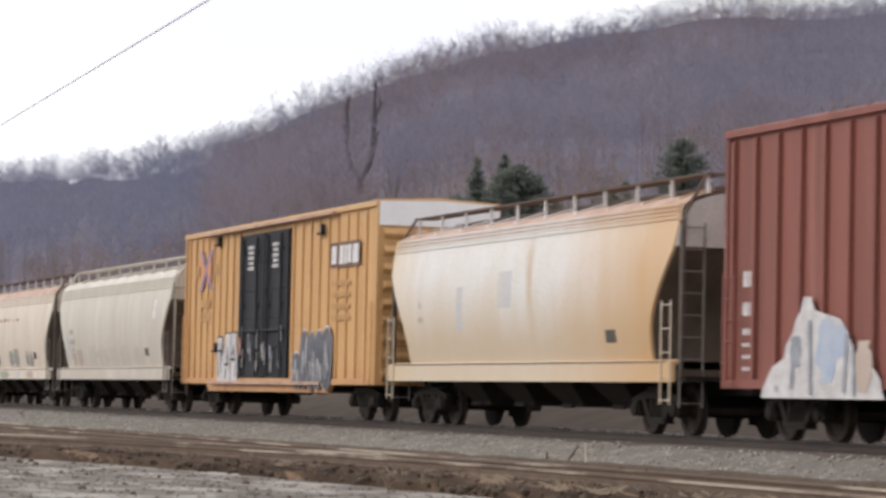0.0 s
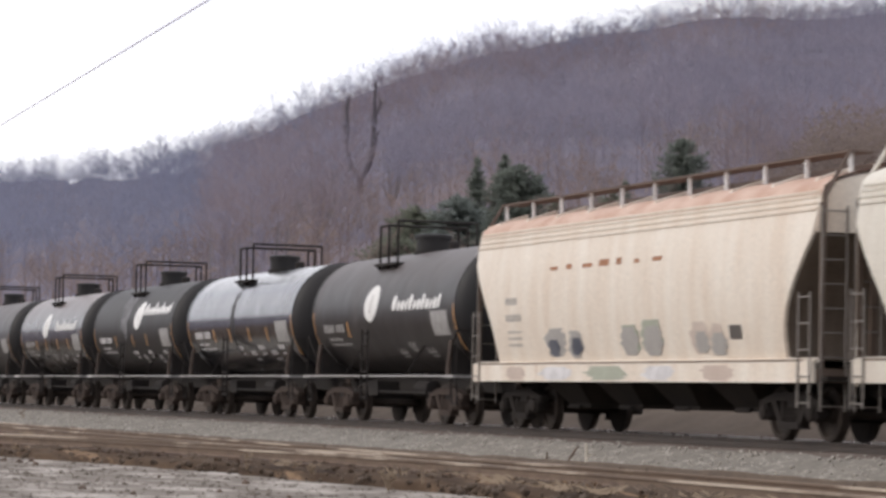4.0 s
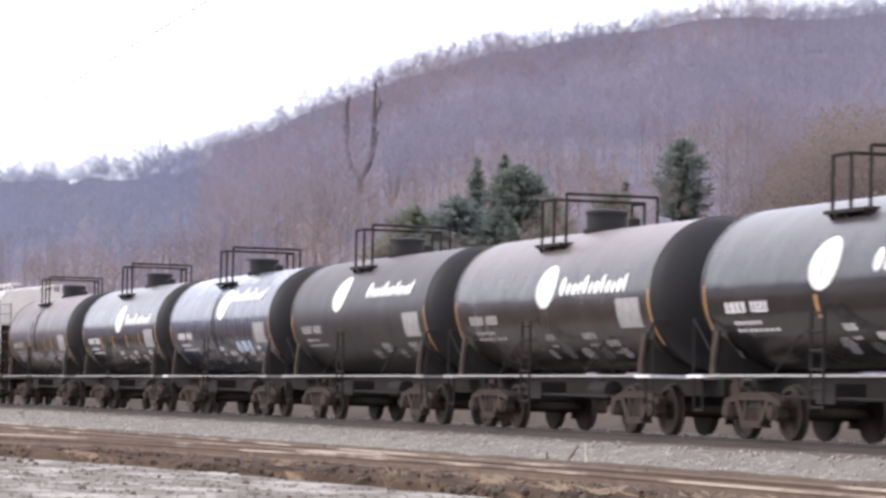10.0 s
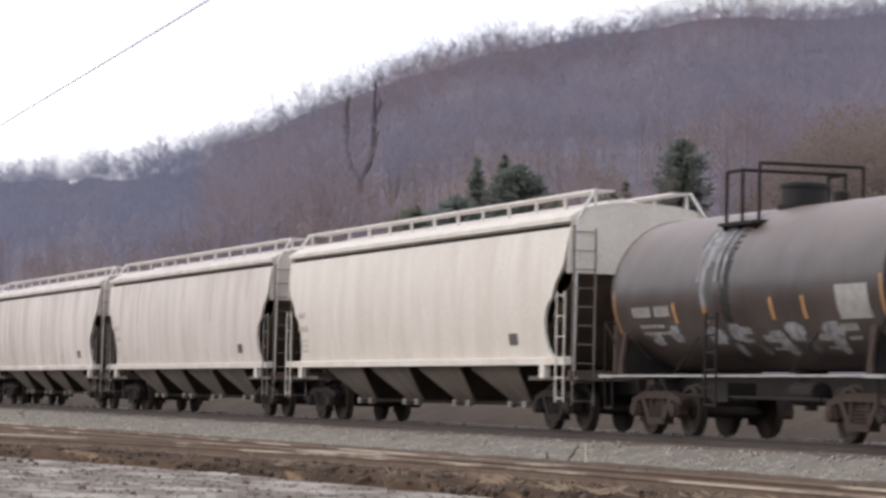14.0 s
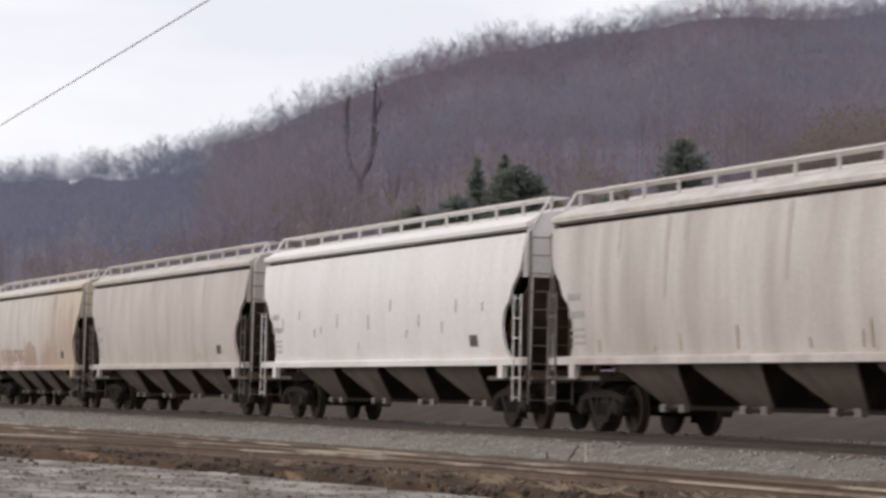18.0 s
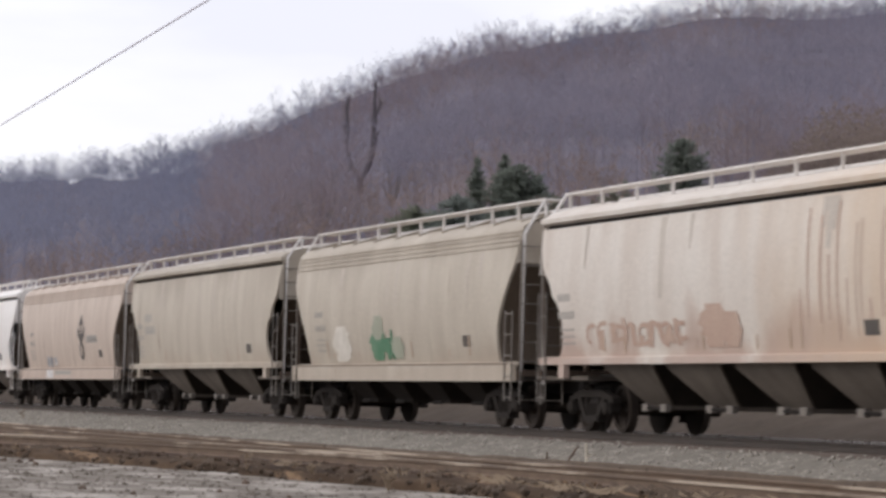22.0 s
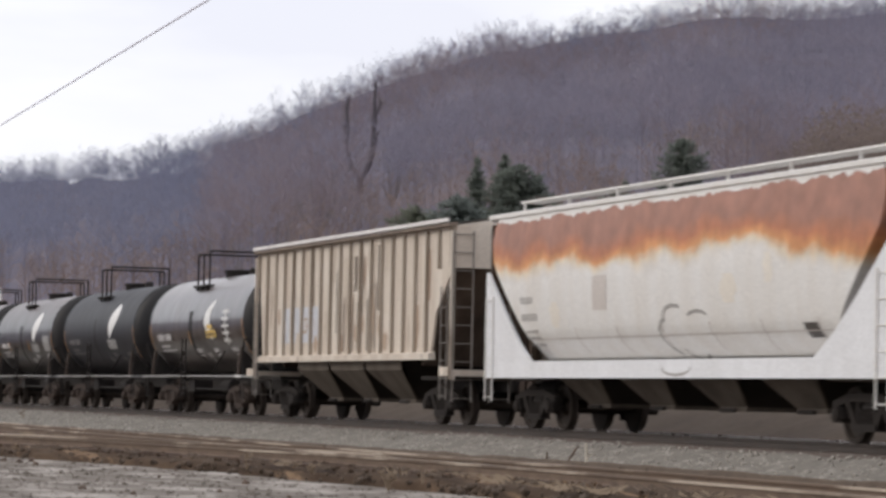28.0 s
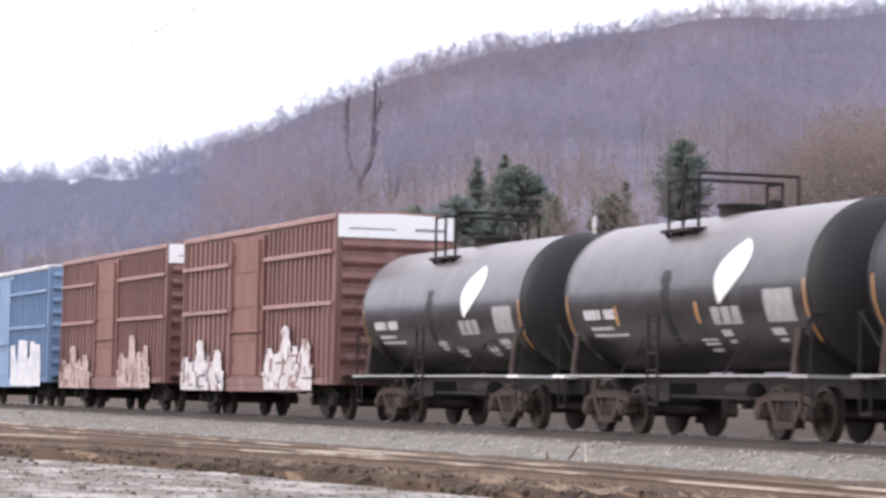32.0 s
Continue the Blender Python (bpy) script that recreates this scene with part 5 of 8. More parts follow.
def ribbed_hopper(c0, c1, label):
    car, c, length = car_root("covered_hopper_car", c0, c1, label, "hopper car")
    h = length / 2
    skin = paint("grimy_cream_ribbed_paint", (0.70, 0.625, 0.535), (0.52, 0.43, 0.345), 0.9, 0.65, fall=0.3, third=(0.24, 0.175, 0.125), third_at=0.6, third_scale=1.1)
    rows = [(4.30, -h + 0.02, h - 0.02), (3.5, -h + 0.12, h - 0.06), (2.45, -h + 0.32, h - 1.25), (1.55, -h + 0.46, h - 1.55)]
    prof = lambda z: 1.42
    for s in (-1, 1):
        sh = part("side_sheet", side_panel(rows, prof, sgn=s), skin, car)
        n = 20
        for i in range(n):
            x = -h + 0.15 + i * (length - 0.3) / (n - 1)
            lo = 1.58 if -h + 0.42 < x < h - 1.5 else 2.6 if -h + 0.3 < x < h - 1.1 else 3.4
            bm = B()
            prism_xz(bm, [(x - 0.03, lo), (x + 0.03, lo), (x + 0.025, 4.26), (x - 0.025, 4.26)], s * 1.42, s * 1.50)
            part("rib", bm, RIB_SHADED, sh)
        # chord in dark brown to paint the shade line beneath the pale roof edge
        bm = B()
        prism_yz(bm, [(s * 1.38, 4.28), (s * 1.58, 4.30), (s * 1.58, 4.37), (s * 1.38, 4.40)], -h, h)
        part("top_chord", bm, GRIME_SHADE, car, "top chord coloured dark as the shade below the roof edge")
        bm = B()
        prism_yz(bm, [(s * 1.40, 1.42), (s * 1.56, 1.42), (s * 1.56, 1.56), (s * 1.40, 1.60)], -h + 0.4, h - 1.3)
        part("side_sill", bm, skin, car)
        bm = B()
        prism_xz(bm, [(s * (h - 0.04), 3.5), (s * (h - 0.12), 3.5), (s * (h - 2.4), 1.3), (s * (h - 2.3), 1.3)], -1.34, 1.34)
        part("slope_sheet", bm, SLOPE_BROWN, car)
        bm = B()
        box(bm, s * h - 0.05, s * h - 0.01, -1.4, 1.4, 3.4, 4.3)
        part("end_sheet", bm, skin, car)
        bm = B()
        box(bm, s * h - 0.06, s * h + 0.02, -1.52, -1.42, 1.0, 4.2)
        box(bm, s * h - 0.06, s * h + 0.02, 1.42, 1.52, 1.0, 4.2)
        box(bm, s * h - 0.06, s * h + 0.06, -1.52, 1.52, 0.98, 1.2)
        box(bm, s * h - 0.5, s * h + 0.12, -1.58, -1.50, 1.06, 1.26)
        part("end_frame", bm, skin, car)
        bm = B()
        box(bm, s * (h - 2.2), s * (h + 0.2), -1.4, 1.4, 0.98, 1.06)
        part("end_platform", bm, UNDER_SHADE, car)
        me = ladder_mesh("ladder", 0.5, 4.2, 0.44, LADDER_GREY)
        for y in (-1, 1):
            l = part("ladder", me, None, car, at=(s * (h + 0.04), y * 1.24, 0))
            l.rotation_euler = (0, 0, math.pi / 2)
        me = ladder_mesh("side_ladder", 0.55, 3.0, 0.42, LADDER_GREY)
        for y in (-1, 1):
            part("side_ladder", me, None, car, at=(s * (h - 0.28), y * 1.56, 0))
        truck(car, s * (h - 1.7), c)
        if s < 0:
            near = sh
    bm = B()
    prism_yz(bm, [(-1.4, 4.32), (-0.6, 4.46), (0.6, 4.46), (1.4, 4.32), (1.4, 4.26), (-1.4, 4.26)], -h + 0.02, h - 0.02)
    roof = part("roof", bm, skin, car)
    bm = B()
    box(bm, -h - 0.1, h + 0.1, -0.35, 0.35, 4.52, 4.56)
    part("running_board", bm, STEEL_DARK, car)
    bm = B()
    box(bm, -h - 0.5, h + 0.5, -0.24, 0.24, 0.74, 1.12)
    part("centre_sill", bm, STEEL_DARK, car)
    for i in range(3):
        bay(car, -4.3 + 8.6 * (i + 0.5) / 3, 3.3, UNDER_BROWN, z_top=1.5)
    couplers(car, h + 0.35)
    surf = lambda z: -1.42
    for s in (-1, 1):
        part("roof_edge", box(B(), -h - 0.02, h + 0.02, s * 1.60 - 0.02, s * 1.60 + 0.02, 4.39, 4.47), BOARD_PALE, car, "pale worn roof edge")
    rng = random.Random(88)
    for k in range(30):
        x, top = rng.choice((rng.uniform(-1.2, 2.8), rng.uniform(-1.2, 2.8), rng.uniform(-6, 6.5))), rng.uniform(2.4, 4.2)
        part("stain", blot(B(), rng, x, max(1.66, top - rng.uniform(0.5, 1.5)), rng.uniform(0.15, 0.5), rng.uniform(0.4, 1.2) if top > 2.9 else 0.4, surf, 0.0035 + 0.0002 * k), (STAIN_SOFT, SMUDGE_RUST)[k % 2], near, "soft brown stain between the ribs")
    for k in range(16):
        x, top = rng.choice((rng.uniform(-0.8, 2.8), rng.uniform(-0.8, 2.8), rng.uniform(-6, 6.5))), rng.uniform(2.6, 4.2)
        part("rust_run", slab(B(), x, x + rng.uniform(0.03, 0.1), max(1.65, top - rng.uniform(0.5, 1.6)), top, surf, 0.0105 + 0.0004 * k), GRIME_SHADE, near, "dark rust run down a panel")
    for k in range(4):
        bm = B()
        x = -5.65 + k * 0.9
        slab(bm, x, x + 0.75, 1.9, 2.8, surf, 0.006)
        part("logo_panel", bm, PANEL_BLUE, near, "pale blue lettering patch between ribs")
        bm = B()
        bars(bm, x + 0.15, 2.2, 0.4, 0.26, 2, surf, off=0.012)
        part("lettering", bm, TAG_WHITE, near, "faded lettering blocks")
    return car


# ---- boxcars ----
def box_car(c0, c1, skin, label, door, ribs, rails=(), white_end=False, sill_drop=False, roof_mat=None, seed=0, z_eave=5.0, z_floor=0.95, rib_w=0.12, rib_d=0.075, rail_skin=None):
    car, c, length = car_root("boxcar", c0, c1, label, "boxcar")
    rng = random.Random(seed)
    h = length / 2
    yw = 1.46
    surf = lambda z: -yw
    roof_mat = roof_mat or skin
    d0, d1 = door
    near = None
    for s in (-1, 1):
        zh = z_eave - 0.22
        sh = part("side_wall", prism_xz(B(), [(-h, z_floor), (-h, z_eave), (h, z_eave), (h, z_floor), (d1, z_floor), (d1, zh), (d0, zh), (d0, z_floor)], s * yw - 0.03 * s, s * yw), skin, car)
        if s < 0:
            near = sh
        for x in ribs:
            bm = B()
            prism_yz(bm, [(s * (yw - 0.01), z_floor + 0.04), (s * (yw + rib_d), z_floor + 0.08), (s * (yw + rib_d), z_eave - 0.14), (s * (yw - 0.01), z_eave - 0.08)], x - rib_w / 2, x + rib_w / 2)
            part("rib", bm, skin, sh)
        for x in (-h + 0.05, h - 0.05):
            part("corner_post", box(B(), x - 0.06, x + 0.06, s * yw - 0.06, s * yw + 0.06, z_floor - 0.04, z_eave), skin, car)
        bm = B()
        prism_yz(bm, [(s * (yw - 0.03), z_eave - 0.06), (s * (yw + 0.09), z_eave - 0.05), (s * (yw + 0.09), z_eave + 0.06), (s * (yw - 0.03), z_eave + 0.1)], -h, h)
        part("top_chord", bm, roof_mat, car)
        bm = B()
        box(bm, -h, h, s * yw - 0.05, s * yw + 0.08, z_floor - 0.10, z_floor + 0.05)
        if sill_drop:
            a, b = sill_drop
            prism_xz(bm, [(a - 0.25, z_floor - 0.1), (a, z_floor - 0.30), (b, z_floor - 0.30), (b + 0.25, z_floor - 0.1)], s * yw - 0.03, s * yw + 0.06)
        part("side_sill", bm, skin, car)
        for a, zz in rails:
            for x0, x1 in ((-h + 0.12, d0 - 0.05), (d1 + 0.05, h - 0.12)):
                part("side_rail", box(B(), x0, x1, s * (yw + 0.03), s * (yw + 0.12), zz - 0.05, zz + 0.05), rail_skin or skin, sh)
    # roof
    bm = B()
    prism_yz(bm, [(-yw - 0.05, z_eave + 0.06), (0, z_eave + 0.13), (yw + 0.05, z_eave + 0.06), (yw + 0.05, z_eave), (0, z_eave + 0.07), (-yw - 0.05, z_eave)], -h - 0.05, h + 0.05)
    roof = part("roof", bm, roof_mat, car)
    n = int(length / 1.2)
    for i in range(n + 1):
        x = -h + 0.05 + i * (length - 0.1) / n
        bm = B()
        prism_yz(bm, [(-yw - 0.05, z_eave + 0.06), (0, z_eave + 0.13), (yw + 0.05, z_eave + 0.06), (yw + 0.05, z_eave + 0.10), (0, z_eave + 0.18), (-yw - 0.05, z_eave + 0.10)], x - 0.04, x + 0.04)
        part("roof_rib", bm, roof_mat, roof)
    for s in (-1, 1):
        bm = B()
        box(bm, s * h - 0.02, s * h + 0.02, -yw, yw, z_floor - 0.1, z_eave + 0.05)
        en = part("end_wall", bm, skin, car)
        top = z_eave - (0.55 if white_end else 0.15)
        k = 9
        for i in range(k):
            z = z_floor + 0.15 + i * (top - z_floor - 0.3) / (k - 1)
            bm = B()
            prism_yz(bm, [(-yw + 0.12, z - 0.11), (yw - 0.12, z - 0.11), (yw - 0.12, z + 0.11), (-yw + 0.12, z + 0.11)], s * h + s * 0.02, s * h + s * 0.03)
            loft(bm, [[(s * h + s * 0.03, y, z - 0.13), (s * h + s * 0.11, y, z - 0.02), (s * h + s * 0.11, y, z + 0.02), (s * h + s * 0.03, y, z + 0.13)] for y in (-yw + 0.1, yw - 0.1)])
            part("corrugation", bm, skin, en)
        if white_end:
            bm = B()
            prism_yz(bm, [(-yw - 0.02, z_eave - 0.5), (yw + 0.02, z_eave - 0.5), (yw + 0.02, z_eave + 0.06), (0, z_eave + 0.11), (-yw - 0.02, z_eave + 0.06)], s * (h + 0.02), s * (h + 0.06))
            pl = part("end_panel", bm, WHITE_PANEL, car, "white warning panel across the end top")
            if white_end == "text":
                bm = B()
                for j in range(14):
                    box(bm, s * (h + 0.062) - 0.002, s * (h + 0.062) + 0.004, -1.2 + j * 0.085, -1.2 + j * 0.085 + 0.06, z_eave - 0.3, z_eave - 0.26)
                for j in range(8):
                    box(bm, s * (h + 0.062) - 0.002, s * (h + 0.062) + 0.004, 0.5 + j * 0.1, 0.5 + j * 0.1 + 0.075, z_eave - 0.31, z_eave - 0.24)
                part("lettering", bm, DARK_MARK, pl)
        me = ladder_mesh("ladder", 0.85, 2.8, 0.44, skin)
        for y in (-1, 1):
            l = part("ladder", me, None, car, at=(s * (h + 0.14), y * 1.2, 0))
            l.rotation_euler = (0, 0, math.pi / 2)
            part("side_ladder", me, None, car, at=(s * (h - 0.35), y * (yw + 0.13), 0))
        bm = B()
        box(bm, s * h, s * (h + 0.22), -1.3, 1.3, 0.95, 1.02)
        part("end_platform", bm, STEEL_DARK, car)
        truck(car, s * (h - 2.0), c)
    bm = B()
    box(bm, -h, h, -1.42, 1.42, z_floor - 0.06, z_floor + 0.04)
    part("floor_plate", bm, STEEL_DARK, car)
    bm = B()
    box(bm, -h - 0.4, h + 0.4, -0.3, 0.3, 0.66, z_floor)
    for x in (-h * 0.5, -h * 0.2, h * 0.1, h * 0.4):
        box(bm, x - 0.06, x + 0.06, -1.35, 1.35, 0.72, z_floor)
    part("underframe", bm, STEEL_DARK, car)
    air_gear(car, 0.4)
    couplers(car, h + 0.3)
    return car, near, surf, h, rng


def door_leaf(car, x0, x1, z0, z1, mat, label, panels=4, rods=()):
    y = -1.46
    bm = B()
    box(bm, x0, x1, y - 0.05, y + 0.02, z0, z1)
    d = part("door", bm, mat, car, label)
    for i in range(panels):
        za, zb = z0 + 0.08 + (z1 - z0 - 0.1) * i / panels, z0 + (z1 - z0 - 0.1) * (i + 1) / panels
        bm = B()
        prism_yz(bm, [(y - 0.05, za), (y - 0.066, za + 0.008), (y - 0.066, zb - 0.008), (y - 0.05, zb)], x0 + 0.08, x1 - 0.08)
        part("door_panel", bm, mat, d)
    for x in (x0 + 0.04, x1 - 0.04):
        part("door_edge", box(B(), x - 0.04, x + 0.04, y - 0.085, y - 0.05, z0, z1), mat, d)
    for x in rods:
        bm = B()
        tube(bm, (x, y - 0.12, z0 + 0.05), (x, y - 0.12, z1 - 0.1), 0.035)
        for z in (z0 + 0.5, (z0 + z1) / 2, z1 - 0.5):
            box(bm, x - 0.07, x + 0.07, y - 0.13, y - 0.05, z - 0.05, z + 0.05)
        part("lock_rod", bm, mat, d)
    bm = B()
    tube(bm, (x0 + 0.15, y - 0.14, z0 + 1.25), (x1 - 0.15, y - 0.14, z0 + 1.25), 0.03)
    part("door_handle", bm, mat, d)
    return d


H_PEACH_STAIN = paint("peach_brown_stain", (0.46, 0.32, 0.255), (0.52, 0.4, 0.325), 0.7, 0.6)
LOGO_ROSE = material("faded_rose_logo_paint", (0.62, 0.24, 0.12), (0.66, 0.34, 0.14), rough=0.6, scale=3, amount=0.9)
H_STAIN_PALE = paint("faint_yellow_stain", (0.78, 0.73, 0.65), (0.74, 0.67, 0.57), 0.6, 0.5)
H_TAG_FAINT = paint("washed_out_tag_paint", (0.60, 0.56, 0.49), (0.52, 0.47, 0.4), 0.6, 0.55)
WASHED_TAG = material("washed_out_tag_paint", (0.46, 0.36, 0.33), (0.36, 0.25, 0.225), rough=0.7, scale=2.5, amount=1.0, third=(0.24, 0.13, 0.115), third_scale=1.8, third_at=0.55, third_soft=0.06)
WORN_WHITE = material("worn_white_spray_paint", (0.60, 0.575, 0.57), (0.46, 0.40, 0.385), rough=0.6, scale=3, amount=1.0, third=(0.21, 0.115, 0.1), third_scale=2.2, third_at=0.57, third_soft=0.04)
TAG_SLATE = material("slate_spray_paint", (0.062, 0.068, 0.09), (0.16, 0.165, 0.19), rough=0.5, scale=2.2, amount=0.9)
WHITE_PANEL = material("clean_white_panel_paint", (0.88, 0.87, 0.86), (0.8, 0.78, 0.76), rough=0.5, scale=2)
RAIL_FADED = paint("chalky_faded_red_paint", (0.32, 0.19, 0.165), (0.22, 0.12, 0.1), 0.6, 0.65)
FAINT_BROWN = paint("faint_brown_stencil_paint", (0.56, 0.32, 0.13), (0.50, 0.28, 0.115), 0.7, 0.6)
SIGN_BROWN = paint("dark_red_brown_panel_paint", (0.13, 0.06, 0.045), (0.2, 0.1, 0.06), 0.6, 0.55)
YELLOW = tint_bands(paint("weathered_golden_yellow_paint", (0.67, 0.395, 0.16), (0.52, 0.29, 0.12), 0.65, 0.55, third=(0.40, 0.2, 0.09), third_at=0.6, third_scale=0.9),
                    (("Z", 0.9, 2.2, 2.5, 1.7, (0.46, 0.22, 0.10), 0.6), ("Z", 0.7, 1.6, 5.5, 6.2, (0.62, 0.44, 0.24), 0.5)))
BLACK_DOOR = paint("black_door_paint", (0.017, 0.019, 0.024), (0.036, 0.037, 0.044), 0.7, 0.62, spec=0.25)
ROOF_PALE = paint("pale_galvanised_roof", (0.6, 0.59, 0.58), (0.4, 0.38, 0.36), 0.6, 0.5)
OXIDE = paint("faded_oxide_red_paint", (0.275, 0.088, 0.064), (0.175, 0.062, 0.047), 0.7, 0.6, third=(0.35, 0.145, 0.115), third_at=0.64, third_scale=0.8)
OXIDE_PALE = paint("sun_faded_brown_red_paint", (0.20, 0.096, 0.08), (0.13, 0.064, 0.055), 0.7, 0.6, third=(0.29, 0.18, 0.155), third_at=0.62)
H_GREENISH = paint("green_tinged_beige_paint", (0.36, 0.38, 0.30), (0.3, 0.3, 0.24), 0.6, 0.6)
OXIDE_DOOR = paint("red_brown_door_paint", (0.215, 0.105, 0.085), (0.15, 0.07, 0.058), 0.7, 0.65, spec=0.25)
BLUE_CAR = paint("faded_blue_boxcar_paint", (0.182, 0.273, 0.407), (0.121, 0.192, 0.310), 0.6, 0.55)


def build_train():
    # brick-red boxcar that leads the view
    car, near, surf, h, rng = box_car(-45.6, -30.1, OXIDE, "oxide-red ribbed boxcar with white graffiti along its sill", (-1.5, 1.5), [-7.45 + k * 0.86 for k in range(7)] + [2.1 + k * 0.86 for k in range(7)], seed=1, z_floor=0.95, z_eave=5.14)
    door_leaf(car, -1.5, 1.5, 1.0, 4.78, OXIDE, "oxide-red plug door", 5, (-0.5, 0.5))
    gs = lambda z: -1.545
    part("graffiti", sheet(B(), [(2.32, -4.62, -4.35), (2.1, -4.72, -4.2), (1.95, -4.9, -3.3), (1.75, -5.0, -3.05), (1.55, -5.25, -2.9), (1.35, -5.3, -2.75), (1.2, -5.75, -2.2), (1.0, -5.95, -1.95), (0.85, -6.1, -1.9), (0.7, -6.15, -1.8)], gs), TAG_WHITE, near, "white sprayed graffiti rising to a peak")
    for x, z, w, hh, m in ((-3.75, 0.95, 0.75, 1.0, TAG_BLUE), (-4.85, 1.2, 0.5, 0.5, TAG_GREY), (-2.5, 0.8, 0.6, 0.8, H_TAN), (-3.3, 1.35, 0.5, 0.5, TAG_BLUE)):
        part("graffiti_spot", blot(B(), rng, x, z, w, hh, gs, 0.014), m, near, "faded sprayed colour")
    for x, z, hh, lean in ((-5.05, 0.85, 0.75, 0.05), (-4.35, 0.75, 1.2, -0.06), (-3.2, 0.8, 0.9, 0.1), (-5.6, 0.8, 0.1, 0.0), (-2.85, 0.75, 0.8, -0.05)):
        part("stroke", slab(B(), x, x + 0.11, z, z + hh, gs, 0.022, lean=lean), TAG_GREY, near, "grey sprayed stroke")
    stencil_rows(near, surf, TAG_WHITE, "white stencil bars", [(-7.1, z - 0.15, 0.42, hh, 2) for z, w, hh, n in ((2.7, 0.62, 0.26, 4), (2.22, 0.6, 0.22, 4), (1.9, 0.55, 0.1, 5), (1.7, 0.55, 0.06, 5), (1.5, 0.55, 0.06, 5), (1.3, 0.5, 0.06, 5))], 0.85)

    car, near, surf, h, rng = hopper_car(-64.0, -47.65, "teardrop", H_CREAM, "white covered hopper with yellow-brown stains and rusty roof", 2, 4, under=UNDER_SHADE, rail_mat=BOARD_DARK, roof_skin=ROOF_RUST, lines=(3.86, 3.94, 4.02, 4.1), post_mat=H_WHITE, end_skin=H_GREY)
    part("faded_emblem", slab(B(), -0.9, -0.1, 2.45, 3.2, surf, 0.003, lean=0.03), H_CREAM_GHOST, near, "ghost of a grey emblem")
    part("faded_emblem", slab(B(), -3.5, -3.1, 2.0, 2.95, surf, 0.003, lean=0.05), H_CREAM_GHOST, near, "ghost of a grey emblem")

    car, near, surf, h, rng = box_car(-83.5, -65.1, YELLOW, "weathered yellow high-cube boxcar with black double doors", (-3.05, 1.8), [-8.75 + k * 0.69 for k in range(9)] + [2.1 + k * 0.77 for k in range(10)], white_end=True, sill_drop=(-6.3, 5.4), roof_mat=YELLOW, seed=3, z_eave=5.08, rib_w=0.12, rib_d=0.045)
    for a, b, r in ((-3.02, -0.58, (-2.5, -1.1)), (-0.5, 1.77, (0.0, 1.25))):
        d = door_leaf(car, a, b, 1.0, 4.86, BLACK_DOOR, "black plug door with worn lock rods", 5, r)
        stencil_rows(d, lambda z: -1.552, TAG_WHITE, "pale stencil bars", [((a + b) / 2 - 0.3 + 0.06 * (k % 2), 4.45 - 0.14 * k, 0.6 - 0.1 * (k % 2), 0.09, 3) for k in range(5)], 0.86)
    ys = lambda z: -1.508
    bm = B()
    k = 8
    for sg in (-1, 1):
        sheet(bm, [(4.62 - 1.14 * i / k, -6.75 + sg * (0.62 - 1.24 * i / k) - 0.16, -6.75 + sg * (0.62 - 1.24 * i / k) + 0.16) for i in range(k + 1)], ys, 0.006 + 0.003 * sg)
    part("logo", bm, LOGO_BLUE, near, "crossed faded violet emblem")
    for sg in (-1, 1):
        tri = [(4.42 - 0.74 * i / k, 0.5 * (1 - abs(2 * i / k - 1))) for i in range(k + 1)]
        part("logo_side", sheet(B(), [(z, -6.75 + sg * 0.56 - sg * wd - 0.02, -6.75 + sg * 0.56 + 0.02) if sg > 0 else (z, -6.75 + sg * 0.56 - 0.02, -6.75 + sg * 0.56 - sg * wd + 0.02) for z, wd in tri], ys, 0.013), LOGO_ROSE, near, "faded orange-red side of the emblem")
    stencil_rows(near, ys, FAINT_BROWN, "faint brown stencil bars", [(-7.9, 3.9, 0.4, 0.3, 1), (-5.8, 3.9, 0.5, 0.3, 1), (-7.3, 3.0, 1.1, 0.24, 4), (-7.4, 2.6, 1.4, 0.26, 5)] + [(5.6, 3.25 - 0.28 * k, 1.5, 0.13, 6) for k in range(4)])
    bm = B()
    slab(bm, 5.44, 7.86, 3.70, 4.30, ys, 0.004)
    part("sign_panel", bm, SIGN_BROWN, near, "dark red-brown panel behind the white letters")
    for x, w, lo in ((5.55, 0.4, 3.78), (6.2, 0.34, 3.76), (6.6, 0.2, 3.76), (6.86, 0.3, 3.78), (7.28, 0.46, 3.76)):
        part("letter_block", slab(B(), x, x + w, lo, 4.22, ys, 0.010, lean=0.03), WHITE_MARK, near, "white letter block")
    tag_letters(near, ys, rng, -5.25, 0.86, 2.1, 1.4, TAG_WHITE, TAG_BLACK, 3)
    lobed_tag(near, lambda z: -1.53, rng, 2.4, 0.68, 3.3, 1.75, TAG_SLATE, TAG_WHITE, 5, "dark slate lobe of a sprayed tag")
    for x in (-2.5, -1.75, -1.1, -0.25, 0.45, 1.25):
        for _ in range(4):
            xx, zz = x + rng.uniform(-0.18, 0.18), rng.uniform(1.15, 2.0)
            part("stroke", slab(B(), xx, xx + rng.uniform(0.05, 0.13), zz, zz + rng.uniform(0.15, 0.6), lambda z: -1.585, 0.004 + 0.002 * rng.random(), lean=rng.uniform(-0.08, 0.08)), rng.choice((GREY_MARK, PLACARD, TAG_GREY)), near, "grey sprayed streak on the doors")
    bm = B()
    oval(bm, -2.6, 1.85, 0.35, 0.5, lambda z: -1.585, 0.004)
    part("graffiti_spot", bm, TAG_RED, near, "small red sprayed spot")
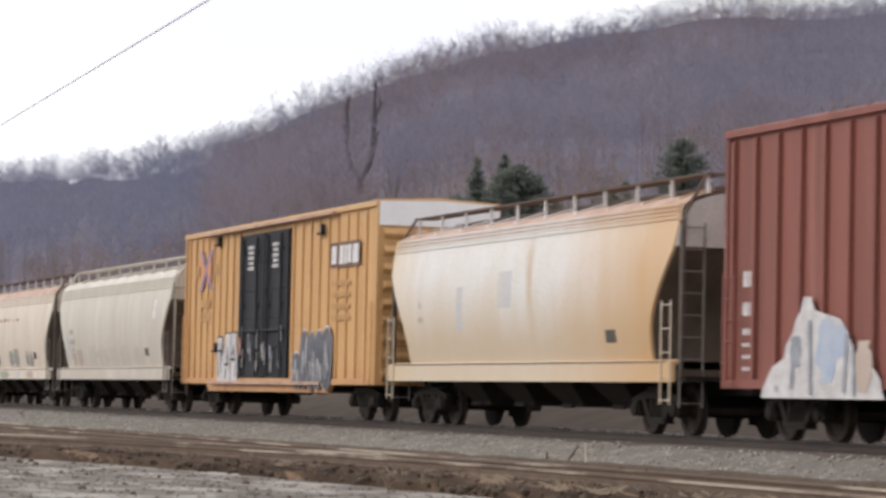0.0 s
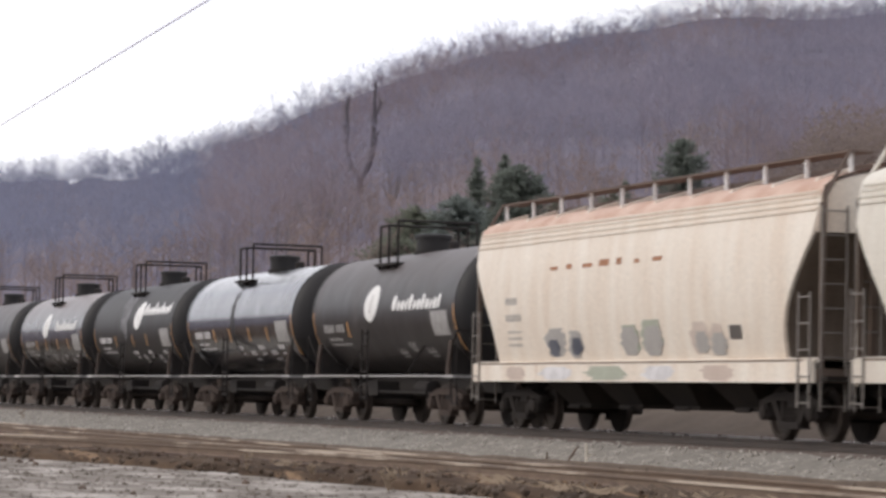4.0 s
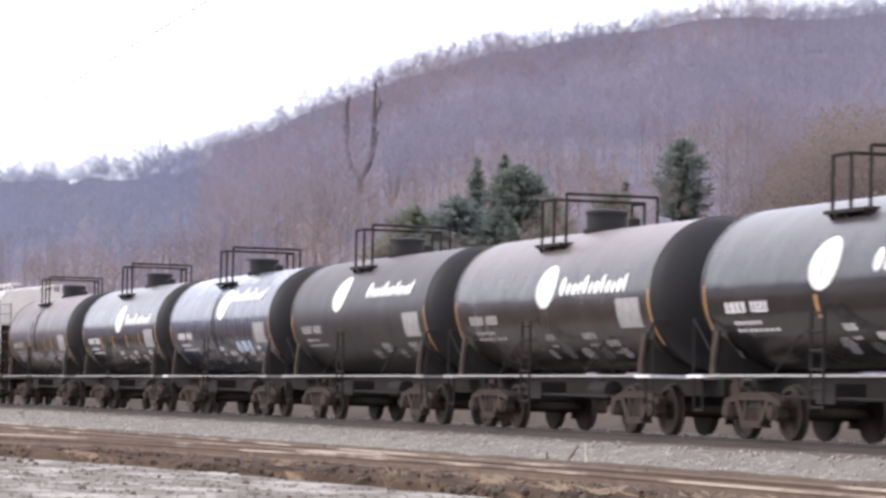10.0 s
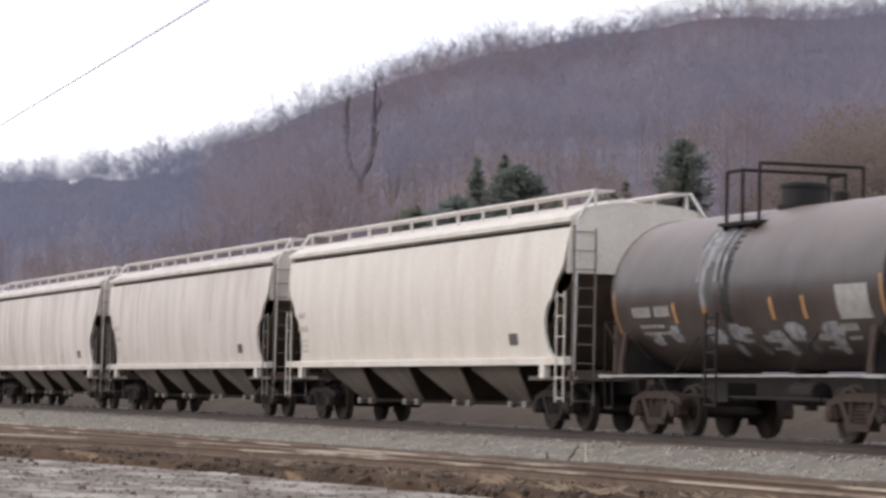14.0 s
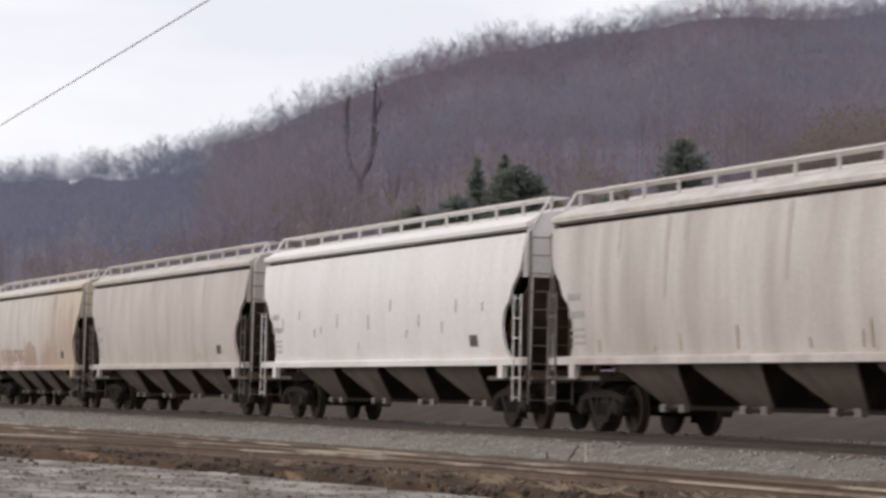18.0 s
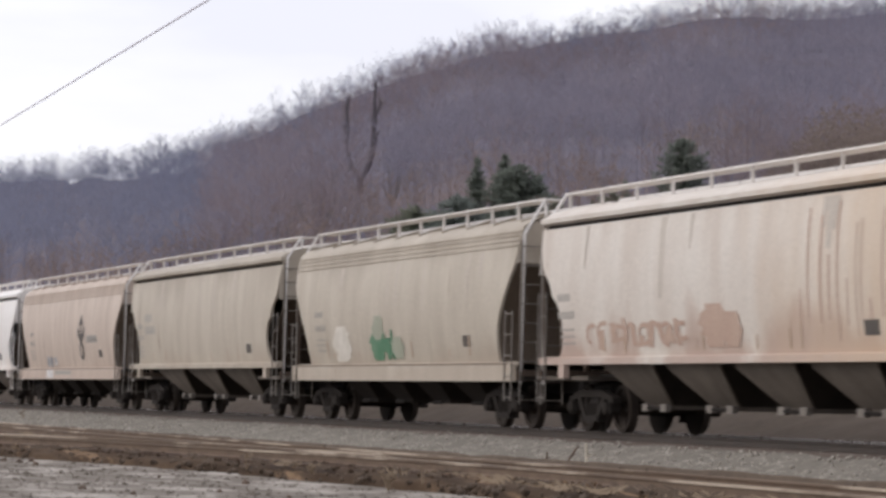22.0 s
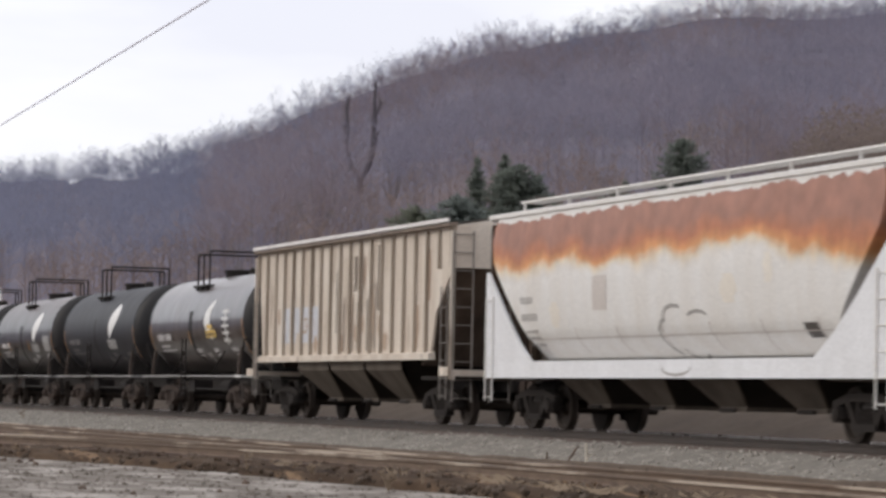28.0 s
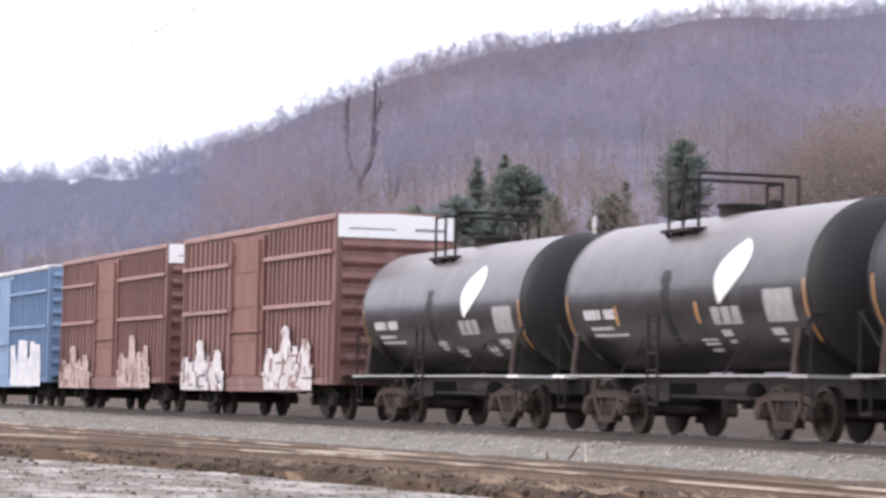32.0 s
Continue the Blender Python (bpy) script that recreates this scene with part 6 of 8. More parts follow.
    for x, z in ((-5.6, 4.68), (-5.7, 1.72), (4.5, 4.55)):
        bm = B()
        box(bm, x, x + 0.42, -1.60, -1.50, z, z + 0.06)
        box(bm, x + 0.3, x + 0.42, -1.60, -1.50, z, z + 0.26)
        part("door_stop", bm, BLACK_DOOR, car, "black steel door stop")
    bm = B()
    box(bm, -6.6, 6.0, -1.66, -1.52, 5.0, 5.07)
    part("door_track", bm, ROOF_RUST, car, "rusty door rail below the roof")
    bm = B()
    box(bm, -5.9, 5.0, -1.62, -1.50, 0.84, 0.92)
    part("lower_track", bm, ROOF_RUST, car, "rusty lower door rail")

    car, near, surf, h, rng = hopper_car(-101.6, -85.2, "teardrop", H_IVORY, "ivory covered hopper with faint graffiti along the sill", 4, 4, under=UNDER_SHADE)
    tag_patch(near, surf, rng, -5.8, 1.42, 1.7, 0.6, [H_TAN], None, 3, "faint red sprayed tag")
    tag_patch(near, surf, rng, -3.4, 1.4, 8.0, 0.7, [H_TAG_FAINT], None, 5, "faint grey sprayed tag")
    bm = B()
    for x, z, w, hh in ((-6.5, 2.2, 0.5, 0.3), (-6.3, 1.95, 0.7, 0.25), (-6.6, 1.7, 0.4, 0.2)):
        blot(bm, rng, x, z, w, hh, surf)
    part("emblem", bm, PANEL_BLUE, near, "faded washed-out blue emblem")
    bm = B()
    oval(bm, 6.35, 3.25, 0.4, 0.28, surf)
    oval(bm, 6.3, 2.95, 0.4, 0.34, surf)
    part("mark", bm, WHITE_MARK, near, "white touch-up mark")

    car, near, surf, h, rng = hopper_car(-119.0, -102.9, "teardrop", H_RUSTY, "white covered hopper with bleeding rust and dark graffiti", 5, 4, under=UNDER_SHADE, rail_mat=BOARD_DARK, roof_skin=ROOF_RUST, post_mat=H_WHITE)
    tag_patch(near, surf, rng, -3.9, 1.42, 2.0, 0.55, [GREY_MARK, TAG_SLATE], None, 2, "dark grey sprayed tag")
    tag_patch(near, surf, rng, -0.2, 1.4, 2.2, 0.75, [H_GREENISH, GREY_MARK], None, 2, "grey-green sprayed tag")
    tag_patch(near, surf, rng, 3.1, 1.42, 1.6, 0.6, [H_TAN, GREY_MARK], None, 2, "small dull sprayed tag")
    sill = lambda z: -1.56
    for x, w, m in ((-5.4, 1.2, H_TAN), (-3.2, 1.9, TAG_WHITE), (-0.6, 2.2, H_GREENISH), (1.9, 1.6, TAG_WHITE), (4.4, 1.5, H_TAN)):
        part("graffiti_patch", blot(B(), rng, x, 0.98, w, 0.26, sill, 0.008), m, near, "washed-out sprayed patch on the sill")
    bm = B()
    for k in range(7):
        slab(bm, -3.6 + k * 0.85, -3.6 + k * 0.85 + rng.uniform(0.2, 0.6), 3.12, 3.12 + rng.uniform(0.06, 0.16), surf)
    part("rust_marks", bm, RUST_STREAK, near, "row of rust spots")

    st = (-2.6, -0.9, 1.1, 2.9)
    tank_car(-131.35, -120.6, "matt", "black tank car with white emblem and lettering", "leaf", st[:1], seed=11, leaf=(-0.6, 2.76), text=(0.98, 2.52))
    tank_car(-144.3, -133.3, "gloss", "glossy black tank car that mirrors the sky", "none", st, seed=12)
    tank_car(-157.1, -146.2, "char", "black tank car with white lettering and pale drips", "leaf", (-2.4, 0.0, 1.9), seed=13, drips=True, leaf=(0.89, 2.95), text=(1.5, 2.92))
    tank_car(-170.0, -159.1, "dusty", "dusty black tank car with white emblem and orange stripes", "leaf", st, seed=14, leaf=(-0.69, 2.85), text=(0.95, 2.62))
    tank_car(-185.3, -172.4, "matt", "long black tank car with bold white lettering and round emblem", "blocks", (2.3,), seed=16)
    tank_car(-198.7, -187.9, "satin", "black tank car with white emblem and orange stripes", "leaf", (-1.1, 1.5), seed=18, leaf=(-0.74, 2.85), text=(0.94, 2.64))
    tank_car(-211.75, -201.05, "dusty", "dusty black tank car with white emblem and scrawl", "leaf", (), seed=15, leaf=(0.07, 2.82), text=(0.8, 2.6))
    tank_car(-224.5, -213.8, "matt", "brown-black tank car with white emblem and lettering", "leaf", (), seed=17, leaf=(-1.3, 3.05), text=(0.78, 2.88))
    tank_car(-237.6, -226.7, "blue", "blue-black tank car with white emblem and lettering", "leaf", (), seed=21, leaf=(0.5, 3.05), text=(0.98, 3.08))
    tank_car(-250.1, -239.5, "satin", "black tank car with white emblem and orange stripes", "leaf", st, seed=19)
    tank_car(-263.6, -252.8, "brown", "rusty brown tank car with pale drips and orange stripes", "none", (-2.7, -1.4, 1.3, 2.5), seed=24, drips=True)

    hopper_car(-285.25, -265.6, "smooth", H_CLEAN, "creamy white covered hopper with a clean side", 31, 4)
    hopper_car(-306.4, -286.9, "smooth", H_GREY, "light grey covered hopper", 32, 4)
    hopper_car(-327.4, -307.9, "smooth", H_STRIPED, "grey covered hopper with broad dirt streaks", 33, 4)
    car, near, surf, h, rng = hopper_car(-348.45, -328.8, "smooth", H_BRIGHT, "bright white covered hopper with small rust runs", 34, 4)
    bm = B()
    for k in range(13):
        x, z = -h + 2.0 + k * 1.25 + rng.uniform(-0.4, 0.4), rng.uniform(1.6, 2.6)
        slab(bm, x, x + 0.06, z, z + rng.uniform(0.12, 0.4), surf, lean=0.04)
    part("rust_marks", bm, RUST_STREAK, near, "short rust runs")
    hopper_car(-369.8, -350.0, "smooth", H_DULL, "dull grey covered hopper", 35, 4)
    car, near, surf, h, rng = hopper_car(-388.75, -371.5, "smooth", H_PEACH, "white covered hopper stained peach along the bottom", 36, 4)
    for k in range(22):
        x, z = -5.8 + k * 0.2 + rng.uniform(-0.1, 0.1), rng.uniform(1.5, 1.7)
        if k % 3 == 0:
            part("scrawl", loop_mark(B(), x, z + 0.25, rng.uniform(0.5, 0.9), rng.uniform(0.3, 0.55), 0.09, surf, 0.008 + 0.0003 * k, rng.uniform(0, 90), rng.uniform(200, 330)), H_PEACH_STAIN, near, "faded red-brown sprayed curl")
        else:
            part("scrawl", slab(B(), x, x + rng.uniform(0.08, 0.3), z, z + rng.uniform(0.12, 0.5), surf, 0.006 + 0.0003 * k, lean=rng.uniform(-0.2, 0.2)), H_PEACH_STAIN, near, "faded red-brown sprayed scrawl")
    for x, w, hh in ((-0.2, 1.3, 0.75), (0.5, 0.9, 0.6)):
        part("graffiti_patch", blot(B(), rng, x, 1.55, w, hh, surf, 0.016), H_PEACH_STAIN, near, "faded red-brown sprayed patch")
    for k in range(16):
        x, top = 3.2 + k * 0.3 + rng.uniform(-0.1, 0.1), rng.uniform(2.2, 3.9)
        part("rust_run", slab(B(), x, x + rng.uniform(0.03, 0.09), rng.uniform(1.5, 2.0), top, surf, 0.006), H_PEACH_STAIN, near, "thin rust run down the side")
    car, near, surf, h, rng = hopper_car(-406.3, -390.1, "teardrop", H_BEIGE, "beige covered hopper with a green graffiti patch", 37, 4, under=UNDER_SHADE, rail_mat=BOARD_PALE)
    for x, z, w, hh, mat, words in ((-4.0, 1.4, 1.5, 0.85, PALE_SPRAY, "pale washed-out sprayed patch"), (-3.7, 1.45, 0.9, 0.6, PALE_SPRAY, "pale washed-out sprayed patch"),
                                    (-1.0, 1.9, 0.9, 0.55, H_GREENISH, "faint green overspray"), (0.35, 1.45, 0.9, 0.5, H_GREENISH, "faint green overspray"),
                                    (-1.05, 1.42, 1.3, 0.78, TAG_GREEN, "green sprayed blot"), (-0.35, 1.44, 0.5, 0.5, TAG_GREEN, "green sprayed blot"), (-0.05, 1.42, 0.2, 0.7, TAG_GREEN, "green sprayed run")):
        part("graffiti_patch", blot(B(), rng, x, z, w, hh, surf, 0.006 + 0.002 * (x + 5)), mat, near, words)
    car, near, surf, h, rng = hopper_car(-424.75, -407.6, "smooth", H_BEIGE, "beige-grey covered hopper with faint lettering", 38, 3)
    stencil_rows(near, surf, GREY_MARK, "worn grey lettering blocks", [(-h + 2.1, 2.72, 0.95, 0.22, 4), (-h + 2.1, 2.34, 1.4, 0.22, 6)], 0.6)
    car, near, surf, h, rng = hopper_car(-443.0, -426.2, "teardrop", H_TAN, "tan covered hopper with dark diamond emblem", 39, 4, under=UNDER_SHADE, rail_mat=BOARD_PALE)
    bm = B()
    k = 8
    x0 = 2.5
    sheet(bm, [(3.13 - 0.6 * i / k, x0 - 0.62 * i / k - 0.02, x0 + 0.62 * i / k + 0.02) for i in range(k + 1)], surf)
    sheet(bm, [(2.50 - 0.32 * i / k, x0 - 0.64 + 0.5 * i / k, x0 + 0.64 - 0.5 * i / k) for i in range(k + 1)], surf)
    oval(bm, x0, 1.9, 0.75, 0.6, surf)
    part("logo", bm, DARK_MARK, near, "dark diamond emblem")
    bm = B()
    oval(bm, x0, 1.92, 0.3, 0.34, surf, 0.012)
    slab(bm, x0 - 0.34, x0 - 0.08, 2.58, 2.78, surf, 0.012)
    slab(bm, x0 + 0.08, x0 + 0.34, 2.58, 2.78, surf, 0.012)
    part("logo_gap", bm, H_TAN, near, "tan gaps in the emblem")
    bm = B()
    bars(bm, x0 + 0.8, 2.17, 1.65, 0.24, 7, surf, 0.85)
    part("lettering", bm, GREY_MARK, near, "dark lettering blocks")
    tag_patch(near, surf, rng, -3.6, 1.38, 1.8, 0.45, [TAG_GREY], TAG_WHITE, 3)
    bm = B()
    slab(bm, -3.2, -2.0, 1.0, 1.28, lambda z: -1.56)
    part('graffiti_patch', bm, TAG_WHITE, near, 'white sprayed patch on the sill')
    bm = B()
    slab(bm, -1.7, 1.0, 1.12, 1.24, lambda z: -1.56)
    part('dark_smear', bm, GREY_MARK, near, 'dark smear along the sill')
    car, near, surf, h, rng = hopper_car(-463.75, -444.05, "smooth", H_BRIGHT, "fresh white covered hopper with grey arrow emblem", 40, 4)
    bm = B()
    k = 8
    sheet(bm, [(3.8 - 0.5 * i / k, -0.1 - 0.75 * i / k, 0.05 - 0.65 * i / k) for i in range(k + 1)], surf)
    sheet(bm, [(3.8 - 0.6 * i / k, -0.05 + 0.3 * i / k, 0.1 + 0.3 * i / k) for i in range(k + 1)], surf)
    sheet(bm, [(3.2 - 0.5 * i / k, 0.2 - 0.7 * i / k, 0.35 - 0.75 * i / k) for i in range(k + 1)], surf)
    bars(bm, -1.0, 2.38, 1.2, 0.22, 3, surf)
    bars(bm, 0.45, 1.9, 1.7, 0.12, 6, surf)
    part("logo", bm, GREY_MARK, near, "grey arrow emblem")

    car, near, surf, h, rng = hopper_car(-483.0, -465.0, "rust", RUST_TOPPED, "white covered hopper with orange rust along its top", 41, 4, roof_skin=ROOF_PALE, under=UNDER_BROWN)
    for k in range(7):
        x = -h + 2.6 + k * 2.1
        part("seam_line", slab(B(), x, x + 0.05, 1.5, 2.0, surf, 0.006, lean=0.05), H_GREY, near, "thin grey panel seam")
    for x, z, w, hh, a0, a1 in ((0.6, 2.1, 1.1, 0.5, 60, 200), (0.2, 1.75, 0.9, 0.7, 90, 250), (0.75, 1.55, 0.9, 0.45, 180, 330), (1.6, 2.05, 1.0, 0.35, 30, 150)):
        part("scrawl", loop_mark(B(), x, z, w, hh, 0.06, surf, 0.012, a0, a1), GREY_MARK, near, "grey sprayed squiggle")
    part("scrawl", loop_mark(B(), 0.9, 1.2, 1.3, 0.3, 0.05, lambda z: -1.56, 0.006, 170, 370), GREY_MARK, near, "grey sprayed squiggle on the sill")
    part("lower_seam", slab(B(), -h + 2.3, h - 2.3, 1.78, 1.80, surf, 0.008), H_GREY, near, "thin seam along the lower side")
    for x, z, w in ((3.0, 2.3, 0.7), (-5.2, 2.0, 0.6), (4.6, 2.6, 0.4)):
        part("stain", blot(B(), rng, x, z, w, 0.5, surf), H_STAIN_PALE, near, "faint yellowish stain")
    bm = B()
    slab(bm, -3.2, -2.5, 2.3, 2.95, surf, 0.006, lean=0.1)
    part("faded_emblem", bm, H_GREY, near, "ghost of a grey emblem")

    ribbed_hopper(-501.3, -485.4, "grimy cream ribbed covered hopper")
    tank_car(-513.8, -502.9, "sheen", "dusty grey-black tank car with yellow and white emblem", "corn", (-0.7,), placard=False, seed=22, housing=False)
    tank_car(-526.8, -516.1, "slate", "black tank car with white flame emblem", "flame", (), placard=False, seed=23, housing=False)
    tank_car(-539.6, -529.05, "pale", "black tank car with white flame emblem and orange stripes", "flame", (-2.9, 0.8), seed=25, housing=False)
    tank_car(-552.8, -542.2, "pale", "dusty grey-black tank car with white flame emblem", "flame", (), seed=26, housing=False)
    for i, (a, b) in enumerate(((-570.1, -554.8), (-587.6, -572.2))):
        ribs = [-7.25 + k * 0.54 for k in range(9)] + [1.6 + k * 0.42 for k in range(14)]
        car, near, surf, h, rng = box_car(a, b, OXIDE_PALE, ("brown-red boxcar with white graffiti along the bottom", "faded brown-red boxcar with pale washed graffiti")[i], (-2.3, 1.25), ribs, rails=((0, 4.12), (0, 2.85)), white_end="text", sill_drop=(-5.4, 4.7), seed=50 + i, z_eave=4.95, roof_mat=RAIL_FADED, rib_w=0.09, rib_d=0.05, rail_skin=RAIL_FADED)
        door_leaf(car, -2.25, 1.2, 1.0, 4.78, OXIDE_DOOR, "brown-red sliding door", 4, (-1.9, 0.85))
        gs = lambda z: -1.56
        tower_tag(near, gs, rng, -h + 0.1, 0.66, 4.9, 1.3, WORN_WHITE if i == 0 else WASHED_TAG, TAG_SLATE if i == 0 else OXIDE_PALE)
        tower_tag(near, gs, rng, 1.5, 0.7, 4.5, 1.5, WORN_WHITE if i == 0 else WASHED_TAG, OXIDE_PALE)
    car, near, surf, h, rng = box_car(-605.3, -590.0, BLUE_CAR, "faded blue boxcar with white graffiti", (-2.35, 0.45), [-7.35 + k * 0.6 for k in range(8)] + [0.95 + k * 0.6 for k in range(11)], rails=((0, 4.12), (0, 2.85)), sill_drop=(-5.4, 4.7), seed=60, z_eave=4.95, roof_mat=ROOF_PALE)
    door_leaf(car, -2.3, 0.4, 1.0, 4.7, BLUE_CAR, "faded blue sliding door", 4, (-1.9,))
    tag_letters(near, lambda z: -1.56, rng, 1.0, 0.7, 5.6, 1.6, TAG_WHITE, TAG_BLUE, 5)


build_train()


# ---- land ----
# heading in degrees from the track's far end, and the rise of the ridge as seen from the eye
RIDGE = [(-40, 0.03), (0, 0.0465), (5.86, 0.0538), (10.27, 0.0587), (11.7, 0.0611), (13.03, 0.0622), (13.58, 0.0635), (14.68, 0.0667), (15.78, 0.0764), (16.44, 0.081), (17.32, 0.0866), (17.98, 0.0912), (18.98, 0.0968), (19.64, 0.1022), (20.63, 0.1045), (21.84, 0.1082), (22.83, 0.1093), (23.49, 0.1128), (24.6, 0.1151), (25.7, 0.1151), (27.55, 0.1191), (32.31, 0.1314), (38.92, 0.1376), (60, 0.1195), (100, 0.06), (130, 0.02)]
FOOT = 165.0


def ridge_rise(p):
    return float(np.interp(p, [a for a, b in RIDGE], [b for a, b in RIDGE]))


def ridge_far(p):
    return float(np.interp(p, [0, 11.5, 14.5, 60], [1150, 1000, 640, 620]))


def land_height(p, r):
    """Ground height at heading p and distance r from the eye."""
    far = ridge_far(p)
    t = (r - FOOT) / (far - FOOT)
    rise = ridge_rise(p) * far
    z = rise * (min(t, 1.0) if t > 0 else 0.0)
    if t > 1:
        z -= (t - 1) * rise * 0.25
    if t > 0:
        z += float(np.interp(p, [12.0, 14.0, 15.0, 16.5], [11.5, 11.5, 10.6, 12.1])) * min(t, 1.0) ** 3
        z += 2.5 * noise.noise(Vector((p * 0.35, r * 0.012, 3.1))) * min(1, t * 6)
    return max(z, 0) - 0.75


def spot(p, r):
    a = radians(p)
    return Vector((EYE[0] - r * math.cos(a), EYE[1] + r * math.sin(a), land_height(p, r)))


def build_land():
    heads = [-180 + 5 * i for i in range(37)] + [5 + 0.5 * i for i in range(1, 62)] + [36 + 4 * i for i in range(1, 36)]
    dist = [3, 10, 25, 50, 90, 130, 160, 170, 185, 200] + [220 + 20 * i for i in range(24)] + [720, 780, 850, 920, 1000, 1100, 1250, 1500, 2000, 3000, 4600]
    vs, fs = [tuple(spot(0, 0.01))], []
    vs[0] = (EYE[0], EYE[1], -0.75)
    n = len(heads)
    for r in dist:
        for p in heads:
            vs.append(tuple(spot(p, r)))
    for j in range(n):
        fs.append((0, 1 + j, 1 + (j + 1) % n))
    for i in range(len(dist) - 1):
        for j in range(n):
            k = (j + 1) % n
            fs.append((1 + i * n + j, 1 + (i + 1) * n + j, 1 + (i + 1) * n + k, 1 + i * n + k))
    me = bpy.data.meshes.new("ground")
    me.from_pydata(vs, [], fs)
    me.materials.append(LOT)
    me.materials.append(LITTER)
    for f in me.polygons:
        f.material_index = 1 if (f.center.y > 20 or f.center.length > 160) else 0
        f.use_smooth = True
    tagged(new("ground", me), "pale gravel lot running into a leaf-strewn hillside tinted violet-grey for haze", "ground", kind="structure")


def strip(name, xs, cross, mat, label, category, wobble=0.0, seed=0.0):
    """A long bed: cross gives the rows of y, z at x."""
    vs, fs = [], []
    m = len(cross(xs[0]))
    for x in xs:
        for k, (y, z) in enumerate(cross(x)):
            w = wobble * noise.noise(Vector((x * 0.9, y * 1.3, seed))) + 0.5 * wobble * noise.noise(Vector((x * 3.1, y * 3.7, seed + 5)))
            vs.append((x, y + (w * 2 if k in (0, m - 1) else 0), z + w))
    for i in range(len(xs) - 1):
        for k in range(m - 1):
            a = i * m + k
            fs.append((a, a + m, a + m + 1, a + 1))
    me = bpy.data.meshes.new(name)
    me.from_pydata(vs, [], fs)
    me.materials.append(mat)
    me.polygons.foreach_set("use_smooth", [True] * len(me.polygons))
    return tagged(new(name, me), label, category, kind="structure")


def siding_y(x):
    return -5.55 - 0.018 * (-x - 30) - 0.72


def branch_y(x):
    d = max(0.0, -x - 36)
    return siding_y(x) - (0.0052 * d * d if d < 28 else 0.0052 * 28 * 28 + 0.29 * (d - 28))


FINE_X = [-700, -400, -260, -200] + [-160 + 0.4 * i for i in range(341)] + [0, 20, 60, 200]


def build_beds():
    # added dark ridge, high enough to show as a shadow line behind the rail
    def ridge(x):
        y = siding_y(x) + 0.88 + 0.03 * noise.noise(Vector((x * 0.8, 1, 3)))
        top = -0.325 - 0.0016 * max(0.0, -x - 40) + 0.035 * noise.noise(Vector((x * 0.7, 2, 5))) + 0.02 * noise.noise(Vector((x * 3.0, 2, 8)))
        return [(y - 0.09, -0.58), (y - 0.03, top - 0.01), (y, top), (y + 0.1, top - 0.03), (y + 0.3, -0.6)]
    strip("dirt_ridge", [-78 + 0.25 * i for i in range(220)], ridge, GRASS_DARK, "dark ridge added for the shadow line behind the far siding rail", "dirt", 0.006, 12.0)

    def main(x):
        return [(-6.4, -0.75), (-5.2, -0.60), (-4.2, -0.54), (-3.6, -0.50), (-3.0, -0.42), (-2.4, -0.28), (-1.9, -0.19), (-1.4, -0.18), (-0.7, -0.19), (0, -0.2), (0.7, -0.19), (1.4, -0.18), (1.9, -0.2), (2.6, -0.4), (3.4, -0.6), (4.2, -0.8)]
    strip("ballast_bed", FINE_X, main, BALLAST, "grey crushed-stone ballast bed under the main track", "ballast", 0.035, 1.0)

    def shoulder(x):
        return [(-1.95 + 0.12 * noise.noise(Vector((x * 0.5, 3, 1))), -0.26), (-1.7, -0.165), (-1.3, -0.15), (-0.95, -0.145), (-0.84, -0.2)]
    strip("ballast_shoulder", FINE_X, shoulder, FINES, "rust-brown grimy stone beside the near rail", "ballast", 0.02, 2.0)

    def side(x):
        y1 = branch_y(x) - 2.2 + 0.45 * noise.noise(Vector((x * 0.3, 2, 0))) + 0.3 * noise.noise(Vector((x * 1.1, 4, 0))) + 0.18 * noise.noise(Vector((x * 3.3, 6, 0)))
        y0 = -4.9 + 0.3 * noise.noise(Vector((x * 0.4, 7, 0)))
        rows = [(y1 - 0.5, -0.95), (y1 - 0.12, -0.80), (y1, -0.66)]
        for k in range(1, 9):
            rows.append((y1 + (y0 - y1) * k / 9, -0.555 - 0.02 * (k in (1, 8))))
        return rows + [(y0, -0.58), (y0 + 0.4, -0.75)]
    strip("siding_bed", FINE_X, side, DIRT, "brown dirt and weeds round the rusty siding", "dirt", 0.05, 4.0)

    def bank(x):
        return [(4.0, -0.8), (5.0, -0.35), (6.5, 0.15), (8.5, 0.7), (11, 1.15), (15, 1.3), (22, 0.9), (30, -0.8)]
    strip("grass_bank", FINE_X, bank, BANK, "low bank of dry beige grass behind the track", "bank", 0.12, 9.0)


def rail_mesh(name, path, mats, inner=0):
    """Rail section swept along points (x, y, top z)."""
    sec = [(-0.07, -0.17), (0.07, -0.17), (0.065, -0.15), (0.012, -0.13), (0.012, -0.045), (0.036, -0.035), (0.036, -0.004), (0.03, 0.0), (-0.03, 0.0), (-0.036, -0.004), (-0.036, -0.035), (-0.012, -0.045), (-0.012, -0.13), (-0.065, -0.15)]
    bm = B()
    loft(bm, [[(x, y + a, z + b) for a, b in sec] for x, y, z in path])
    bm.faces.ensure_lookup_table()
    me = mesh_of(name, bm, mats)
    for f in me.polygons:
        if (f.normal.z > 0.9 and f.center.z > path[0][2] - 0.02) or (f.normal.y * inner > 0.8 and f.center.z > path[0][2] - 0.04):
            f.material_index = 1
    return me


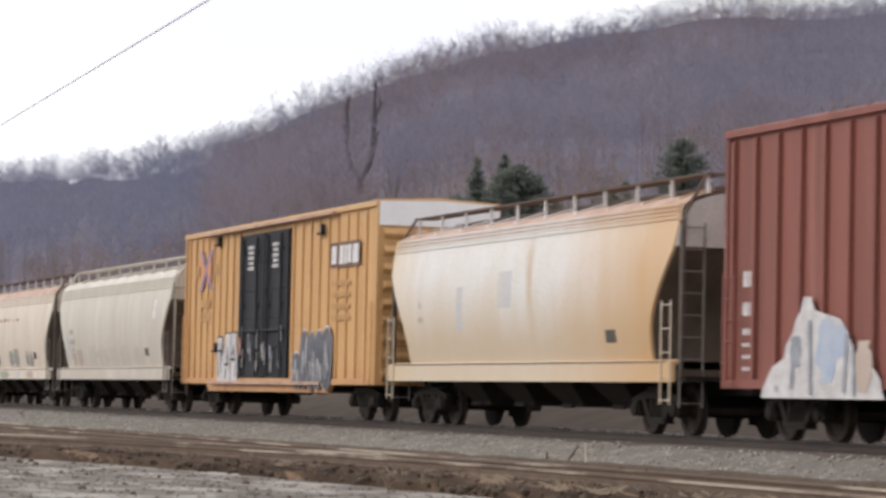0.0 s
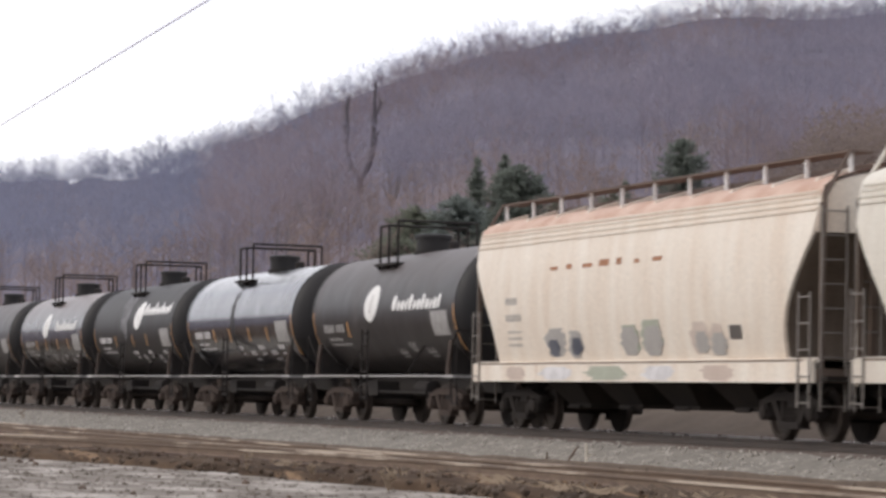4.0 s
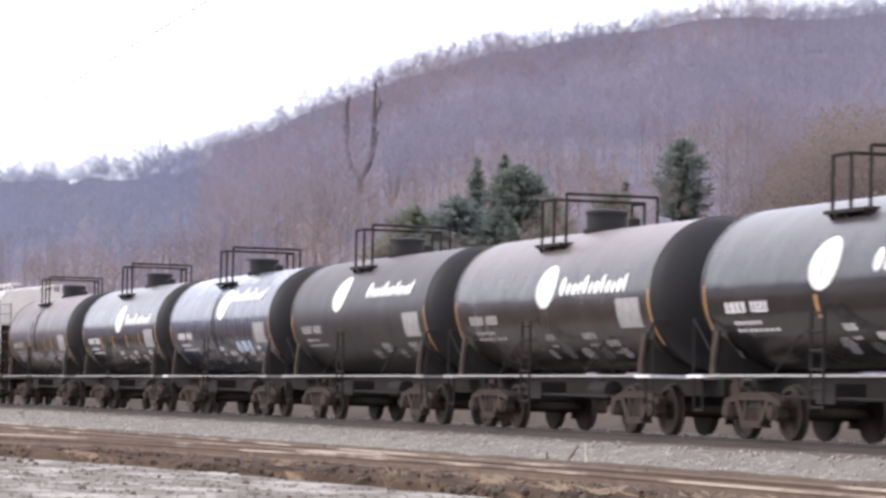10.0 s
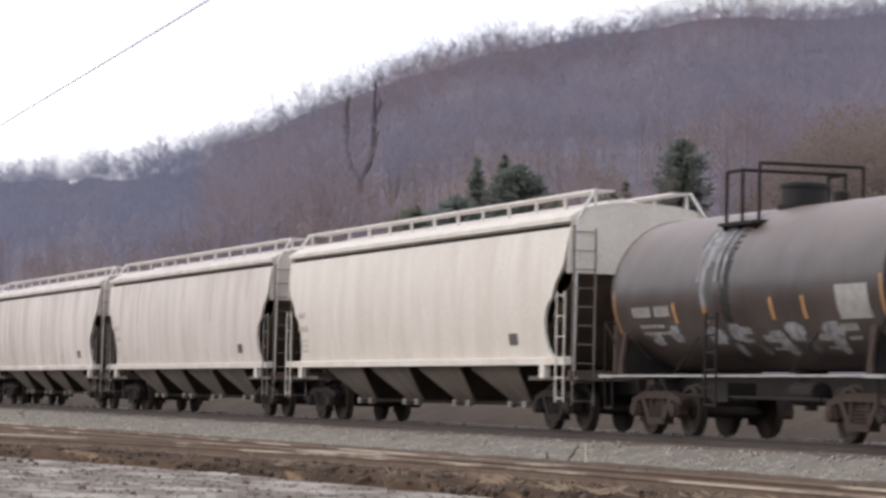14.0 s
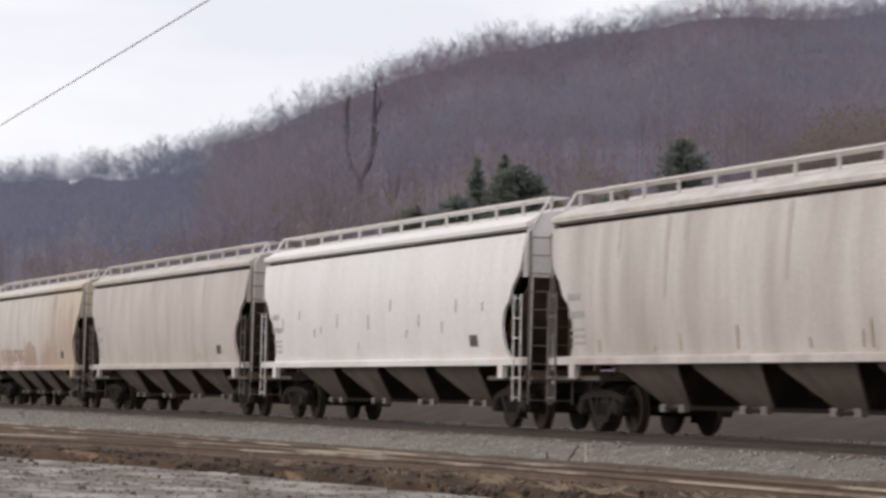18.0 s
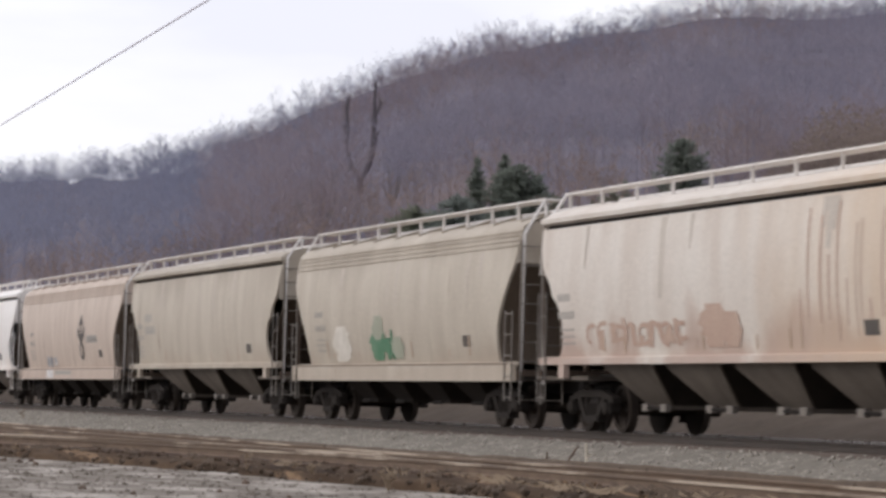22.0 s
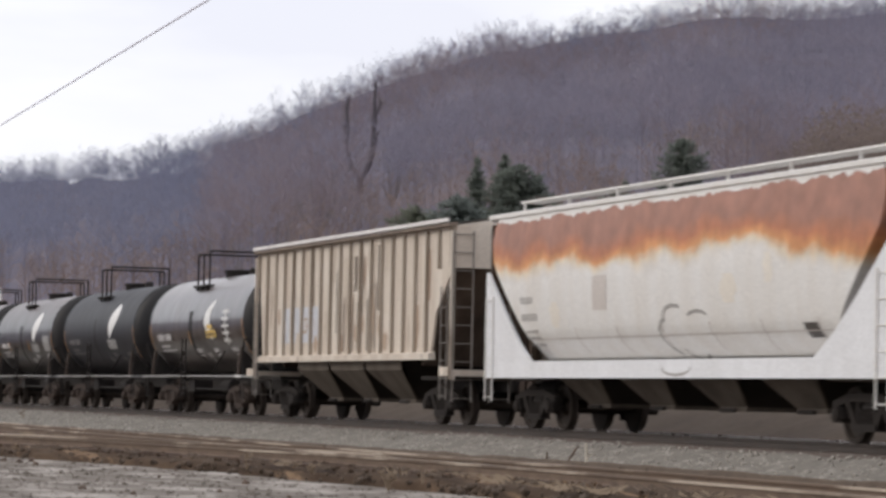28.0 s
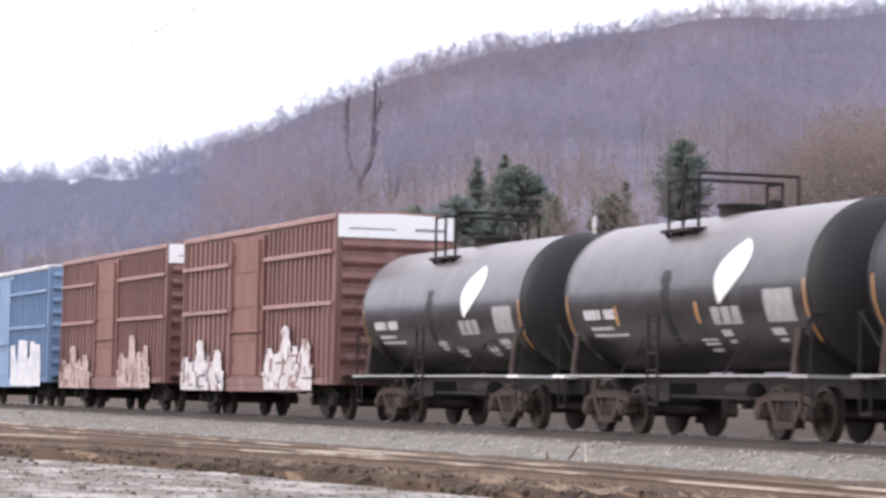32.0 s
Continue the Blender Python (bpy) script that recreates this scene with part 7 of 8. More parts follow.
def tie_meshes():
    out = []
    rng = random.Random(5)
    for k in range(4):
        bm = B()
        j = lambda: rng.uniform(-0.012, 0.012)
        loft(bm, [[(-0.115 + j(), y, -0.1), (0.115 + j(), y, -0.1), (0.115 + j(), y, 0.075 + j()), (0.10 + j(), y, 0.09 + j()), (-0.10 + j(), y, 0.09 + j()), (-0.115 + j(), y, 0.075 + j())] for y in (-1.3, -0.75, 0, 0.75, 1.3)])
        out.append(mesh_of("tie", bm, WOOD_TIE))
    return out


def build_tracks():
    ties = tie_meshes()
    main = tagged(new("main_track"), "main railway track with worn steel rails on timber ties", "railway track", kind="structure")
    for s in (-1, 1):
        part("rail", rail_mesh("rail", [(-700, s * GAUGE_Y, 0), (-130, s * GAUGE_Y, 0), (-20, s * GAUGE_Y, 0), (200, s * GAUGE_Y, 0)], [RAIL_SIDE, RAIL_TOP], -s), None, main, "dark rail with polished head")
    rng = random.Random(8)
    for i in range(150):
        x = -28 - i * 0.56
        t = part("tie", ties[i % 4], None, main, at=(x, rng.uniform(-0.03, 0.03), -0.262))
    side = tagged(new("siding_track"), "rusty disused siding track on sunken timber ties", "railway track", kind="structure")
    xs = [40, 0, -20] + [-30 - 4 * i for i in range(34)]
    for s in (-1, 1):
        part("rail", rail_mesh("rail", [(x, siding_y(x) + s * 0.75, -0.395) for x in xs], [RUST_RAIL, RAIL_TOP_SIDING], -1), None, side, "rusty siding rail")
    for i in range(95):
        x = -26 - i * 0.6
        t = part("tie", ties[(i * 3) % 4], None, side, at=(x, siding_y(x) + rng.uniform(-0.08, 0.08), -0.645 + rng.uniform(-0.01, 0.015)))
        t.rotation_euler = (0, 0, rng.uniform(-0.02, 0.02))
    br = tagged(new("branch_track"), "rusty branch rails curving away from the siding", "railway track", kind="structure")
    xs = [-37 - 2.0 * i for i in range(48)]
    for s in (-1, 1):
        part("rail", rail_mesh("rail", [(x, branch_y(x) + s * 0.75, -0.392) for x in xs], [RUST_RAIL, RAIL_TOP_SIDING], -1), None, br, "rusty branch rail")
    for i in range(60):
        x = -41 - i * 0.62
        t = part("tie", ties[(i * 7) % 4], None, br, at=(x, branch_y(x) - 0.25, -0.64 + rng.uniform(-0.01, 0.015)))
        t.rotation_euler = (0, 0, math.atan(2 * 0.0052 * min(28, max(0, -x - 36))))


def scatter_mesh(name, mat, verts, faces, places, label, category):
    """Joins many copies of small templates: places are rows of template index, matrix."""
    vo, fo, base = [], [], 0
    for k, m in places:
        a = np.array(m)
        v = verts[k] @ a[:3, :3].T + a[:3, 3]
        vo.append(v)
        fo.append(faces[k] + base)
        base += len(v)
    v, f = np.concatenate(vo), np.concatenate(fo)
    me = bpy.data.meshes.new(name)
    me.vertices.add(len(v))
    me.vertices.foreach_set("co", v.astype(np.float32).ravel())
    n = f.shape[1]
    me.loops.add(f.size)
    me.loops.foreach_set("vertex_index", f.astype(np.int32).ravel())
    me.polygons.add(len(f))
    me.polygons.foreach_set("loop_start", np.arange(0, f.size, n, dtype=np.int32))
    me.polygons.foreach_set("loop_total", np.full(len(f), n, dtype=np.int32))
    me.update(calc_edges=True)
    me.materials.append(mat)
    return tagged(new(name, me), label, category, kind="stuff")


def build_stones():
    rng = random.Random(12)
    verts, faces = [], []
    for k in range(5):
        c = np.array([[sx, sy, sz] for sx in (-1, 1) for sy in (-1, 1) for sz in (-1, 1)], float)
        c *= np.array([rng.uniform(0.6, 1), rng.uniform(0.6, 1), rng.uniform(0.4, 0.8)])
        c += np.array([[rng.uniform(-0.3, 0.3) for _ in range(3)] for _ in range(8)])
        verts.append(c)
        faces.append(np.array([(0, 1, 3, 2), (4, 6, 7, 5), (0, 4, 5, 1), (2, 3, 7, 6), (0, 2, 6, 4), (1, 5, 7, 3)]))
    def rows(n, x0, x1, yz, lo, hi):
        out = []
        for _ in range(n):
            t = rng.random() ** 1.6
            x = x1 + (x0 - x1) * t
            y, z = yz(x)
            out.append((rng.randrange(5), Matrix.Translation((x, y, z)) @ Euler((rng.uniform(0, 6), rng.uniform(0, 6), rng.uniform(0, 6))).to_matrix().to_4x4() @ Matrix.Scale(rng.uniform(lo, hi), 4)))
        return out
    prof = [(-5.2, -0.60), (-4.2, -0.54), (-3.6, -0.50), (-3.0, -0.42), (-2.4, -0.28), (-1.9, -0.19), (-0.9, -0.18)]
    def slope(x):
        y = rng.uniform(-5.6, -0.9)
        return y, float(np.interp(y, [a for a, b in prof], [b for a, b in prof])) + rng.uniform(-0.02, 0.012)
    scatter_mesh("ballast_stones", STONE, verts, faces, rows(6500, -110, -30, slope, 0.014, 0.036), "loose grey ballast stones beside the rails", "gravel")
    def lot(x):
        return branch_y(x) - 2.6 - 9 * rng.random(), -0.75
    scatter_mesh("lot_stones", LOT, verts, faces, rows(5200, -95, -24, lot, 0.008, 0.034), "loose pale stones on the gravel lot", "gravel")
    def dirt(x):
        return rng.uniform(branch_y(x) - 2.0, -5.0), -0.56 + rng.uniform(-0.01, 0.02)
    scatter_mesh("dirt_clods", DIRT, verts, faces, rows(1800, -110, -28, dirt, 0.012, 0.04), "clods and debris in the siding dirt", "debris")
    def edge(x):
        return branch_y(x) - 2.15 + rng.gauss(0, 0.16), -0.68 + rng.uniform(-0.06, 0.08)
    scatter_mesh("edge_clods", GRASS_DARK, verts, faces, rows(1000, -105, -27, edge, 0.015, 0.055), "dark sods along the ragged edge of the siding bed", "debris")
    # dark clods that thicken the same painted shadow line behind the far rail
    def behind(x):
        return siding_y(x) + 0.9 + rng.gauss(0, 0.04), -0.43 + rng.uniform(-0.05, 0.045)
    scatter_mesh("rail_dirt", GRASS_DARK, verts, faces, rows(700, -72, -27, behind, 0.015, 0.04), "dark clods added for the shadow line behind the far siding rail", "debris")
    scatter_mesh("timber_scraps", WOOD_TIE, verts, faces, rows(70, -80, -26, lot, 0.03, 0.07), "dark timber scraps and clods on the gravel lot", "debris")
    # dry grass lying and standing along the siding
    gv, gf = [], []
    for k in range(6):
        pts, qs = [], []
        for i in range(14):
            a = Vector((rng.uniform(-0.45, 0.45), rng.uniform(-0.06, 0.06), 0))
            d = Vector((rng.uniform(-0.4, 0.4), rng.uniform(-0.05, 0.05), rng.uniform(0.0, 0.07)))
            n0 = len(pts)
            w = Vector((0, 0.004, 0.012))
            pts += [tuple(a - w), tuple(a + w), tuple(a + d + w * 0.5), tuple(a + d - w * 0.5)]
            qs.append((n0, n0 + 1, n0 + 2, n0 + 3))
        gv.append(np.array(pts))
        gf.append(np.array(qs))
    def tufts(n, yz):
        out = []
        for _ in range(n):
            x = -28 - 85 * rng.random() ** 1.4
            y, z = yz(x)
            out.append((rng.randrange(6), Matrix.Translation((x, y, z)) @ Matrix.Rotation(rng.uniform(-0.15, 0.15), 4, "Z") @ Matrix.Scale(rng.uniform(0.7, 1.7), 4)))
        return out
    def lanes(x):
        lane = rng.choice((siding_y(x) - 1.35, siding_y(x) - 0.95, siding_y(x) + 0.45, siding_y(x) + 1.15, branch_y(x) - 1.25, branch_y(x) - 1.9, branch_y(x) - 2.1))
        return lane + rng.gauss(0, 0.1), -0.55
    scatter_mesh("dry_grass", STRAW, gv, gf, tufts(60, lanes), "straw-coloured dead grass lying along the siding rails", "grass")
    scatter_mesh("dead_weeds", GRASS_DARK, gv, gf, tufts(200, lanes), "dark brown dead weeds along the siding", "grass")


# ---- trees ----
def bare_tree(seed, height, spread, limbs, twigs, width=0.05, low=0.28, sprays=3, stout=0.0095, bush=(0.15, 0.32)):
    """A leafless tree of stems and tapering twigs: returns vertex and triangle arrays."""
    rng = random.Random(seed)
    vs, fs = [], []

    def blade(p, q, w0):
        d = (q - p)
        side = d.cross(Vector((rng.uniform(-1, 1), rng.uniform(-1, 1), rng.uniform(-0.4, 0.4))))
        if side.length < 1e-6:
            side = Vector((1, 0, 0))
        side.normalize()
        k = len(vs)
        vs.extend([p - side * w0, p + side * w0, q])
        fs.append((k, k + 1, k + 2))

    def stem(p, q, w0, w1):
        d = (q - p).normalized()
        a = d.orthogonal().normalized()
        b = d.cross(a)
        k = len(vs)
        for c, w in ((p, w0), (q, w1)):
            for t in range(3):
                ang = t * 2.094
                vs.append(c + w * (math.cos(ang) * a + math.sin(ang) * b))
        for t in range(3):
            u = (t + 1) % 3
            fs.append((k + t, k + u, k + 3 + u))
            fs.append((k + t, k + 3 + u, k + 3 + t))

    top = Vector((rng.uniform(-0.06, 0.06) * height, rng.uniform(-0.06, 0.06) * height, height))
    mid = top * 0.5 + Vector((rng.uniform(-0.3, 0.3), rng.uniform(-0.3, 0.3), 0))
    w = height * stout
    stem(Vector((0, 0, -0.5)), mid, w, w * 0.7)
    stem(mid, top, w * 0.7, w * 0.15)
    for i in range(limbs):
        t = low + (0.96 - low) * (i + rng.random()) / limbs
        p = mid * (t / 0.5) if t < 0.5 else mid.lerp(top, (t - 0.5) / 0.5)
        a = rng.uniform(0, 2 * math.pi)
        ln = spread * (1.08 - 0.58 * t) * rng.uniform(0.7, 1.2)
        up = rng.uniform(0.35, 1.15)
        d = Vector((math.cos(a), math.sin(a), up)).normalized()
        q = p + d * ln
        stem(p, q, w * 0.38, w * 0.12)
        for j in range(twigs):
            s = 0.25 + 0.75 * (j + rng.random()) / twigs
            b = p.lerp(q, s)
            e = (d + Vector((rng.uniform(-1, 1), rng.uniform(-1, 1), rng.uniform(-0.3, 0.9))) * 0.9).normalized()
            tip = b + e * ln * rng.uniform(0.3, 0.6)
            blade(b, tip, width * 1.05)
            for _ in range(sprays):
                g = b.lerp(tip, rng.uniform(0.3, 1.0))
                e2 = (e + Vector((rng.uniform(-1, 1), rng.uniform(-1, 1), rng.uniform(-0.4, 0.9)))).normalized()
                blade(g, g + e2 * ln * rng.uniform(*bush), width * 0.72)
    return np.array([tuple(v) for v in vs]), np.array(fs)


# light violet-grey bark: aerial haze is put into the colour
BARK_FAR = material("hazed_grey_violet_bark", (0.328, 0.308, 0.372), (0.23, 0.214, 0.27), rough=1.0, scale=0.03, amount=0.9, fine=0.4, bump=0.0, spec=0.1, third=(0.32, 0.285, 0.335), third_scale=0.02, third_at=0.54)
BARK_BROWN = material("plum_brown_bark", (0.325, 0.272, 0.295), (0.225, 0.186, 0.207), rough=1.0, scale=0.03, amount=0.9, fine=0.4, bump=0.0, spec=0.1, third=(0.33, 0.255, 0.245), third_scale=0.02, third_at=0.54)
# bluest bark: stands for the haze over the farthest trees
BARK_BLUE = material("hazed_blue_grey_bark", (0.285, 0.295, 0.385), (0.23, 0.24, 0.32), rough=1.0, scale=0.03, amount=0.9, fine=0.4, bump=0.0, spec=0.1)
BARK_RED = material("reddish_brush_twigs", (0.36, 0.28, 0.25), (0.27, 0.21, 0.19), rough=1.0, scale=0.05, amount=0.9, fine=0.5, bump=0.0, spec=0.1)
BARK_DARK = material("dark_wet_bark", (0.075, 0.065, 0.065), (0.11, 0.096, 0.095), rough=0.95, scale=0.6, amount=0.8, fine=5, bump=0.0, spec=0.1)
BARK_MID = material("grey_brown_bark", (0.19, 0.168, 0.172), (0.24, 0.215, 0.22), rough=0.95, scale=0.6, amount=0.8, fine=5, bump=0.0, spec=0.1)
BARK_FORK = material("grey_dark_bark", (0.105, 0.092, 0.103), (0.14, 0.124, 0.137), rough=0.95, scale=0.6, amount=0.8, fine=5, bump=0.0, spec=0.1)
TAN_LEAF = material("tan_withered_leaves", (0.26, 0.21, 0.182), (0.195, 0.158, 0.142), rough=1.0, scale=0.08, amount=0.9, fine=0.6, bump=0.0, spec=0.1)
# needles lighter and greyer than their own green: haze lifted into the colours
NEEDLES = material("hazed_pine_needles", (0.178, 0.198, 0.17), (0.222, 0.245, 0.21), rough=0.9, scale=0.9, amount=0.9, fine=3, bump=0.0, spec=0.1)
NEEDLES_OLIVE = material("hazed_olive_pine_needles", (0.195, 0.207, 0.158), (0.238, 0.252, 0.197), rough=0.9, scale=0.9, amount=0.9, fine=3, bump=0.0, spec=0.1)
NEEDLES_BLUE = material("hazed_grey_green_pine_needles", (0.2, 0.224, 0.205), (0.244, 0.268, 0.247), rough=0.9, scale=0.9, amount=0.9, fine=3, bump=0.0, spec=0.1)


def thin_wood(m):
    """Thin round twigs take light from all sides: half of it passes to the blade's far face."""
    nt = m.node_tree
    bsdf = nt.nodes["Principled BSDF"]
    out = [n for n in nt.nodes if n.type == "OUTPUT_MATERIAL"][0]
    tr = nt.nodes.new("ShaderNodeBsdfTranslucent")
    mix = nt.nodes.new("ShaderNodeMixShader")
    mix.inputs["Fac"].default_value = 0.5
    nt.links.new(bsdf.inputs["Base Color"].links[0].from_socket, tr.inputs["Color"])
    nt.links.new(bsdf.outputs["BSDF"], mix.inputs[1])
    nt.links.new(tr.outputs["BSDF"], mix.inputs[2])
    nt.links.new(mix.outputs["Shader"], out.inputs["Surface"])


for wood in (BARK_FAR, BARK_BROWN, BARK_BLUE, BARK_RED, TAN_LEAF, NEEDLES, NEEDLES_OLIVE, NEEDLES_BLUE):
    thin_wood(wood)


def build_forest():
    rng = random.Random(21)
    tv, tf = zip(*([bare_tree(40 + k, 10.5, 4.2, 7, 6, 0.027, 0.34, 3, 0.0035, (0.1, 0.26)) for k in range(7)] + [bare_tree(50 + k, 10.8, 3.7, 17, 10, 0.0145, 0.04, 5, 0.007, (0.1, 0.24)) for k in range(5)] + [bare_tree(60 + k, 11.2, 4.4, 6, 4, 0.06, 0.12, 1) for k in range(3)] + [bare_tree(65 + k, 10.5, 4.4, 9, 5, 0.055, 0.03, 3, 0.006, (0.1, 0.26)) for k in range(4)]))
    places = []
    # thinner woods that go on along the hill to both sides
    for _ in range(900):
        p = rng.choice((rng.uniform(0, 8.6), rng.uniform(29.6, 52)))
        r = math.sqrt(rng.uniform(260 ** 2, (ridge_far(p) + 30) ** 2))
        places.append((rng.randrange(12, 15), Matrix.Translation(spot(p, r)) @ Matrix.Rotation(rng.uniform(0, 6.28), 4, "Z") @ Matrix.Scale(rng.uniform(0.7, 1.2), 4)))
    for _ in range(5200):
        p = rng.uniform(8.6, 29.6)
        far = ridge_far(p)
        r = math.sqrt(rng.uniform(235 ** 2, (far - 8) ** 2))
        if (17.3 < p < 24.2 and r < 330) or r < (250 if p > 14.5 else 300):
            continue
        if abs(p - 17.3) < 0.42 and 330 < r < 412:
            continue
        s = rng.uniform(0.55, 1.0)
        if r > far - 70:
            s *= 0.75
        places.append((rng.randrange(7), Matrix.Translation(spot(p, r)) @ Matrix.Rotation(rng.uniform(0, 6.28), 4, "Z") @ Matrix.Diagonal((s * rng.uniform(0.8, 1.15), s, s * rng.uniform(0.9, 1.15), 1))))
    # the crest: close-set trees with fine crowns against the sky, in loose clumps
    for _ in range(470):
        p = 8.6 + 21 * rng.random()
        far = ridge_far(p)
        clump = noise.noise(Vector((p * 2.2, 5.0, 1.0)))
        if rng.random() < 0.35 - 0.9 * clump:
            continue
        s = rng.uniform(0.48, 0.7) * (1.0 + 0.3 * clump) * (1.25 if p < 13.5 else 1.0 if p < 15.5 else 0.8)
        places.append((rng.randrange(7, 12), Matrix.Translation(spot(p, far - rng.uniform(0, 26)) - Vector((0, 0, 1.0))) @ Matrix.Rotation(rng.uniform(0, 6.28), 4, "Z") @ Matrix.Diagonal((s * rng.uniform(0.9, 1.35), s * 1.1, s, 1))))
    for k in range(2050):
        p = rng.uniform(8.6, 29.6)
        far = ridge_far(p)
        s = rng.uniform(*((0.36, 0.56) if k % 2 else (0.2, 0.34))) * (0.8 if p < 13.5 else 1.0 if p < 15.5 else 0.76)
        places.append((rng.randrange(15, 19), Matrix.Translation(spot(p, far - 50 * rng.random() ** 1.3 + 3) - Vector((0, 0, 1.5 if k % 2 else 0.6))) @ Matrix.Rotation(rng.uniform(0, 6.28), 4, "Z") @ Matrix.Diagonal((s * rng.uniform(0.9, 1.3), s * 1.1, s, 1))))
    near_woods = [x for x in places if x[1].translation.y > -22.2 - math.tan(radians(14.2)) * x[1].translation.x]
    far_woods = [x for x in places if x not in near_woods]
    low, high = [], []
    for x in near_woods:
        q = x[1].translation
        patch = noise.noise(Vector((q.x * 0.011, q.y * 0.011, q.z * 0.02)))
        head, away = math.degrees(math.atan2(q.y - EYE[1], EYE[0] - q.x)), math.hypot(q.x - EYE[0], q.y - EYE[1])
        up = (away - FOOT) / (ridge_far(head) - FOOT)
        # trees near the crest join the far woods to take their haze-blue colour
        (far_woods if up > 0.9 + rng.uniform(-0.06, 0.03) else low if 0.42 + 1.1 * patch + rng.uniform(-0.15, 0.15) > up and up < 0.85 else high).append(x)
    scatter_mesh("far_woods", BARK_BLUE, tv, tf, far_woods, "leafless forest along the crest and the far ridge, tinted blue-grey for haze", "forest")
    scatter_mesh("bare_woods", BARK_FAR, tv, tf, high, "leafless hardwood forest on the upper hillside, tinted violet-grey for haze", "forest")
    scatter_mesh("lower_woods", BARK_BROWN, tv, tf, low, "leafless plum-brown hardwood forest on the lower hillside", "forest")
    bv, bf = zip(*[bare_tree(70 + k, 7.0, 2.6, 10, 7, 0.016) for k in range(5)])
    places = []
    for _ in range(680):
        p = rng.uniform(8.6, 29.0)
        r = rng.uniform(215, 360)
        if 17.2 < p < 24.2 and r < 300 and rng.random() < 0.4:
            continue
        q = spot(p, r)
        s = rng.uniform(0.45, 0.95)
        places.append((rng.randrange(5), Matrix.Translation(q) @ Matrix.Rotation(rng.uniform(0, 6.28), 4, "Z") @ Matrix.Scale(s, 4)))
    scatter_mesh("brush", BARK_RED, bv, bf, places, "leafless reddish brush at the foot of the hill", "brush")
    # withered leaves: many small flakes on crowns low on the slope
    fl_v, fl_f = [], []
    for k in range(4):
        rg = random.Random(90 + k)
        vv, ff = [], []
        for i in range(600):
            d = Vector((rg.gauss(0, 1), rg.gauss(0, 1), rg.gauss(0, 0.8)))
            d = d.normalized() * (rg.random() ** 0.4)
            c = Vector((d.x * 3.2, d.y * 3.2, 5.2 + d.z * 3.6))
            a, b = Vector((rg.uniform(-1, 1), rg.uniform(-1, 1), rg.uniform(-1, 1))) * 0.12, Vector((rg.uniform(-1, 1), rg.uniform(-1, 1), rg.uniform(-1, 1))) * 0.12
            n0 = len(vv)
            vv += [c - a - b * 0.5, c + b, c + a * 1.2 - b * 0.5]
            ff.append((n0, n0 + 1, n0 + 2))
        fl_v.append(np.array([tuple(v) for v in vv]))
        fl_f.append(np.array(ff))
    places = []
    for _ in range(110):
        p = rng.uniform(24.6, 30)
        r = rng.uniform(238, 285)
        s = rng.uniform(1.1, 1.5) * min(1.0, 0.35 + 0.35 * (p - 24.6)) * (1 - 0.006 * max(0, r - 260))
        places.append((rng.randrange(4), Matrix.Translation(spot(p, r)) @ Matrix.Rotation(rng.uniform(0, 6.28), 4, "Z") @ Matrix.Scale(s, 4)))
    for _ in range(90):
        p = rng.uniform(14, 25.5)
        r = rng.uniform(230, 560)
        places.append((rng.randrange(4), Matrix.Translation(spot(p, r)) @ Matrix.Rotation(rng.uniform(0, 6.28), 4, "Z") @ Matrix.Scale(rng.uniform(0.35, 0.7), 4)))
    scatter_mesh("withered_thicket", TAN_LEAF, fl_v, fl_f, places, "oaks holding tan withered leaves on the slope", "thicket")


def single_tree(p, r, height, spread, seed, label, fork=1.0):
    """A leafless tree that forks low into steep limbs, with a haze of fine twigs."""
    root = tagged(new("bare_tree"), label, "tree")
    root.location = spot(p, r)
    v, f = bare_tree(seed, height, spread, 20, 10, 0.018, 0.3, 5, 0.004)
    me = bpy.data.meshes.new("crown")
    me.from_pydata([tuple(x) for x in v], [], [tuple(int(i) for i in x) for x in f])
    me.materials.append(BARK_FAR)
    part("crown", me, None, root)
    rng = random.Random(seed)
    part("trunk", loft(B(), [[(w * math.cos(a), w * math.sin(a), z) for a in (2 * math.pi * i / 7 for i in range(7))] for z, w in ((-0.5, 0.3), (height * 0.1, 0.22), (height * 0.2, 0.15))]), BARK_MID, root)
    for k, (lx, ly) in enumerate(((-1.0, -0.5), (0.9, 0.6), (0.2, 1.2), (-0.4, -1.6))):
        bend = rng.uniform(0.85, 1.15) * fork
        ring = lambda t, w: [(lx * bend * (1 - (1 - t) ** 3.4) * 1.5 + w * math.cos(a), ly * bend * (1 - (1 - t) ** 3.4) * 1.5 + w * math.sin(a), height * (0.08 + t * (0.84 - 0.1 * k))) for a in (2 * math.pi * i / 6 for i in range(6))]
        part("limb", loft(B(), [ring(t, w) for t, w in ((0, 0.17), (0.15, 0.16), (0.35, 0.13), (0.6, 0.09), (0.8, 0.05), (1.0, 0.015))]), BARK_MID, root)


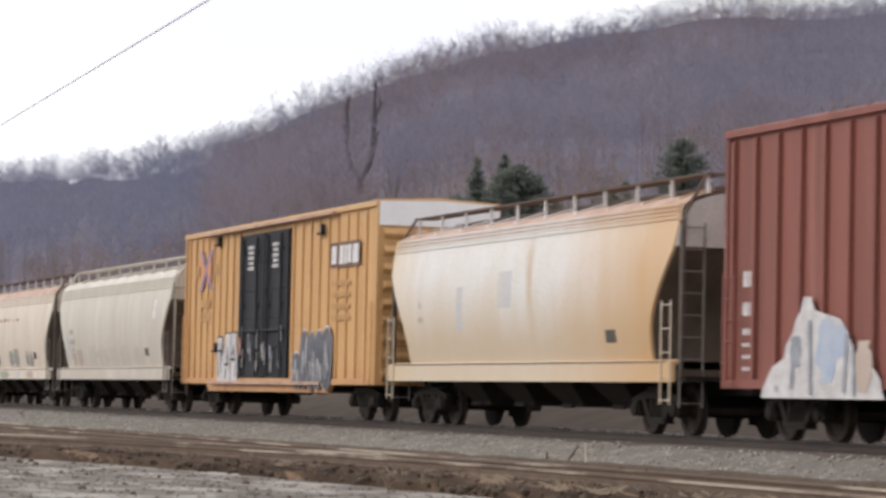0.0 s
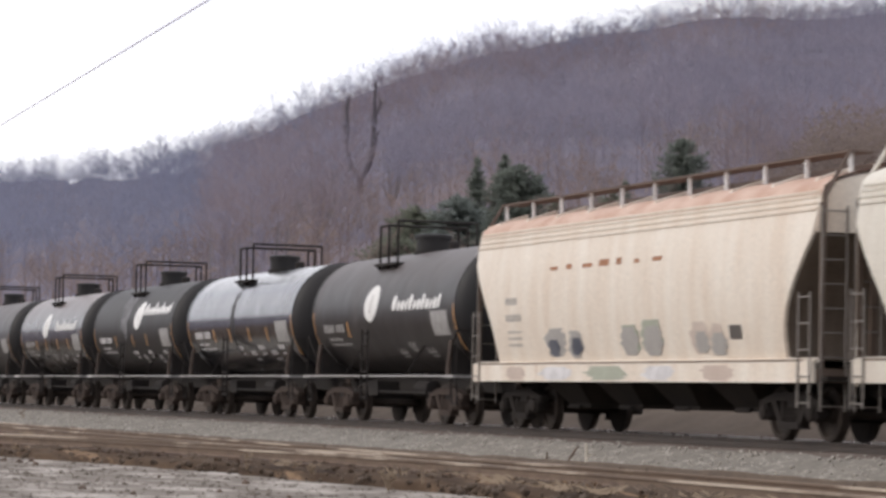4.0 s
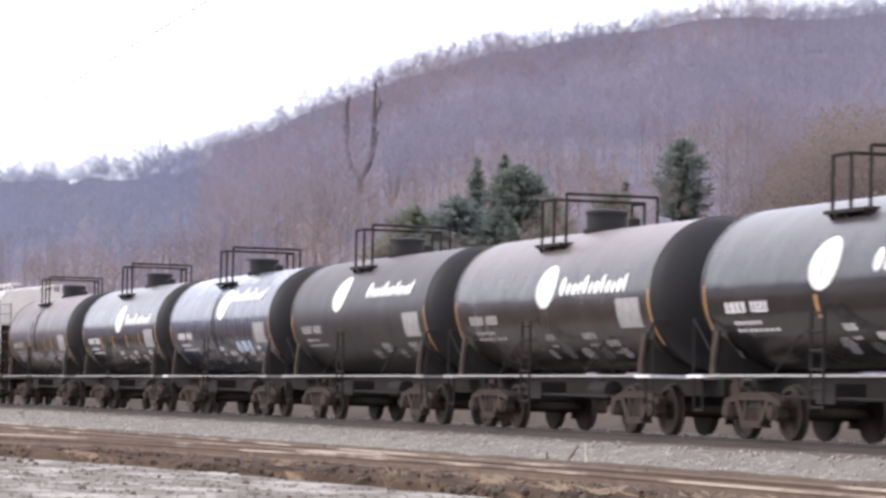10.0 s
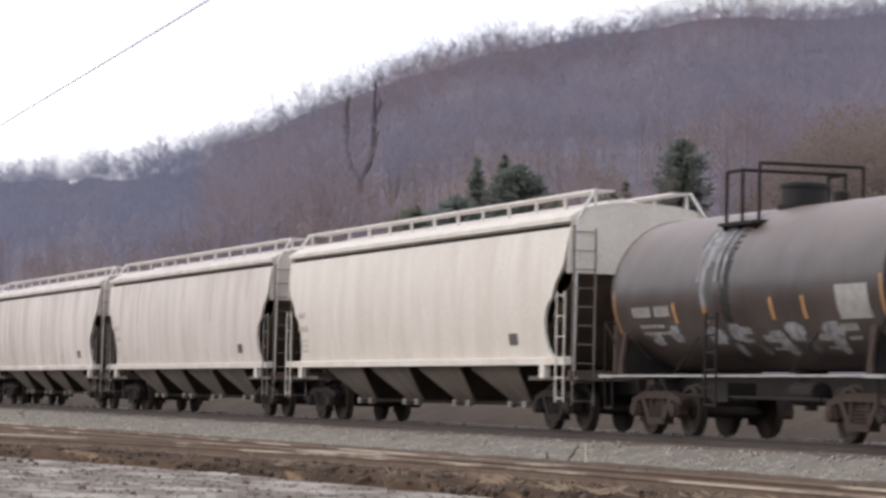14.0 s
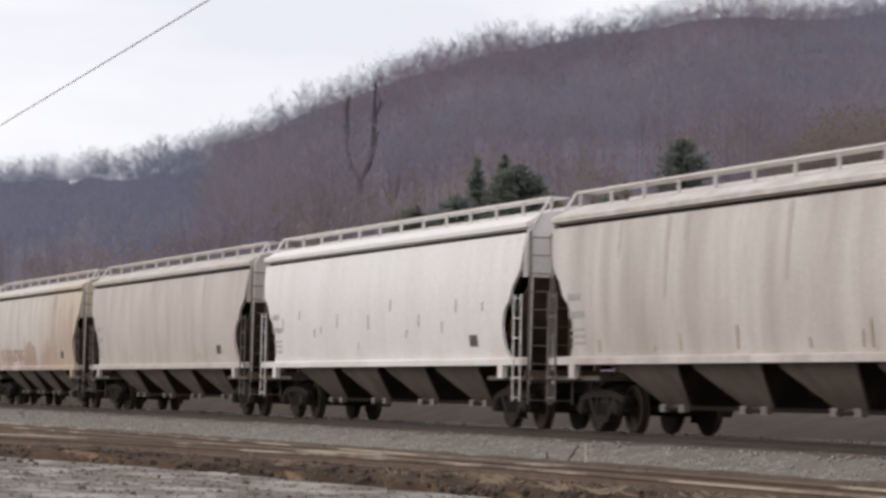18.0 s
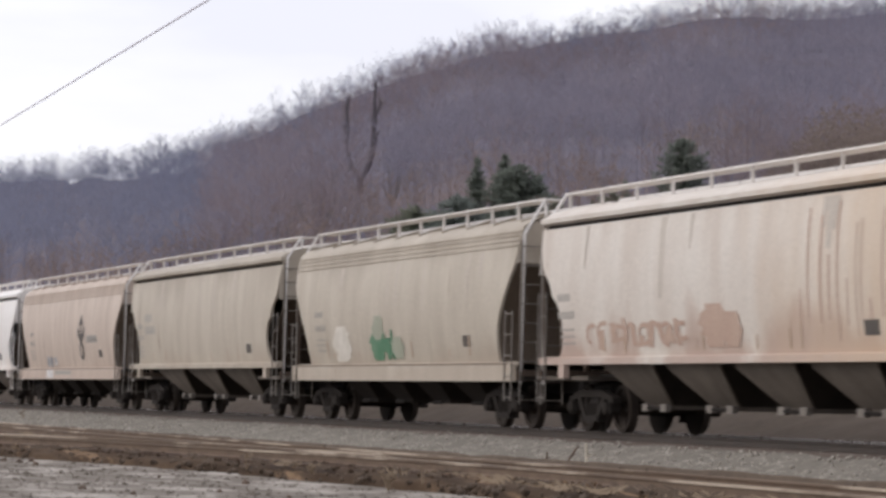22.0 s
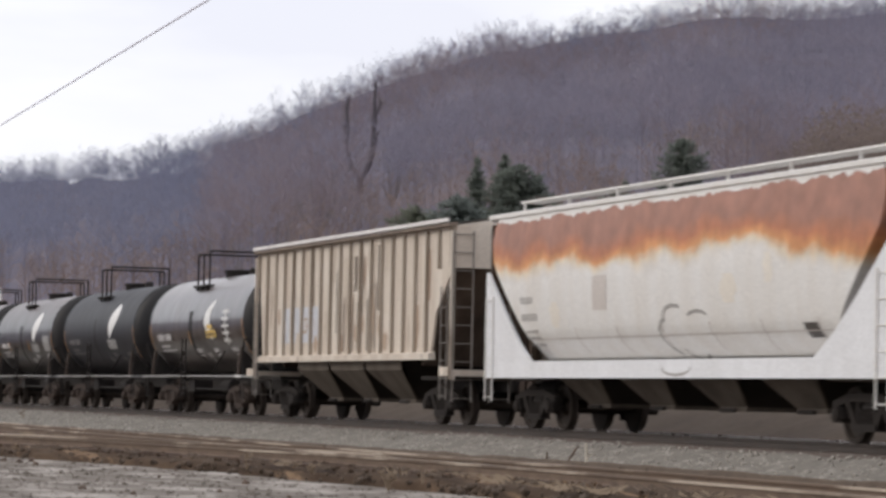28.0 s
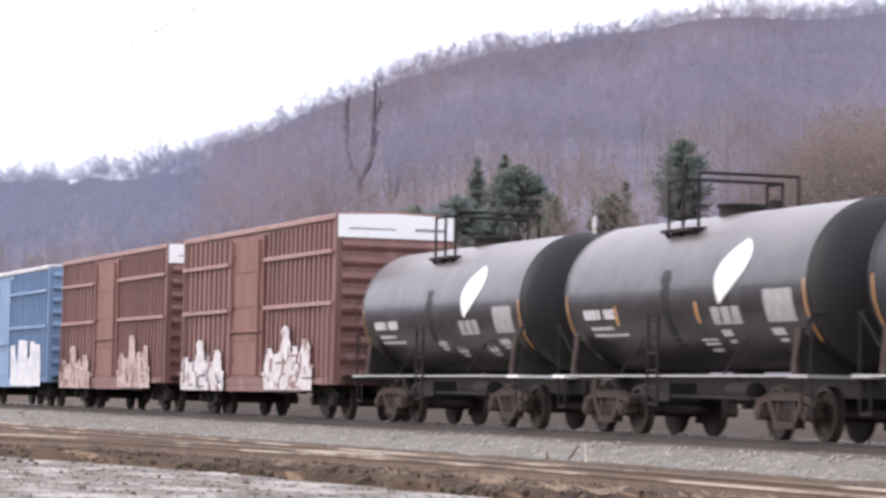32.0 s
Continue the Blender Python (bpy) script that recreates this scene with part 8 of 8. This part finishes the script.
def forked_tree(p, r, height, seed, label):
    """A tall bare tree whose trunk opens low into a wide U of two heavy upright limbs."""
    root = tagged(new("bare_tree"), label, "tree")
    root.location = spot(p, r)
    rng = random.Random(seed)
    side = Vector((math.sin(radians(p)), math.cos(radians(p)), 0))
    deep = Vector((side.y, -side.x, 0))

    def limb(pts, w0, w1, name="limb"):
        rings = []
        for i, q in enumerate(pts):
            w = w0 + (w1 - w0) * i / (len(pts) - 1)
            rings.append([(q.x + w * math.cos(a), q.y + w * math.sin(a), q.z) for a in (2 * math.pi * k / 7 for k in range(7))])
        part(name, loft(B(), rings), BARK_FORK, root)

    up = Vector((0, 0, 1))
    limb([up * -0.5, up * height * 0.08, up * height * 0.17], 0.5, 0.36, "trunk")
    vs, fs = [], []
    for e, reach, top in ((-1, 2.0, 0.86), (1, 1.85, 1.0)):
        line = [side * e * reach * (1 - (1 - t) ** 6) + deep * 0.5 * e * t + side * rng.uniform(-0.12, 0.12) * (t > 0.3) + up * height * (0.13 + t * (top - 0.13)) for t in (0, 0.08, 0.17, 0.3, 0.45, 0.6, 0.8, 1.0)]
        limb(line, 0.5, 0.2)
        for k, at in enumerate((3, 4, 4, 5)):
            p0 = line[at]
            q = p0 + side * rng.uniform(-1.0, 1.0) + deep * rng.uniform(-0.8, 0.8) + up * height * rng.uniform(0.14, 0.28)
            limb([p0, p0.lerp(q, 0.35) + side * 0.1 * (-1) ** k, q], 0.24, 0.08)
            for _ in range(60):
                a = p0.lerp(q, rng.uniform(0.2, 1.0))
                b = a + Vector((rng.uniform(-1, 1), rng.uniform(-1, 1), rng.uniform(0.1, 1.3))) * rng.uniform(0.5, 1.3)
                n0 = len(vs)
                vs.extend([tuple(a - side * 0.05), tuple(a + side * 0.05), tuple(b)])
                fs.append((n0, n0 + 1, n0 + 2))
    limb([up * height * 0.02, side * -1.1 + up * height * 0.05, side * -2.6 + up * height * 0.12, side * -3.1 + up * height * 0.2], 0.2, 0.04)
    me = bpy.data.meshes.new("crown")
    me.from_pydata(vs, [], fs)
    me.materials.append(BARK_MID)
    tagged(part("crown", me, None, root), "haze of fine grey twigs", kind="stuff")


def conifer(p, r, height, width, seed, mat, label, droop=0.35, round_top=False):
    rng = random.Random(seed)
    root = tagged(new("conifer"), label, "tree", "evergreens below the hill")
    root.location = spot(p, r)
    bm = B()
    loft(bm, [[(w * math.cos(a), w * math.sin(a), z) for a in (2 * math.pi * i / 7 for i in range(7))] for z, w in ((-0.5, 0.22), (height * 0.5, 0.13), (height * 0.98, 0.02))])
    part("trunk", bm, BARK_DARK, root)
    vs, fs = [], []

    def tuft(c, out, sz):
        for _ in range(3):
            o = Vector((rng.gauss(0, 0.11), rng.gauss(0, 0.11), rng.gauss(0, 0.09)))
            u = (out + Vector((rng.uniform(-0.7, 0.7), rng.uniform(-0.7, 0.7), rng.uniform(-0.4, 0.5)))).normalized() * sz
            v = Vector((rng.uniform(-1, 1), rng.uniform(-1, 1), rng.uniform(-0.7, 0.7))).normalized() * sz * 0.5
            n0 = len(vs)
            vs.extend([tuple(c + o - u), tuple(c + o - v), tuple(c + o + u), tuple(c + o + v)])
            fs.append((n0, n0 + 1, n0 + 2, n0 + 3))

    # boughs round the trunk, uneven in length, each hung with tufts of needles
    for k in range(int(34 * height + 14 * width)):
        t = 0.05 + 0.95 * rng.random() ** 1.1
        if round_top:
            reach = width / 2 * math.sqrt(max(0.02, 1 - abs(2 * t - 0.75) ** 2.2 / 1.6)) * rng.uniform(0.6, 1.1)
        else:
            reach = width / 2 * ((1 - t) ** 0.78 + 0.015) * rng.choice((0.6, 0.75, 0.85, 0.95, 1.1)) * (0.86 + 0.3 * noise.noise(Vector((k * 0.05, t * 5, seed))))
        a = rng.uniform(0, 2 * math.pi)
        out = Vector((math.cos(a), math.sin(a), rng.uniform(-0.1, 0.35) - droop * 0.5))
        steps = max(2, int(reach / 0.16))
        for i in range(steps):
            s0 = reach * (i + rng.random()) / steps
            bow = 0.12 * s0 * s0 / max(reach, 0.3)
            tuft(Vector((0, 0, height * t)) + out * s0 + Vector((0, 0, bow)), out, rng.uniform(0.12, 0.26))
    for i in range(14):
        tuft(Vector((0, 0, height * (0.97 + 0.05 * rng.random()))), Vector((0, 0, 1)), 0.1)
    me = bpy.data.meshes.new("crown")
    me.from_pydata(vs, [], fs)
    me.materials.append(mat)
    part("crown", me, None, root)


def build_trees():
    white_marker(21.86, 248)
    forked_tree(17.27, 404, 15.5, 301, "tall leafless tree forking low into two upright limbs")
    single_tree(17.9, 370, 6.5, 2.2, 305, "small leafless tree beside a taller one", 0.5)
    single_tree(16.5, 310, 11.0, 4.0, 306, "leafless tree with a hazy crown")
    single_tree(14.6, 235, 9.5, 3.2, 303, "slim leafless tree at the foot of the hill")
    single_tree(15.4, 240, 10.0, 3.0, 304, "slim leafless tree at the foot of the hill")
    conifer(19.55, 262, 10.0, 5.6, 1, NEEDLES, "dark narrow pine at the foot of the hill")
    conifer(20.08, 258, 9.6, 8.0, 2, NEEDLES, "dark pine at the foot of the hill")
    conifer(20.38, 256, 8.3, 6.6, 3, NEEDLES, "broad dark pine at the foot of the hill", 0.2, True)
    conifer(20.72, 257, 6.4, 6.0, 12, NEEDLES, "dark pine with a sparse top at the foot of the hill")
    conifer(18.35, 250, 7.6, 6.4, 4, NEEDLES_OLIVE, "low bushy olive-green pine at the foot of the hill", 0.3, True)
    conifer(18.75, 252, 6.8, 6.0, 14, NEEDLES_OLIVE, "low spreading olive-green pine", 0.5, True)
    conifer(19.18, 246, 8.3, 7.6, 5, NEEDLES_BLUE, "feathery grey-green pine with drooping boughs", 0.6, True)
    conifer(21.1, 250, 4.6, 6.0, 6, NEEDLES_OLIVE, "small olive pine beside larger ones")
    conifer(17.95, 244, 5.2, 7.0, 9, NEEDLES_OLIVE, "low olive-green evergreen shrub", round_top=True)
    conifer(20.0, 244, 6.2, 11.0, 10, NEEDLES, "spreading dark pine below taller ones", 0.5)
    conifer(23.55, 290, 8.4, 6.2, 7, NEEDLES, "dense columnar dark cedar on the slope", 0.0, True)
    conifer(22.45, 262, 6.0, 3.6, 8, NEEDLES, "small leaning dark cedar", 0.1)
    conifer(22.2, 258, 4.8, 4.4, 11, NEEDLES_OLIVE, "low olive shrub beside the leaning cedar", 0.1, True)


def white_marker(p, r):
    root = tagged(new("marker_post"), "small white marker post among the shrubs", "marker")
    root.location = spot(p, r)
    part("post", loft(B(), [[(a * w, b * w, z) for a, b in ((-1, -1), (1, -1), (1, 1), (-1, 1))] for z, w in ((-0.3, 0.13), (2.2, 0.13))]), STALK_WHITE, root)
    part("cap", loft(B(), [[(a * w, b * w, z) for a, b in ((-1, -1), (1, -1), (1, 1), (-1, 1))] for z, w in ((2.2, 0.17), (2.8, 0.17), (3.2, 0.04))]), TAG_WHITE, root, "white painted cap")


def build_wire():
    bm = B()
    a, b = Vector((-94.25, -5.13, 9.08)), Vector((-58.03, -7.48, 8.61))
    pts = [a.lerp(b, -0.9 + 2.8 * i / 40) for i in range(41)]
    for p, q in zip(pts, pts[1:]):
        tube(bm, p, q, 0.02, 6)
    ob = new("overhead_cable", mesh_of("overhead_cable", bm, CABLE))
    tagged(ob, "single pale utility cable strung across the sky", "cable", kind="structure")


def weed(x, y, z, height, seed, n, mat, label):
    rng = random.Random(seed)
    root = tagged(new("dry_weed"), label, "weed")
    root.location = (x, y, z)
    for k in range(n):
        bm = B()
        a = rng.uniform(0, 6.28)
        lean = rng.uniform(0.1, 0.6)
        p = Vector((0, 0, -0.03))
        d = Vector((math.cos(a) * lean, math.sin(a) * lean, 1)).normalized()
        ln = height * rng.uniform(0.5, 1)
        for s in range(3):
            q = p + d * ln / 3
            tube(bm, p, q, 0.008 * (1 - s * 0.25), 5)
            d = (d + Vector((rng.uniform(-0.3, 0.3), rng.uniform(-0.3, 0.3), -0.1))).normalized()
            p = q
        for s in range(4):
            tip = p + Vector((rng.uniform(-1, 1), rng.uniform(-1, 1), rng.uniform(-0.3, 1))) * 0.06
            tube(bm, p, tip, 0.009, 4)
        part("stalk", bm, mat, root)


def build_weeds():
    # a broken white stake and dead stems at the foot of the ballast
    for x, y, z, dy, hh, r, mat, label in (
            (-45.0, -4.2, -0.54, -0.03, 0.43, 0.026, STALK_WHITE, "broken pale wooden stake beside the ballast"),
            (-46.6, -4.0, -0.53, 0.27, 0.36, 0.02, WOOD_TIE, "dark leaning dead stem beside the ballast"),
            (-48.2, -3.7, -0.52, 0.02, 0.2, 0.018, WOOD_TIE, "short dark dead stem beside the ballast"),
            (-47.3, -3.95, -0.53, 0.12, 0.1, 0.02, STRAW, "short bent straw stem beside the ballast")):
        ob = tagged(new("dead_stem"), label, "weed")
        ob.location = (x, y, z)
        bm = B()
        tube(bm, (0, 0, -0.05), (0, dy * 0.55, hh * 0.5), r, 7)
        tube(bm, (0, dy * 0.53, hh * 0.48), (0.02, dy, hh), r * 0.85, 7)
        part("stem", bm, mat, ob)
        bm = B()
        tube(bm, (0, dy * 0.5, hh * 0.45), (0.05, dy * 0.5 + 0.08, hh * 0.62), r * 0.5, 5)
        part("side_shoot", bm, mat, ob)
    weed(-100.0, -3.0, -0.45, 0.5, 4, 7, STRAW, "low straw-coloured weed clump")
    weed(-38.3, -9.8, -0.66, 0.3, 5, 8, STRAW, "straw tuft at the siding's edge")
    rng = random.Random(77)
    for k in range(14):
        x = rng.uniform(-85, -30)
        weed(x, branch_y(x) - rng.uniform(1.2, 2.5), -0.62, rng.uniform(0.12, 0.3), 100 + k, rng.randint(3, 6), STRAW, "dry straw-coloured weed tuft at the edge of the siding")


build_land()
build_beds()
build_forest()
build_trees()
build_wire()
build_weeds()
build_stones()
build_tracks()


# ---- movement ----
def motions():
    for car, c in CARS:
        walk(car, [(t, pose(c + SPEED * t, 0, 0)) for t in (0, 8, 16, 24, 32)])
    for w, x, c in WHEELSETS:
        first, last = (-128 - c) / SPEED, (-28 - c) / SPEED
        f0, f1 = max(1, round(first * FPS)), min(32 * FPS - 1, round(last * FPS))
        turn = lambda f: math.degrees(SPEED * f / FPS / WHEEL_R)
        rows = [(0, pose(x, 0, WHEEL_R, 0, turn(f0) % 360, 0))]
        rows += [(f / FPS, pose(x, 0, WHEEL_R, 0, turn(f) % 360, 0)) for f in range(f0, f1 + 1)]
        rows.append((32, pose(x, 0, WHEEL_R, 0, turn(f1) % 360, 0)))
        walk(w, rows)


motions()
